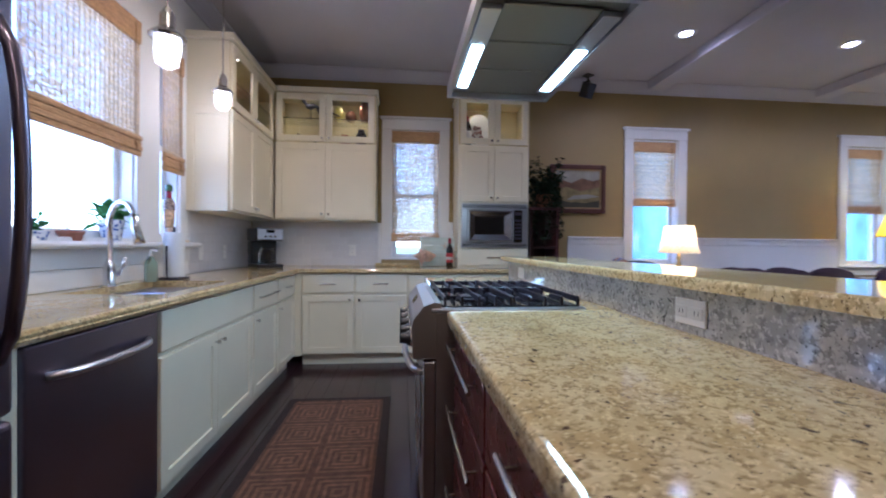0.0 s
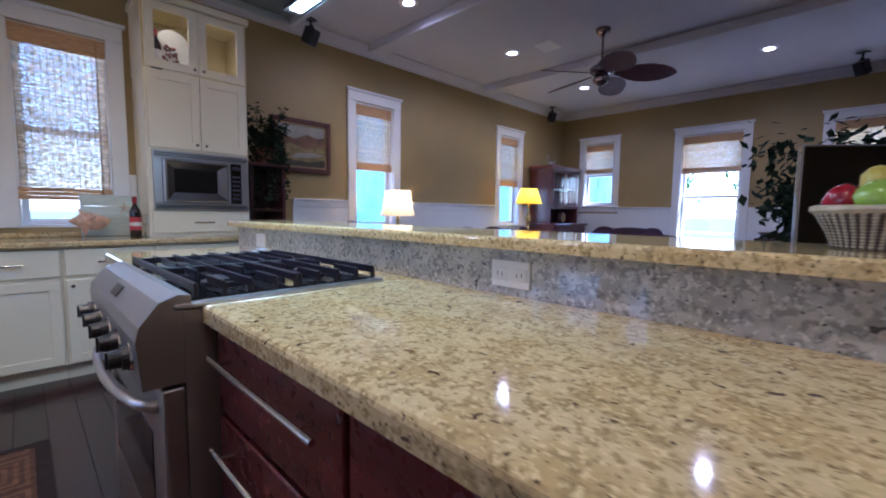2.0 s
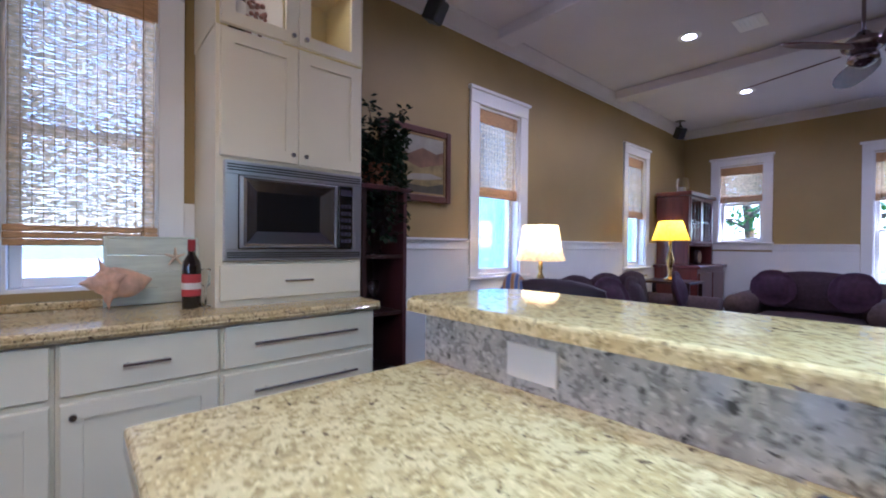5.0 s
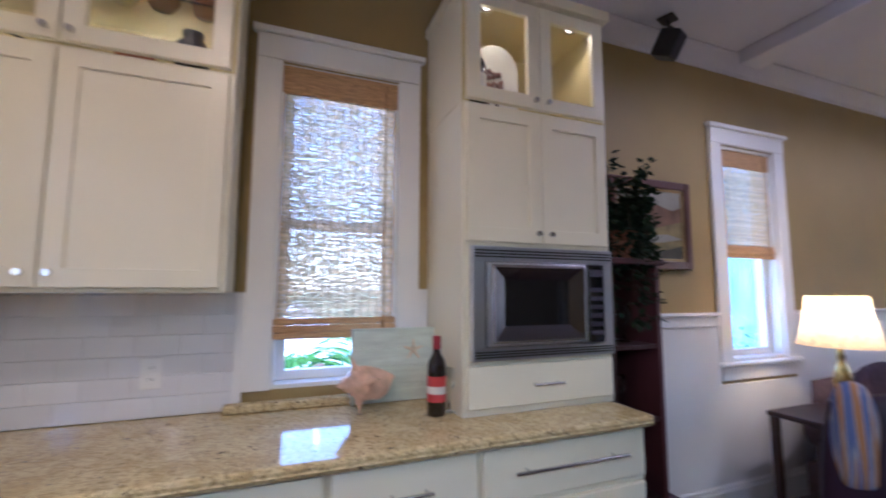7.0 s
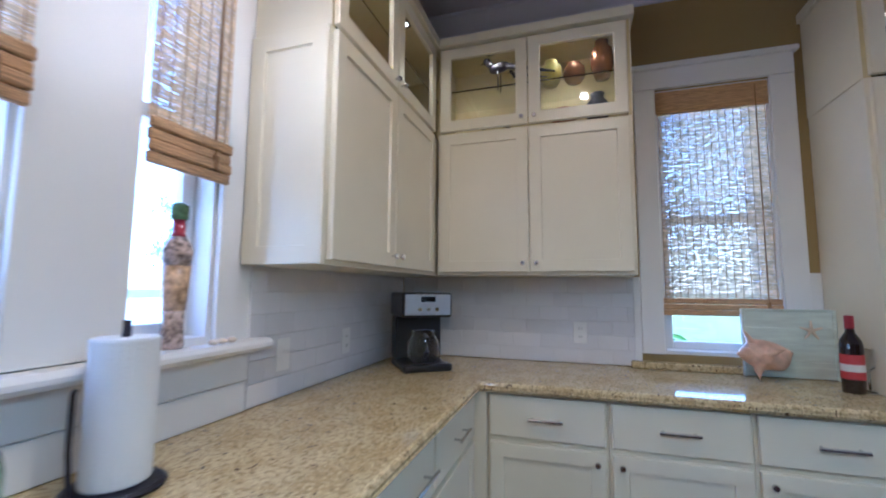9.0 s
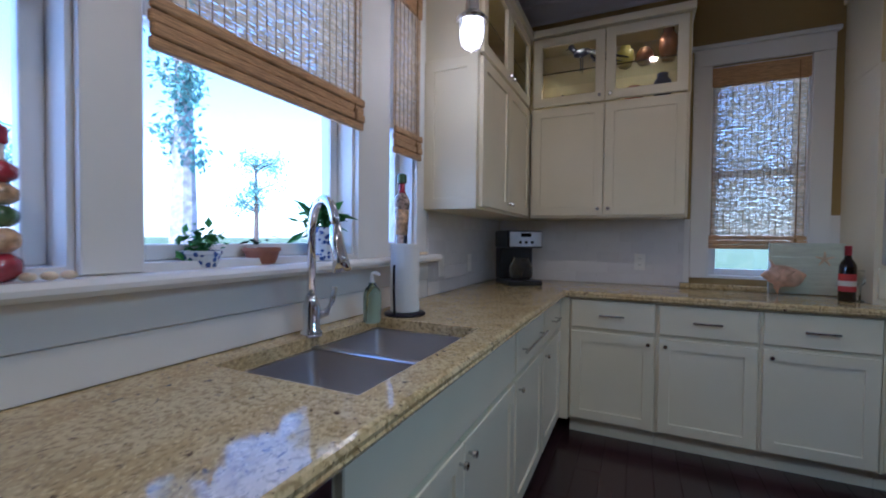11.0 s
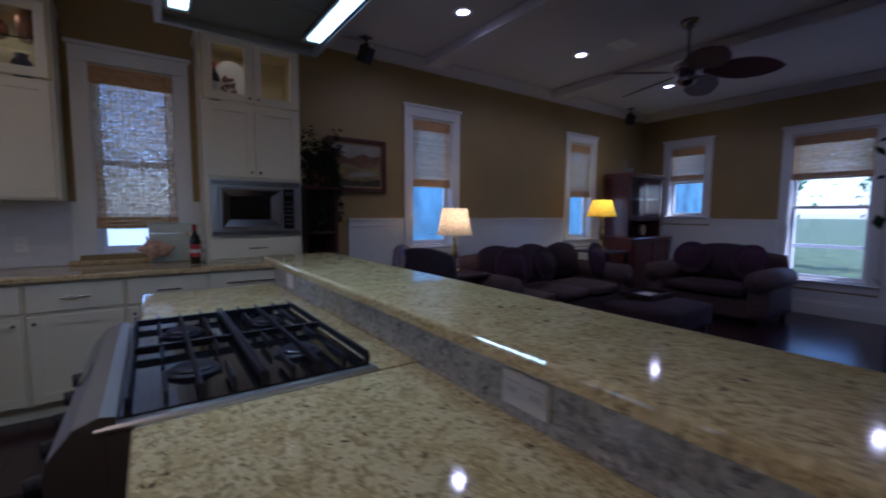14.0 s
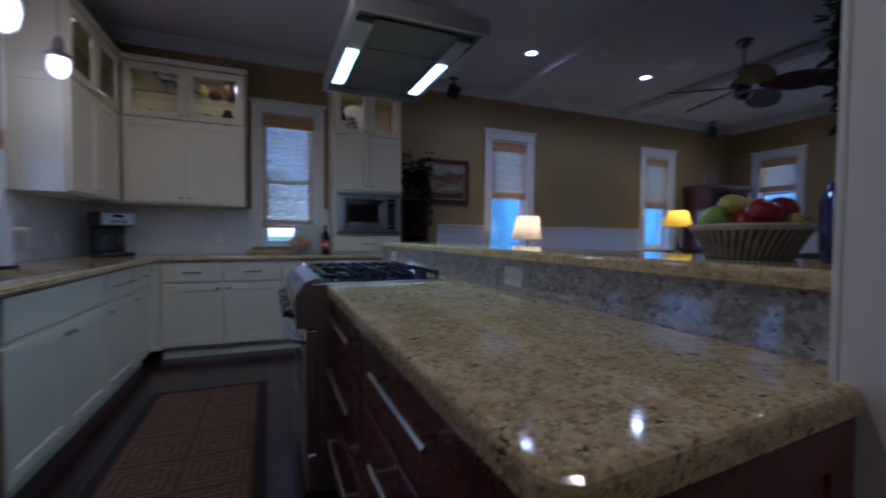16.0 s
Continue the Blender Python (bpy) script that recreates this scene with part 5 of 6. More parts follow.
pillow(None, (4.2, 4.3, 0.72), 0.42, -14, 4, "brown_chenille", "brown throw pillow on the sofa")
pillow(None, (6.55, 3.68, 0.72), 0.46, -16, -70, "plum_fabric", "plum throw pillow on the armchair")
pillow(None, (6.55, 2.98, 0.72), 0.46, -16, -105, "plum_fabric", "plum throw pillow on the armchair")

# leather club chair with its back to the kitchen
lc = thing("club_chair", "dark plum leather club chair with a throw over its back", "armchair", (2.44, 4.02, 0), 118)
lc.scale = (0.8, 0.8, 1.04)
part("base", box(mesh(), -0.39, 0.39, -0.4, 0.4, 0.06, 0.36, 0.03, 2), "plum_leather", lc, local=True)
bk = cushion(mesh(), -0.41, 0.41, 0.22, 0.46, 0.1, 0.98, 0.07)
part("backrest", bk, "plum_leather", lc, smooth=True, local=True)
for s in (-1, 1):
    a0, a1 = sorted((s * 0.27, s * 0.4))
    part("arm", cushion(mesh(), a0, a1, -0.42, 0.36, 0.08, 0.66, 0.06), "plum_leather", lc, smooth=True, local=True)
    for y in (-0.36, 0.36):
        part("foot", rod(mesh(), (s * 0.36, y, 0), (s * 0.36, y, 0.06), 0.025), "espresso_wood", lc, local=True)
part("seat_cushion", cushion(mesh(), -0.29, 0.29, -0.44, 0.22, 0.36, 0.5, 0.05), "plum_leather", lc, smooth=True, local=True)
th = mesh()
cushion(th, 0.16, 0.37, 0.2, 0.475, 0.6, 0.995, 0.05)
tb = solo("throw_blanket", th, "throw_fabric", "patterned throw blanket over the club chair", "blanket", smooth=True)
tb.matrix_basis = pose(2.44, 4.02, 0, 0, 0, 118) @ Matrix.Diagonal((0.8, 0.8, 1.05, 1))

ot = thing("ottoman", "square brown upholstered ottoman", "ottoman", (4.75, 3.2, 0))
part("cushion", cushion(mesh(), 4.25, 5.25, 2.8, 3.6, 0.1, 0.41, 0.05), "brown_chenille", ot, smooth=True)
for sx in (4.35, 5.15):
    for sy in (2.9, 3.5):
        part("foot", rod(mesh(), (sx, sy, 0), (sx, sy, 0.12), 0.03, 0.04), "espresso_wood", ot)
tr = thing("serving_tray", "dark wooden serving tray lying on the ottoman", "tray", (4.8, 3.35, 0.41))
part("bottom", box(mesh(), 4.55, 5.05, 3.17, 3.53, 0.412, 0.424), "espresso_wood", tr)
for a in ((4.55, 4.562, 3.17, 3.53), (5.038, 5.05, 3.17, 3.53), (4.562, 5.038, 3.17, 3.182), (4.562, 5.038, 3.518, 3.53)):
    part("side", box(mesh(), *a, 0.4245, 0.465, 0.002), "espresso_wood", tr)
for k, (x, y) in enumerate(((4.7, 3.3), (4.85, 3.38))):
    solo("magazine", box(mesh(), x - 0.09, x + 0.09, y - 0.06, y + 0.06, 0.425, 0.431, 0.001), "label_white", "pale magazine lying in the tray", "magazine")

# hutch in the corner
hu = thing("china_hutch", "red-brown wooden hutch with glass doors in the corner", "hutch", (6.9, 4.72, 0))
part("lower_body", box(mesh(), 6.28, 7.4, 4.42, 4.96, 0.0, 0.92, 0.006), "hutch_wood", hu)
part("counter", box(mesh(), 6.25, 7.43, 4.38, 4.965, 0.921, 0.96, 0.008), "hutch_wood", hu)
for a in (6.32, 6.86):
    part("door", box(mesh(), a, a + 0.5, 4.402, 4.4195, 0.08, 0.86, 0.004), "hutch_wood", hu)
bm = mesh()
box(bm, 6.35, 6.385, 4.55, 4.96, 0.961, 1.9)
box(bm, 7.3, 7.335, 4.55, 4.96, 0.961, 1.9)
box(bm, 6.385, 7.3, 4.93, 4.96, 0.961, 1.9)
box(bm, 6.385, 7.3, 4.56, 4.93, 1.22, 1.245)
part("upper_body", bm, "hutch_wood", hu)
part("cornice", box(mesh(), 6.31, 7.375, 4.51, 4.965, 1.901, 1.96, 0.012, 2), "hutch_wood", hu)
part("shelf", box(mesh(), 6.386, 7.299, 4.58, 4.929, 1.56, 1.58), "hutch_wood", hu)
for a in (6.39, 6.85):
    d = part("door_frame", box(mesh(), a, a + 0.45, 4.556, 4.5595, 1.25, 1.29), "hutch_wood", hu)
    for p in ((a, a + 0.04, 1.25, 1.895), (a + 0.41, a + 0.45, 1.25, 1.895), (a + 0.0405, a + 0.4095, 1.25, 1.29), (a + 0.0405, a + 0.4095, 1.855, 1.895)):
        part("door_rail", box(mesh(), p[0], p[1], 4.54, 4.5555, p[2], p[3]), "hutch_wood", hu)
    for q in (0.155, 0.285):
        part("glazing_bar", box(mesh(), a + q, a + q + 0.01, 4.54, 4.55, 1.2905, 1.8545), "hutch_wood", hu)
    g = part("pane", box(mesh(), a + 0.04, a + 0.41, 4.551, 4.555, 1.29, 1.855), "cabinet_glass", d)
    g.visible_shadow = False
for k in range(5):
    x = 6.5 + 0.17 * k
    solo("plate", lathe(mesh(), (x, 4.8, 1.246 + (0.335 if k % 2 else 0)), [(0.03, 0), (0.03, 0.004), (0.06, 0.012), (0.062, 0.016), (0.03, 0.008)], 18), "label_white", "white plate inside the glass hutch", "plate", smooth=True, group="plates in the hutch")
ck = thing("mantel_clock", "round mantel clock with a gilt rim on the hutch counter", "clock", (6.85, 4.6, 0.96))
part("case", lathe(mesh(), (0, 0, 0), [(0.1, -0.03), (0.105, 0.0), (0.09, 0.03)], 24), "espresso_wood", ck, local=True)
ck.matrix_basis = pose(6.85, 4.6, 1.066, 90, 0, 0)
part("dial", lathe(mesh(), (0, 0, 0.0305), [(0.075, 0), (0.075, 0.003)], 24), "frame_gilt", ck, local=True)
gj = thing("glass_jar", "clear glass lantern jar on top of the hutch", "jar", (6.7, 4.75, 1.96))
part("jar", lathe(mesh(), (6.7, 4.75, 1.961), [(0.06, 0), (0.075, 0.02), (0.08, 0.15), (0.07, 0.2), (0.075, 0.22)], 20), "clear_glass", gj, smooth=True)
part("candle", rod(mesh(), (6.7, 4.75, 1.97), (6.7, 4.75, 2.06), 0.03), "label_white", gj)

# narrow bookshelf by the tower with trailing ivy
sh = thing("bookshelf", "tall narrow dark wooden bookshelf beside the kitchen cabinets", "bookshelf", (1.57, 4.8, 0))
part("side", box(mesh(), 1.42, 1.445, 4.62, 4.98, 0, 1.52), "espresso_wood", sh)
part("side", box(mesh(), 1.705, 1.73, 4.62, 4.98, 0, 1.52), "shelf_wood", sh)
part("back", box(mesh(), 1.4455, 1.7045, 4.965, 4.98, 0, 1.52), "espresso_wood", sh)
part("top", box(mesh(), 1.40, 1.75, 4.6, 4.982, 1.521, 1.55, 0.004), "shelf_wood", sh)
for z in (0.06, 0.42, 0.78, 1.12):
    part("shelf", box(mesh(), 1.446, 1.704, 4.63, 4.964, z, z + 0.02), "espresso_wood", sh)
sb = thing("storage_box", "dark floral fabric storage box standing on the floor", "box", (1.87, 4.8, 0))
part("body", box(mesh(), 1.77, 1.97, 4.64, 4.94, 0.001, 0.29, 0.006), "floral", sb)
part("lid", box(mesh(), 1.762, 1.978, 4.632, 4.948, 0.2905, 0.33, 0.006), "floral", sb)
for x, z in ((1.52, 1.14), (1.63, 1.14), (1.58, 0.8)):
    solo("wine_goblet", lathe(mesh(), (x, 4.76, z + 0.0005), [(0.035, 0), (0.035, 0.004), (0.006, 0.01), (0.006, 0.08), (0.03, 0.1), (0.038, 0.14), (0.032, 0.18)], 16), "clear_glass", "clear stemmed glass on the dark shelf", "glass", smooth=True, group="glasses on the shelf")


def leaf_quad(bm, p, d, w, l, up):
    """A small folded leaf: two faces along a midrib."""
    d = d.normalized()
    s = d.cross(up)
    if s.length < 1e-4:
        s = Vector((1, 0, 0))
    s.normalize()
    n = s.cross(d)
    a = bm.verts.new(p)
    m1, m2 = bm.verts.new(p + d * l * 0.5 + n * 0.1 * l), bm.verts.new(p + d * l)
    b, c = bm.verts.new(p + d * l * 0.45 + s * w), bm.verts.new(p + d * l * 0.45 - s * w)
    bm.faces.new((a, b, m2, m1))
    bm.faces.new((a, m1, m2, c))


def foliage(bm, centres, count, spread, size, rnd, droop=0.3):
    for c in centres:
        for _ in range(count):
            p = Vector(c) + Vector((rnd.gauss(0, spread), rnd.gauss(0, spread), rnd.gauss(0, spread)))
            d = Vector((rnd.uniform(-1, 1), rnd.uniform(-1, 1), rnd.uniform(-1, 0.6) - droop))
            s = size * rnd.uniform(0.6, 1.3)
            leaf_quad(bm, p, d, s * 0.32, s, Vector((rnd.uniform(-0.4, 0.4), rnd.uniform(-0.4, 0.4), 1)))


def ivy():
    rnd = random.Random(9)
    r = thing("ivy_plant", "dark green trailing ivy in a pot on the bookshelf", "plant", (1.6, 4.76, 1.55))
    part("pot", lathe(mesh(), (1.6, 4.76, 1.551), [(0.07, 0), (0.1, 0.12), (0.11, 0.14), (0.09, 0.14)], 18), "terracotta", r)
    bm, st = mesh(), mesh()
    for k in range(44):
        a = rnd.uniform(0, 2 * math.pi)
        pts, p = [], Vector((1.62, 4.76, 1.66))
        v = Vector((math.cos(a) * 0.034, -abs(math.sin(a)) * 0.04 + 0.01, rnd.uniform(0.03, 0.1)))
        for i in range(9):
            pts.append(p.copy())
            p += v
            v *= 0.86
            v.z -= 0.022 if k % 3 else 0.004
            p.y, p.x = min(p.y, 4.96), max(p.x, 1.42)
            for _ in range(5):
                leaf_quad(bm, p + Vector((rnd.uniform(-.03, .03), rnd.uniform(-.03, .03), rnd.uniform(-.03, .03))), Vector((rnd.uniform(-1, 1), rnd.uniform(-1, 0.4), rnd.uniform(-1, 0.3))), 0.016, 0.045, Vector((0.2, 0.1, 1)))
        tube(st, pts, 0.002, 4)
    part("leaves", bm, "leaf_dark", r)
    tagged(part("stems", st, "stem_brown", r), kind="stuff")


ivy()

# painting
pt = thing("framed_painting", "framed landscape painting of brown hills and golden fields", "painting", (2.08, NY - 0.02, 1.53))
x0, x1, z0, z1 = 1.76, 2.41, 1.525, 2.075
for a in ((x0, x0 + 0.05, z0, z1), (x1 - 0.05, x1, z0, z1), (x0 + 0.05, x1 - 0.05, z0, z0 + 0.05), (x0 + 0.05, x1 - 0.05, z1 - 0.05, z1)):
    part("frame_rail", box(mesh(), a[0], a[1], NY - 0.04, NY - 0.002, a[2], a[3], 0.008, 2), "frame_wood", pt)
for a in ((x0 + 0.05, x0 + 0.066, z0 + 0.05, z1 - 0.05), (x1 - 0.066, x1 - 0.05, z0 + 0.05, z1 - 0.05), (x0 + 0.066, x1 - 0.066, z0 + 0.05, z0 + 0.066), (x0 + 0.066, x1 - 0.066, z1 - 0.066, z1 - 0.05)):
    part("gilt_liner", box(mesh(), a[0], a[1], NY - 0.03, NY - 0.004, a[2], a[3], 0.002), "frame_gilt", pt)
cx0, cx1, cz0, cz1 = x0 + 0.066, x1 - 0.066, z0 + 0.066, z1 - 0.066
part("canvas", box(mesh(), cx0, cx1, NY - 0.02, NY - 0.006, cz0, cz1), "canvas_sky", pt)


def canvas_shape(name, pts, depth, material):
    part(name, prism(mesh(), [(cx0 + (cx1 - cx0) * p, cz0 + (cz1 - cz0) * q) for p, q in pts], 'y', NY - depth, NY - 0.0205), material, pt)


canvas_shape("painted_hillside", [(0, 0.3), (0, 0.66), (0.15, 0.74), (0.35, 0.66), (0.6, 0.8), (0.85, 0.72), (1, 0.78), (1, 0.3)], 0.0212, "canvas_hill")
canvas_shape("painted_field", [(0, 0), (0, 0.5), (0.25, 0.55), (0.55, 0.44), (1, 0.56), (1, 0)], 0.0216, "canvas_field")
canvas_shape("painted_lake", [(0.25, 0.2), (0.4, 0.32), (0.75, 0.36), (1, 0.3), (0.7, 0.24)], 0.0220, "canvas_sky")
canvas_shape("painted_foreground", [(0, 0), (0, 0.24), (0.3, 0.14), (0.7, 0.12), (1, 0.2), (1, 0)], 0.0224, "canvas_dark")

# television on a stand, tall plant behind it
tv = thing("television", "thin flat television on a dark stand, switched off", "television", (3.95, 0.7, 0.62), -52)
part("screen_case", box(mesh(), -0.52, 0.52, -0.02, 0.03, 0.12, 0.98, 0.01, 2), "brushed_nickel", tv, local=True)
part("screen", box(mesh(), -0.505, 0.505, -0.024, -0.0205, 0.135, 0.965), "black_glass", tv, local=True)
part("neck", box(mesh(), -0.05, 0.05, -0.01, 0.02, 0.02, 0.12), "black_plastic", tv, local=True)
part("foot", box(mesh(), -0.25, 0.25, -0.12, 0.12, 0.001, 0.02, 0.005), "black_plastic", tv, local=True)
ts = thing("tv_stand", "low dark wooden television stand", "cabinet", (3.95, 0.7, 0), -52)
part("body", box(mesh(), -0.6, 0.6, -0.22, 0.22, 0.0, 0.59, 0.006), "espresso_wood", ts, local=True)
part("top", box(mesh(), -0.63, 0.63, -0.24, 0.24, 0.591, 0.62, 0.006), "espresso_wood", ts, local=True)
for s in (-0.58, 0.01):
    part("door", box(mesh(), s, s + 0.57, -0.238, -0.221, 0.06, 0.55, 0.004), "espresso_wood", ts, local=True)


def ficus(x, y, h):
    rnd = random.Random(21)
    r = thing("potted_tree", "tall dark-leaved potted indoor tree by the windows", "plant", (x, y, 0))
    part("pot", lathe(mesh(), (x, y, 0), [(0.14, 0), (0.19, 0.3), (0.2, 0.34), (0.17, 0.34)], 20), "terracotta", r)
    tk = mesh()
    tube(tk, [(x, y, 0.3), (x + 0.02, y, 0.8), (x - 0.02, y + 0.02, 1.2), (x, y, h - 0.35)], [0.03, 0.025, 0.018, 0.01], 8)
    cs = []
    for k in range(22):
        z = rnd.uniform(0.75, h - 0.3)
        a, l = rnd.uniform(0, 6.28), rnd.uniform(0.2, 0.5) * (1.1 - 0.4 * (z / h))
        e = Vector((x + l * math.cos(a), y + l * math.sin(a), z + rnd.uniform(0.05, 0.35)))
        tube(tk, [(x, y, z), (Vector((x, y, z)) + e) / 2 + Vector((0, 0, 0.04)), e], [0.01, 0.007, 0.003], 5)
        cs += [e, (e + Vector((x, y, z))) / 2]
    part("trunk", tk, "bark", r)
    bm = mesh()
    foliage(bm, cs, 34, 0.1, 0.1, rnd)
    part("crown", bm, "leaf_dark", r)


ficus(4.75, 1.05, 1.95)

# ---- small things in the kitchen ----
def coffee_maker(x, y, rz):
    r = thing("coffee_maker", "black and steel drip coffee maker with a glass carafe", "coffee maker", (x, y, CTR), rz)
    r.scale = (1.22, 1.15, 1.03)
    part("base", box(mesh(), -0.1, 0.1, -0.14, 0.12, 0.001, 0.035, 0.01, 2), "black_plastic", r, local=True)
    part("tower", box(mesh(), -0.1, 0.1, 0.02, 0.12, 0.0355, 0.25, 0.008, 2), "black_plastic", r, local=True)
    hd_ = part("head", box(mesh(), -0.105, 0.105, -0.12, 0.125, 0.2505, 0.37, 0.012, 2), "black_plastic", r, local=True)
    part("front_plate", box(mesh(), -0.095, 0.095, -0.126, -0.1205, 0.262, 0.36, 0.002), "stainless", hd_, "steel front plate", local=True)
    part("display", box(mesh(), -0.03, 0.03, -0.1285, -0.1262, 0.325, 0.35), "black_glass", hd_, local=True)
    for k in (-1, 0, 1):
        part("button", rod(mesh(), (0.035 * k, -0.1262, 0.29), (0.035 * k, -0.131, 0.29), 0.009), "chrome", hd_, local=True)
    part("carafe", lathe(mesh(), (0, -0.05, 0.036), [(0.05, 0), (0.068, 0.03), (0.066, 0.09), (0.045, 0.135), (0.048, 0.15)], 20), "clear_glass", r, smooth=True, local=True)
    part("carafe_handle", tube(mesh(), [(-0.01, -0.11, 0.17), (-0.01, -0.16, 0.16), (-0.01, -0.165, 0.1), (-0.01, -0.12, 0.07)], 0.008), "black_plastic", r, local=True)


coffee_maker(-1.23, 4.60, 36)

pt_ = thing("paper_towel_holder", "paper towel roll on a black wire stand", "paper towels", (-1.335, 3.18, CTR))
part("base", lathe(mesh(), (-1.335, 3.18, CTR + 0.001), [(0.085, 0), (0.088, 0.006), (0.08, 0.012), (0.02, 0.014)], 24), "black_iron", pt_)
part("roll", lathe(mesh(), (-1.335, 3.18, CTR + 0.016), [(0.058, 0), (0.06, 0.004), (0.06, 0.275), (0.058, 0.28), (0.02, 0.28)], 28), "white_paper", pt_, smooth=False)
part("rod", rod(mesh(), (-1.335, 3.18, CTR + 0.29), (-1.335, 3.18, CTR + 0.33), 0.008), "black_iron", pt_)
part("side_wire", tube(mesh(), [(-1.335, 3.10, CTR + 0.01), (-1.335, 3.092, CTR + 0.1), (-1.335, 3.092, CTR + 0.2), (-1.335, 3.096, CTR + 0.21)], 0.005), "black_iron", pt_)

# faucet
fc = thing("kitchen_faucet", "tall chrome gooseneck faucet with a pull-down sprayer", "faucet", (-1.41, 2.71, CTR))
part("base", lathe(mesh(), (-1.41, 2.71, CTR + 0.001), [(0.036, 0), (0.034, 0.012), (0.026, 0.02), (0.028, 0.09), (0.022, 0.11), (0.018, 0.13)], 20), "chrome", fc, smooth=True)
pts = [(-1.41, 2.71, CTR + 0.12), (-1.41, 2.71, CTR + 0.33)]
for k in range(1, 13):
    a = math.pi * k / 12 * 0.93
    pts.append((-1.41 + 0.09 * (1 - math.cos(a)), 2.71 - 0.05 * (1 - math.cos(a)), CTR + 0.33 + 0.105 * math.sin(a)))
part("spout", tube(mesh(), pts, 0.0135, 10), "chrome", fc, smooth=True)
e = Vector(pts[-1])
part("sprayer", tube(mesh(), [e, e + Vector((0.01, -0.006, -0.05)), e + Vector((0.022, -0.006, -0.09)), e + Vector((0.03, -0.008, -0.13))], [0.016, 0.02, 0.022, 0.027], 12), "chrome", fc, smooth=True)
part("lever", tube(mesh(), [(-1.42, 2.745, CTR + 0.06), (-1.41, 2.78, CTR + 0.065), (-1.4, 2.80, CTR + 0.1), (-1.395, 2.805, CTR + 0.15)], [0.016, 0.014, 0.009, 0.011], 10), "chrome", fc, smooth=True)

sp = thing("soap_bottle", "green glass soap bottle with a pump", "soap bottle", (-1.36, 2.98, CTR))
part("bottle", lathe(mesh(), (-1.36, 2.98, CTR + 0.001), [(0.03, 0), (0.034, 0.01), (0.034, 0.1), (0.028, 0.125), (0.014, 0.14), (0.014, 0.15)], 18), "green_glass", sp, smooth=True)
part("pump", tube(mesh(), [(-1.36, 2.98, CTR + 0.15), (-1.36, 2.98, CTR + 0.185), (-1.345, 2.98, CTR + 0.188), (-1.325, 2.98, CTR + 0.18)], [0.012, 0.006, 0.007, 0.004], 8), "plastic_white", sp)

ST = 1.148


def layered_bottle(x, y, z, bands, cap, label, group=""):
    """A stoppered decorative bottle with layered contents."""
    r = thing("decorative_bottle", label, "bottle", (x, y, z), group=group)
    for k, (prof, material) in enumerate(bands):
        part("glass_section", lathe(mesh(), (x, y, z + 0.001), prof, 20), material, r, smooth=True)
    prof, material = cap
    part("stopper", lathe(mesh(), (x, y, z + 0.001), prof, 14), material, r)


layered_bottle(-1.49, 3.41, ST, [
    ([(0.026, 0), (0.03, 0.006), (0.026, 0.06), (0.028, 0.1)], "layer_mixed"),
    ([(0.028, 0.1005), (0.033, 0.16), (0.036, 0.22)], "layer_tan"),
    ([(0.036, 0.2205), (0.039, 0.26), (0.03, 0.285), (0.018, 0.3)], "layer_mixed"),
    ([(0.02, 0.3005), (0.016, 0.31), (0.016, 0.345)], "layer_red")],
    ([(0.021, 0.3455), (0.023, 0.352), (0.023, 0.385), (0.015, 0.392)], "layer_green"), "tall slim bottle filled with layered spices on the windowsill")
bulge = lambda z0, h, r0: [(r0 * 0.6, z0), (r0 * 0.95, z0 + h * 0.25), (r0, z0 + h * 0.5), (r0 * 0.95, z0 + h * 0.75), (r0 * 0.6, z0 + h * 0.999)]
layered_bottle(-1.475, 2.0, ST, [
    (bulge(0.0, 0.05, 0.037), "layer_red"), (bulge(0.051, 0.044, 0.035), "layer_tan"), (bulge(0.096, 0.038, 0.033), "layer_green"),
    (bulge(0.135, 0.038, 0.033), "layer_tan"), (bulge(0.174, 0.038, 0.032), "layer_red"), ([(0.017, 0.213), (0.014, 0.218), (0.014, 0.24)], "label_white")],
    ([(0.017, 0.2405), (0.019, 0.247), (0.019, 0.27), (0.013, 0.275)], "layer_red"), "stacked bulbous bottle of layered spices on the windowsill")


def pot_plant(x, y, z, pot, h, r0, n, leaf, seed, label, size=0.09, spread=0.05):
    rnd = random.Random(seed)
    r = thing("potted_plant", label, "plant", (x, y, z))
    part("pot", lathe(mesh(), (x, y, z + 0.001), [(r0 * 0.72, 0), (r0 * 0.95, h * 0.75), (r0 * 1.02, h * 0.78), (r0 * 1.02, h), (r0 * 0.9, h), (r0 * 0.88, h * 0.86)], 22), pot, r)
    part("soil", lathe(mesh(), (x, y, z + h * 0.82), [(r0 * 0.87, 0), (r0 * 0.5, 0.006)], 16), "soil", r)
    bm = mesh()
    foliage(bm, [(x, y, z + h + 0.02), (x, y + r0 * 0.5, z + h + 0.03), (x, y - r0 * 0.5, z + h + 0.01)], n, spread * 0.6, size, rnd, droop=-0.35)
    part("leaves", bm, leaf, r)


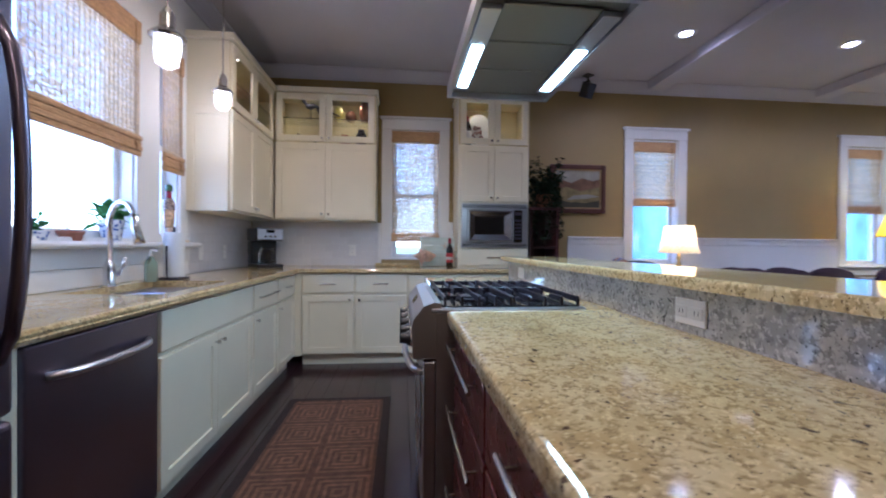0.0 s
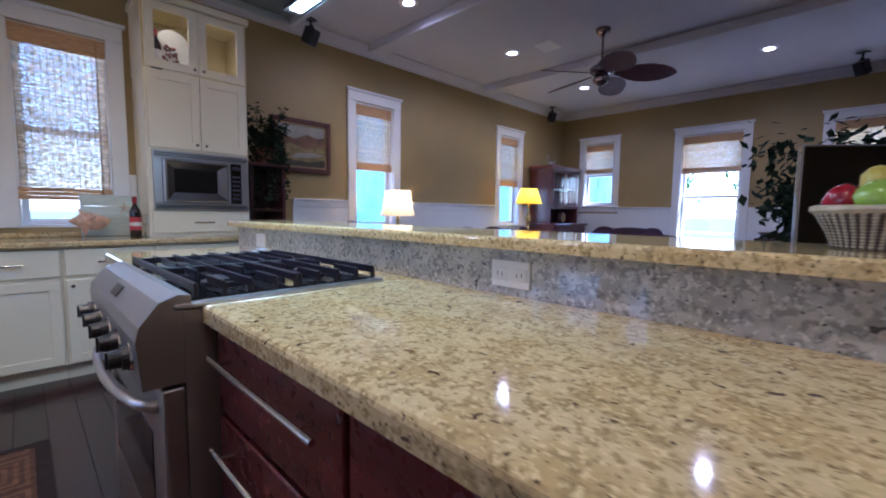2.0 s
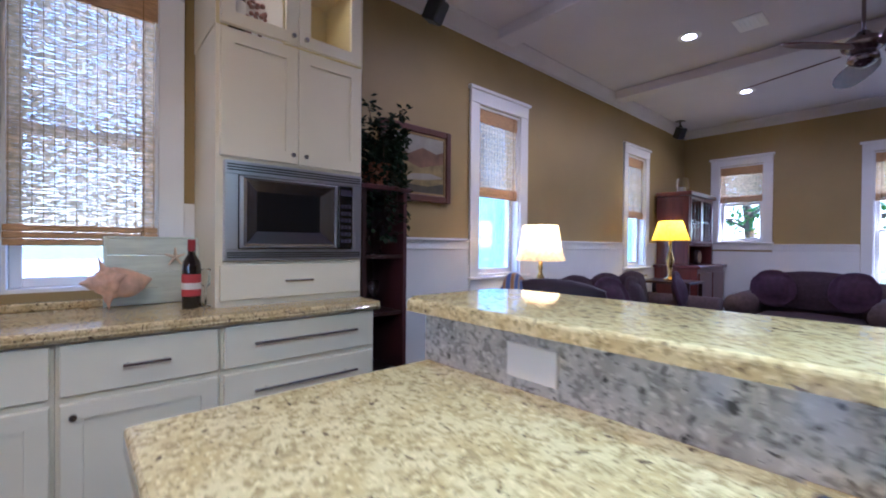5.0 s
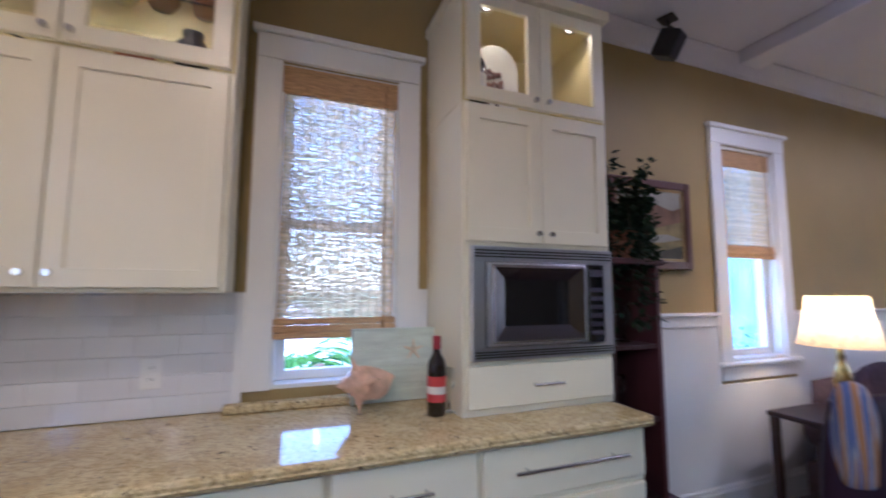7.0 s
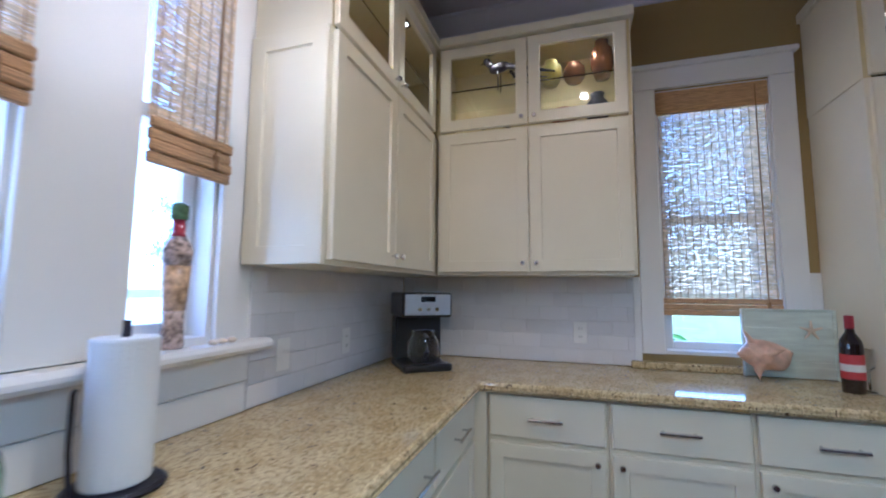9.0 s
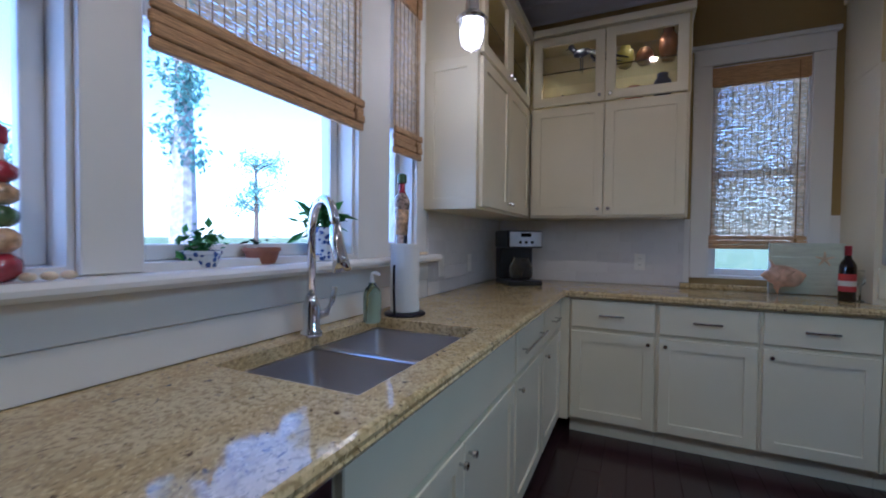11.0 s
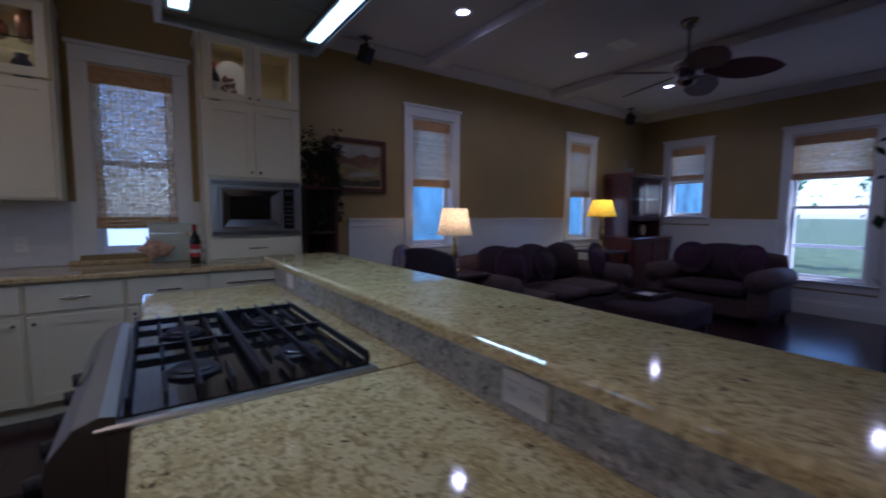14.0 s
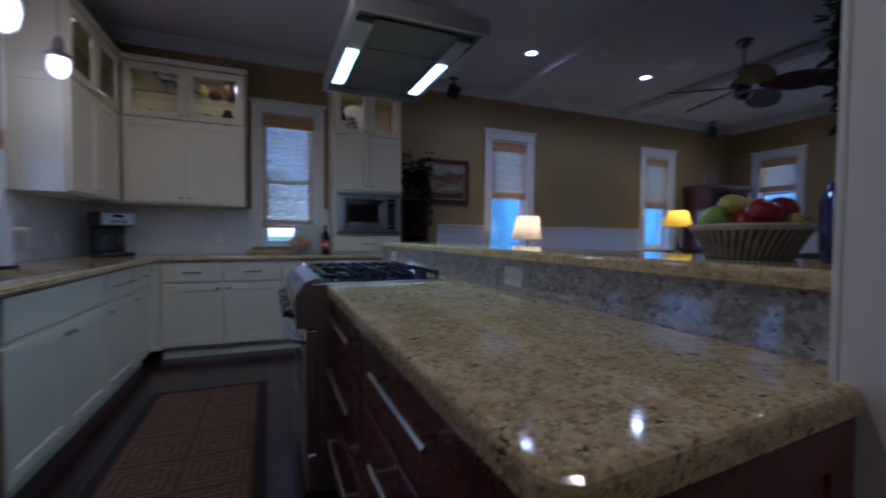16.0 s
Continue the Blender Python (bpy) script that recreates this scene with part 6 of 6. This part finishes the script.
pot_plant(-1.52, 2.89, ST, "delft_pot", 0.12, 0.062, 18, "leaf_green", 3, "green leafy plant in a blue and white pot")
pot_plant(-1.53, 2.62, ST, "terracotta", 0.05, 0.055, 3, "leaf_dark", 5, "small plant in a low terracotta bowl", 0.03, 0.02)
pot_plant(-1.53, 2.42, ST, "delft_pot", 0.045, 0.05, 30, "leaf_green", 6, "low spiky succulent on the windowsill", 0.03, 0.03)
for y in (3.5, 3.53, 3.565, 2.03, 2.06, 2.09):
    solo("sea_shell", ball(mesh(), (-1.44, y, ST + 0.009), 0.013, 1.2, 1, 0.65, 10, 6), "shell_cream", "small pale sea shell on the windowsill", "shell", smooth=True, group="shells on the sill")

# things by the kitchen window
bd = thing("painted_board", "pale green board with a starfish leaning on the wall", "wall board", (0.42, 4.86, CTR), 0)
bm = mesh()
for k in range(4):
    box(bm, 0.30, 0.65, 4.9, 4.915, CTR + 0.003 + 0.076 * k, CTR + 0.0775 + 0.076 * k, 0.002)
part("planks", bm, "board_paint", bd)
fr_ = mesh()
for a in ((0.292, 0.305, CTR + 0.001, CTR + 0.315), (0.645, 0.658, CTR + 0.001, CTR + 0.315), (0.305, 0.645, CTR + 0.3065, CTR + 0.3155)):
    box(fr_, a[0], a[1], 4.893, 4.918, a[2], a[3], 0.002)
part("edge", fr_, "board_paint", bd)
sf = mesh()
for k in range(5):
    a = radians(90 + 72 * k)
    rod(sf, (0.56, 4.892, CTR + 0.22), (0.56 + 0.045 * math.cos(a), 4.892, CTR + 0.22 + 0.045 * math.sin(a)), 0.009, 0.003, 8)
part("starfish", sf, "shell_cream", bd, "pale dried starfish")

def conch(x, y, z, rz):
    """One turned shell: a pointed spire with knobbed whorls, a swollen body and a flared lip."""
    bm, rings, n = mesh(), [], 42
    for k in range(34):
        f = k / 33
        env = 0.075 * (f / 0.42) ** 0.85 if f < 0.42 else 0.075 * (1 - ((f - 0.42) / 0.62) ** 1.6)
        step = 1 + 0.16 * math.sin(2 * math.pi * f * 9) * (1 if f < 0.45 else 0)
        ring = []
        for i in range(n):
            a = 2 * math.pi * i / n
            spike = 1 + 0.95 * max(0.0, math.cos(3.5 * a + 7 * f)) ** 8 * math.exp(-((f - 0.36) / 0.06) ** 2)
            lip = 1 + 0.55 * math.exp(-((a - 4.0) / 0.55) ** 2) * (1 if f > 0.4 else 0) * math.sin(math.pi * min(1, (f - 0.4) / 0.6) if f > 0.4 else 0)
            r = max(0.002, env * step * spike * lip)
            ring.append(bm.verts.new((-0.13 + 0.27 * f, r * math.cos(a), 0.82 * r * math.sin(a))))
        rings.append(ring)
    for lo, hi in zip(rings, rings[1:]):
        for i in range(n):
            bm.faces.new((lo[i], lo[(i + 1) % n], hi[(i + 1) % n], hi[i]))
    bm.faces.new(rings[0][::-1])
    bm.faces.new(rings[-1])
    low = min(v.co.z for v in bm.verts)
    ob = solo("conch_shell", bm, "shell_pink", "large peach-pink conch shell lying on the counter", "shell", smooth=True)
    ob.matrix_basis = pose(x, y, z - low + 0.001, 0, 0, rz)


conch(0.33, 4.78, CTR, 24)


def bottle(x, y, z, label, glass="wine_glass_dark", lab="label_red"):
    r = thing("wine_bottle", label, "bottle", (x, y, z))
    part("glass", lathe(mesh(), (x, y, z + 0.001), [(0.034, 0), (0.037, 0.006), (0.037, 0.185), (0.033, 0.205), (0.016, 0.235), (0.0145, 0.25)], 24), glass, r, smooth=True)
    part("label", lathe(mesh(), (x, y, z), [(0.0373, 0.055), (0.0377, 0.056), (0.0377, 0.15), (0.0373, 0.151)], 24), lab, r)
    part("foil", lathe(mesh(), (x, y, z), [(0.0148, 0.2515), (0.0155, 0.252), (0.0155, 0.3), (0.014, 0.303)], 18), "foil_red", r)
    return r


wb = bottle(0.585, 4.66, CTR, "dark wine bottle with a red label")
part("label_band", lathe(mesh(), (0.585, 4.66, CTR), [(0.0378, 0.085), (0.0381, 0.086), (0.0381, 0.112), (0.0378, 0.113)], 24), "label_white", wb)
solo("wine_goblet", lathe(mesh(), (0.645, 4.68, CTR + 0.001), [(0.03, 0), (0.03, 0.003), (0.004, 0.008), (0.004, 0.085), (0.022, 0.1), (0.03, 0.135), (0.026, 0.17)], 18), "clear_glass", "clear stemmed wine glass beside the bottle", "glass", smooth=True)

# inside the display cabinets
b2 = bottle(0.76, 4.64, UM, "dark bottle in the lit glass cabinet", lab="label_white")
pl = thing("arched_plaque", "arched cream ceramic plaque with grapes in the lit cabinet", "plaque", (0.885, 4.71, UM + 0.002))
arc = [(0.775, UM + 0.003), (0.995, UM + 0.003)] + [(0.885 + 0.11 * math.cos(math.pi * k / 14), UM + 0.24 + 0.11 * math.sin(math.pi * k / 14)) for k in range(15)]
part("slab", prism(mesh(), arc, 'y', 4.7, 4.72), "label_white", pl)
grapes = mesh()
rnd = random.Random(4)
for k in range(34):
    f = rnd.random()
    ball(grapes, (0.87 + rnd.uniform(-0.07, 0.06) * (1 - 0.4 * f), 4.697, UM + 0.05 + 0.17 * f), rnd.uniform(0.009, 0.014), u=8, v=6)
tagged(part("grape_relief", grapes, "grape_glaze", pl, "raised brown and plum grapes", smooth=True), kind="stuff")
SH = (UM + UT) / 2 + 0.0045


def bird(x, y, z, s, label):
    bm = mesh()
    ball(bm, (0, 0, 0.1), 0.022, 2.2, 0.8, 1.0)
    ball(bm, (0.06, 0, 0.145), 0.016)
    rod(bm, (0.03, 0, 0.11), (0.06, 0, 0.14), 0.014, 0.011, 8)
    rod(bm, (-0.03, 0, 0.1), (-0.24, 0, 0.008), 0.013, 0.004, 8)
    rod(bm, (0.07, 0, 0.145), (0.095, 0, 0.14), 0.005, 0.001, 6)
    for q in (-0.01, 0.012):
        rod(bm, (0.0, q, 0.08), (0.0, q, 0.0), 0.003, seg=6)
    bm.transform(Matrix.Diagonal((s, s, s, 1)))
    ob = solo("bird_figurine", bm, "black_iron", label, "figurine", smooth=True, group="bird figurines")
    ob.matrix_basis = pose(x, y, z, 0, 0, 160)


bird(-0.84, 4.775, SH, 1.35, "dark metal bird figurine with a long tail")
bird(-0.735, 4.76, SH, 0.7, "small dark metal bird figurine on the glass shelf")
bird(-0.93, 4.77, UM + 0.001, 0.7, "dark metal bird figurine on the cabinet floor")
for x, m_, h in ((-0.3, "copper_glaze", 0.2), (-0.44, "copper_glaze", 0.1), (-0.56, "pear_yellow", 0.13)):
    solo("display_vase", lathe(mesh(), (x, 4.79, SH), [(0.035, 0), (0.058, h * 0.35), (0.054, h * 0.75), (0.03, h * 0.9), (0.036, h)], 18), m_, "small ceramic vase on the lit glass shelf", "vase", smooth=True, group="vases in the cabinet")
for x, m_, h in ((-0.33, "black_iron", 0.16), (-0.5, "terracotta", 0.1)):
    solo("display_vase", lathe(mesh(), (x, 4.77, UM + 0.001), [(0.04, 0), (0.06, h * 0.35), (0.05, h * 0.7), (0.03, h * 0.85), (0.036, h)], 18), m_, "ceramic vase in the lit cabinet", "vase", smooth=True, group="vases in the cabinet")
for y, h in ((3.85, 0.14), (4.35, 0.16), (4.5, 0.1)):
    solo("display_bowl", lathe(mesh(), (-1.36, y, UM + 0.001), [(0.04, 0), (0.09, h * 0.6), (0.1, h), (0.09, h)], 20), "green_glass" if y < 4 else "terracotta", "bowl in the lit glass cabinet", "bowl", smooth=True, group="bowls in the cabinet")

# fruit basket on the bar
BT = 1.068
BC = (1.08, 0.76)
fb = thing("fruit_basket", "round basket woven in pale and dark stripes on the bar", "basket", (BC[0], BC[1], BT))
rings, n = 12, 88
for tone in (0, 1):
    bm = mesh()
    for k in range(rings):
        f = k / (rings - 1)
        rr, z = 0.082 + 0.03 * f ** 1.3, BT + 0.006 + 0.062 * f
        for i in range(n):
            if i % 2 != tone:
                continue
            a0, a1 = 2 * math.pi * (i + 0.16 * k) / n, 2 * math.pi * (i + 1 + 0.16 * k) / n
            tube(bm, [(BC[0] + (rr + 0.002 * (j % 2)) * math.cos(a0 + (a1 - a0) * j / 2), BC[1] + (rr + 0.002 * (j % 2)) * math.sin(a0 + (a1 - a0) * j / 2), z) for j in range(3)], 0.0048, 5)
    tagged(part("weave", bm, "basket_dark" if tone else "basket_light", fb), kind="stuff")
part("bottom", lathe(mesh(), (BC[0], BC[1], BT + 0.001), [(0.077, 0), (0.079, 0.006)], 28), "basket_light", fb)
rm = mesh()
tube(rm, [(BC[0] + 0.115 * math.cos(2 * math.pi * i / 40), BC[1] + 0.115 * math.sin(2 * math.pi * i / 40), BT + 0.072) for i in range(41)], 0.008, 6)
part("rim", rm, "basket_light", fb)


def fruit(kind, x, y, z, r0, material, label, tilt=0):
    root = thing(kind, label, kind, (x, y, z - r0 * 0.9), 0)
    bm = mesh()
    prof = [(0.02, -0.86), (0.5, -0.88), (0.82, -0.6), (1.0, 0.0), (0.95, 0.4), (0.72, 0.78), (0.4, 0.9), (0.15, 0.82), (0.02, 0.72)] if kind == "apple" else [(0.02, -0.95), (0.6, -0.85), (0.95, -0.45), (1.0, -0.1), (0.8, 0.4), (0.5, 0.85), (0.42, 1.2), (0.25, 1.4), (0.02, 1.42)]
    lathe(bm, (0, 0, 0), [(p * r0, q * r0) for p, q in prof], 20)
    st = mesh()
    rod(st, (0, 0, r0 * (0.72 if kind == "apple" else 1.4)), (0.004, 0, r0 * (1.08 if kind == "apple" else 1.7)), 0.0018, seg=6)
    for b_ in (bm, st):
        b_.transform(Matrix.Translation((0, 0, r0 * 0.9)) @ Matrix.Rotation(radians(tilt), 4, 'X'))
    part("flesh", bm, material, root, smooth=True, local=True)
    part("stem", st, "stem_brown", root, local=True)


bx, by = BC
for dx, dy, dz, r0, m_, lab, tl in (
        (-0.075, 0.028, 0.088, 0.034, "apple_green", "green apple in the fruit basket", 70), (-0.052, -0.022, 0.076, 0.03, "apple_red", "small red apple in the fruit basket", 20),
        (-0.028, -0.045, 0.096, 0.039, "apple_red", "large dark red apple in the fruit basket", 30), (0.042, -0.04, 0.104, 0.038, "apple_red", "dark red apple on top of the fruit", -25),
        (0.06, 0.03, 0.09, 0.036, "apple_red", "red apple in the fruit basket", 10), (0.0, 0.07, 0.085, 0.035, "apple_red", "red apple in the fruit basket", 40),
        (0.02, -0.082, 0.077, 0.025, "pear_yellow", "yellow-green apple in the fruit basket", 60), (0.062, -0.062, 0.078, 0.027, "apple_blush", "red and yellow apple in the fruit basket", -40),
        (0.092, -0.012, 0.084, 0.028, "pear_yellow", "yellow apple in the fruit basket", 15)):
    fruit("apple", bx + dx, by + dy, BT + dz, r0, m_, lab, tl)
fruit("pear", bx - 0.022, by + 0.022, BT + 0.118, 0.034, "pear_yellow", "yellow-green pear lying on top of the fruit", 82)


def vase_plant(x, y):
    rnd = random.Random(31)
    r = thing("flower_vase", "round cobalt blue vase with a tall leafy arrangement", "vase", (x, y, BT))
    part("vase", lathe(mesh(), (x, y, BT + 0.001), [(0.044, 0), (0.049, 0.012), (0.051, 0.06), (0.05, 0.115), (0.042, 0.142), (0.026, 0.158), (0.02, 0.17), (0.019, 0.215), (0.026, 0.226)], 24), "blue_glaze", r, smooth=True)
    bm, st, cs = mesh(), mesh(), []
    for k in range(14):
        a, l, h = rnd.uniform(0, 6.28), rnd.uniform(0.02, 0.1), rnd.uniform(0.25, 0.6)
        e = Vector((x + l * math.cos(a), y + l * math.sin(a) * 0.4, BT + 0.17 + h))
        p = Vector((x, y, BT + 0.2))
        tube(st, [p, (p + e) / 2, e], [0.003, 0.0025, 0.0015], 5)
        cs += [p + (e - p) * f for f in (0.35, 0.5, 0.65, 0.8, 0.95)]
    foliage(bm, cs, 8, 0.018, 0.036, rnd, droop=0.1)
    part("leaves", bm, "leaf_dark", r)
    tagged(part("stems", st, "stem_brown", r), kind="stuff")


vase_plant(1.0, 0.533)

# rug on the kitchen floor
RG = (-0.70, 0.02, 1.5, 3.52)
rug = thing("kitchen_rug", "brown runner rug with nested squares and a dark border", "rug", (RG[0] + 0.05, RG[2] + 0.05, 0))
part("field", box(mesh(), RG[0] + 0.05, RG[1] - 0.05, RG[2] + 0.05, RG[3] - 0.05, 0.001, 0.011), "rug_weave", rug)
bm = mesh()
for a in ((RG[0], RG[0] + 0.0495, RG[2], RG[3]), (RG[1] - 0.0495, RG[1], RG[2], RG[3]), (RG[0] + 0.0495, RG[1] - 0.0495, RG[2], RG[2] + 0.0495), (RG[0] + 0.0495, RG[1] - 0.0495, RG[3] - 0.0495, RG[3])):
    box(bm, *a, 0.001, 0.012)
part("border", bm, "rug_border", rug)

# plates on the splashback
def wall_plate(wall, u, z, label, slots=True):
    r = thing("wall_outlet", label, "electrical outlet", tuple(on_wall(wall) @ Vector((u, 0.0115, z))))
    part("plate", wbox(mesh(), wall, u - 0.036, u + 0.036, 0.0115, 0.016, z - 0.058, z + 0.058, 0.002), "plastic_white", r)
    for s in (-0.022, 0.022):
        rec = part("receptacle", wbox(mesh(), wall, u - 0.015, u + 0.015, 0.0162, 0.018, z + s - 0.014, z + s + 0.014, 0.001), "plastic_white", r)
        if slots:
            for q in (-0.006, 0.006):
                part("slot", wbox(mesh(), wall, u + q - 0.001, u + q + 0.001, 0.0181, 0.0185, z + s - 0.005, z + s + 0.005), "black_plastic", rec)


wall_plate('N', -0.44, 1.08, "white electrical outlet on the tiled wall")
wall_plate('W', 3.86, 1.07, "white switch plate on the tiled wall", slots=False)
wall_plate('W', 4.3, 1.07, "white electrical outlet behind the coffee maker")

# ---- outside ----
solo("ground", box(mesh(), -400, 400, -400, 400, -0.9, -0.6), "grass", "mown lawn reaching the horizon", kind="structure")
solo("porch_deck", box(mesh(), EX + TH + 0.01, EX + 3.2, -3, 6, -0.25, -0.13), "decking", "grey board porch floor outside", kind="structure")
pr = thing("porch_railing", "white porch railing with posts", "railing", (EX + 3.0, 2, -0.13))
for y in (0.2, 3.6):
    part("post", box(mesh(), EX + 2.9, EX + 3.08, y, y + 0.18, -0.13, 2.9, 0.004), "trim_white", pr)
part("top_rail", box(mesh(), EX + 2.95, EX + 3.02, -2.5, 5.8, 0.72, 0.78), "trim_white", pr)
part("bottom_rail", box(mesh(), EX + 2.95, EX + 3.02, -2.5, 5.8, -0.03, 0.02), "trim_white", pr)
rc = thing("porch_chair", "red wooden porch chair outside the window", "chair", (EX + 1.9, 3.75, -0.13))
part("seat", box(mesh(), EX + 1.6, EX + 2.15, 3.5, 4.0, 0.22, 0.26, 0.004), "chair_red", rc)
for k in range(5):
    part("back_slat", box(mesh(), EX + 2.15, EX + 2.18, 3.5 + 0.105 * k, 3.585 + 0.105 * k, 0.25, 0.85 + 0.05 * (2 - abs(k - 2)), 0.004), "chair_red", rc)
for x in (EX + 1.65, EX + 2.1):
    for y in (3.52, 3.95):
        part("leg", box(mesh(), x, x + 0.05, y, y + 0.04, -0.129, 0.219), "chair_red", rc)


def tree(x, y, h, seed, crown=1.6, label="leafy green tree standing in the garden", leaf="leaf_green", bark="bark", size=0.22):
    rnd = random.Random(seed)
    r = thing("garden_tree", label, "tree", (x, y, -0.6))
    tk = mesh()
    tube(tk, [(x, y, -0.6), (x + 0.1, y, h * 0.3), (x - 0.05, y + 0.1, h * 0.6), (x, y, h * 0.85)], [0.2, 0.15, 0.1, 0.04], 9)
    cs = []
    for k in range(16):
        z = h * rnd.uniform(0.35, 0.8)
        a, l = rnd.uniform(0, 6.28), crown * rnd.uniform(0.4, 1.0)
        e = Vector((x + l * math.cos(a), y + l * math.sin(a), z + rnd.uniform(0.1, 0.8)))
        tube(tk, [(x, y, z), (Vector((x, y, z)) + e) / 2 + Vector((0, 0, 0.1)), e], [0.06, 0.035, 0.012], 6)
        cs += [e, (e * 2 + Vector((x, y, z))) / 3]
    part("trunk", tk, bark, r)
    bm = mesh()
    foliage(bm, cs, 46, 0.36 * min(1, crown), size, rnd)
    part("crown", bm, leaf, r)


def palm(x, y, h, seed, leaf="leaf_green"):
    rnd = random.Random(seed)
    r = thing("palm_tree", "palm tree with arching fronds in the garden", "tree", (x, y, -0.6))
    part("trunk", tube(mesh(), [(x, y, -0.6), (x + 0.05, y, h * 0.4), (x, y, h)], [0.16, 0.12, 0.1], 9), "bark", r)
    bm = mesh()
    for k in range(20):
        a, up = rnd.uniform(0, 6.28), rnd.uniform(-0.1, 0.9)
        p, v = Vector((x, y, h)), Vector((math.cos(a), math.sin(a), up)) * 0.14
        for i in range(11):
            p = p + v
            v.z -= 0.028
            side = Vector((-math.sin(a), math.cos(a), -0.35))
            for s in (-1, 1):
                leaf_quad(bm, p, Vector((side.x * s, side.y * s, side.z)) + v * 2, 0.02, 0.42 * (1 - i / 14), Vector((0, 0, 1)))
    part("fronds", bm, leaf, r)


# two added sheets that reflect sun and wash out the kitchen windows
solo("sandy_drive", box(mesh(), -70, WX - TH - 0.3, -40, 60, -0.6, -0.56), "pale_ground", "pale ground added to whiten the view beside the house", kind="structure")
solo("sandy_path", box(mesh(), WX - TH - 0.29, 2.6, NY + 1.2, 60, -0.6, -0.56), "pale_ground", "pale ground added to whiten the view behind the house", kind="structure")
# flat stand-in for distant trees; its haze is only colour
solo("backdrop", box(mesh(), 2.9, 34, 12.0, 12.3, -0.6, 5.2), "hazed_woods", "flat backdrop of far woods with blue haze painted in", kind="structure")
# western trees, the near palm and the hedge get leaves with painted-in haze
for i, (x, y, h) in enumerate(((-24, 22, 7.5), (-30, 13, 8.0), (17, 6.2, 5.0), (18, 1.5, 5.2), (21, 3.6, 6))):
    tree(x, y, h, 40 + i, leaf="leaf_hazed" if x < 0 else "leaf_green")
tree(-5.8, 5.1, 5.2, 52, crown=0.28, size=0.09, label="slender pale tree hung with leaves beside the house", leaf="leaf_hazed", bark="pale_bark")
palm(-8.5, 3.6, 2.5, 61, "leaf_hazed")
palm(0.5, 9.2, 0.35, 62)
hd2 = mesh()
foliage(hd2, [(x + 0.35 * math.sin(9 * x), 8.6 + 0.4 * math.cos(5 * x), 0.0 + 0.35 * math.sin(3 * x)) for x in np.arange(3.2, 12, 0.35)], 60, 0.3, 0.16, random.Random(8))
solo("garden_hedge", hd2, "leaf_hazed", "uneven green shrubs outside the living room", "hedge", kind="stuff")

# ---- tiles and planks ----
def tiles(name, wall, u0, u1, z0, z1, d0):
    """Glossy white subway tiles in running bond, each one a piece."""
    root = solo(name, wbox(mesh(), wall, u0, u1, 0.0005, d0, z0, z1), "grout", "white subway tile splashback", kind="structure")
    shared = {}
    tw_, th_, g = 0.152, 0.076, 0.0014
    row, z = 0, z0 + 0.002
    while z < z1 - 0.01:
        zt = min(z + th_, z1)
        u = u0 - (tw_ / 2 if row % 2 else 0)
        while u < u1 - 0.003:
            a, b = max(u, u0) + g / 2, min(u + tw_, u1) - g / 2
            if b - a > 0.012:
                key = (round(b - a, 3), round(zt - z, 3))
                if key not in shared:
                    bm = mesh()
                    wbox(bm, wall, -key[0] / 2, key[0] / 2, 0, 0.005, 0.001, key[1] - 0.001, 0.0012)
                    bm.transform(Matrix.Translation(-(on_wall(wall) @ Vector((0, 0, 0)))))
                    shared[key] = finish("tile", bm, "tile_white")
                t = new("tile", shared[key])
                t.parent = root
                t.location = on_wall(wall) @ Vector(((a + b) / 2, d0 + 0.0002, z))
            u += tw_
        z, row = z + th_, row + 1


tiles("splashback_north", 'N', -1.49, -0.165, CTR + 0.001, 1.384, 0.006)
tiles("splashback_west", 'W', 3.69, 4.985, CTR + 0.001, 1.384, 0.006)
bm = mesh()
wbox(bm, 'N', -0.1648, -0.1315, 0.0005, 0.01, CTR + 0.001, 1.384)
wbox(bm, 'N', 0.6125, 0.6585, 0.0005, 0.012, CTR + 0.001, 1.40)
solo("trim_splashback", bm, "trim_white", "white edge strip beside the splashback", kind="structure")

FLOOR = bpy.data.objects["floor"]
shared = {}
rnd = random.Random(77)
PW = 0.127
rest = mesh()


def plank(x0, y0, y1, own):
    if own:
        key = round(y1 - y0, 2)
        if key not in shared:
            shared[key] = finish("plank", box(mesh(), 0, PW - 0.0016, 0, key - 0.002, -0.0055, 0.0, 0.0008), "floor_wood")
        p = new("plank", shared[key])
        p.parent = FLOOR
        p.location = (x0, y0, 0)
    else:
        box(rest, x0, x0 + PW - 0.0016, y0, y1 - 0.002, -0.0055, 0.0)


x = WX
while x < EX:
    y = SY - rnd.choice((0, 0.3, 0.6, 0.9))
    while y < NY:
        l = rnd.choice((0.9, 1.2, 1.5, 1.8))
        y1 = min(y + l, NY)
        ys = max(y, SY)
        if y1 > ys + 0.05:
            plank(x, ys, y1, own=(x < 1.0 and y1 > 0.3) or (1.2 < x < 2.6 and y1 > 3.0))
        y += l
    x += PW
tagged(new("plank_field", finish("plank_field", rest, "floor_wood")), "dark brown plank floor of the living room", kind="stuff").parent = FLOOR
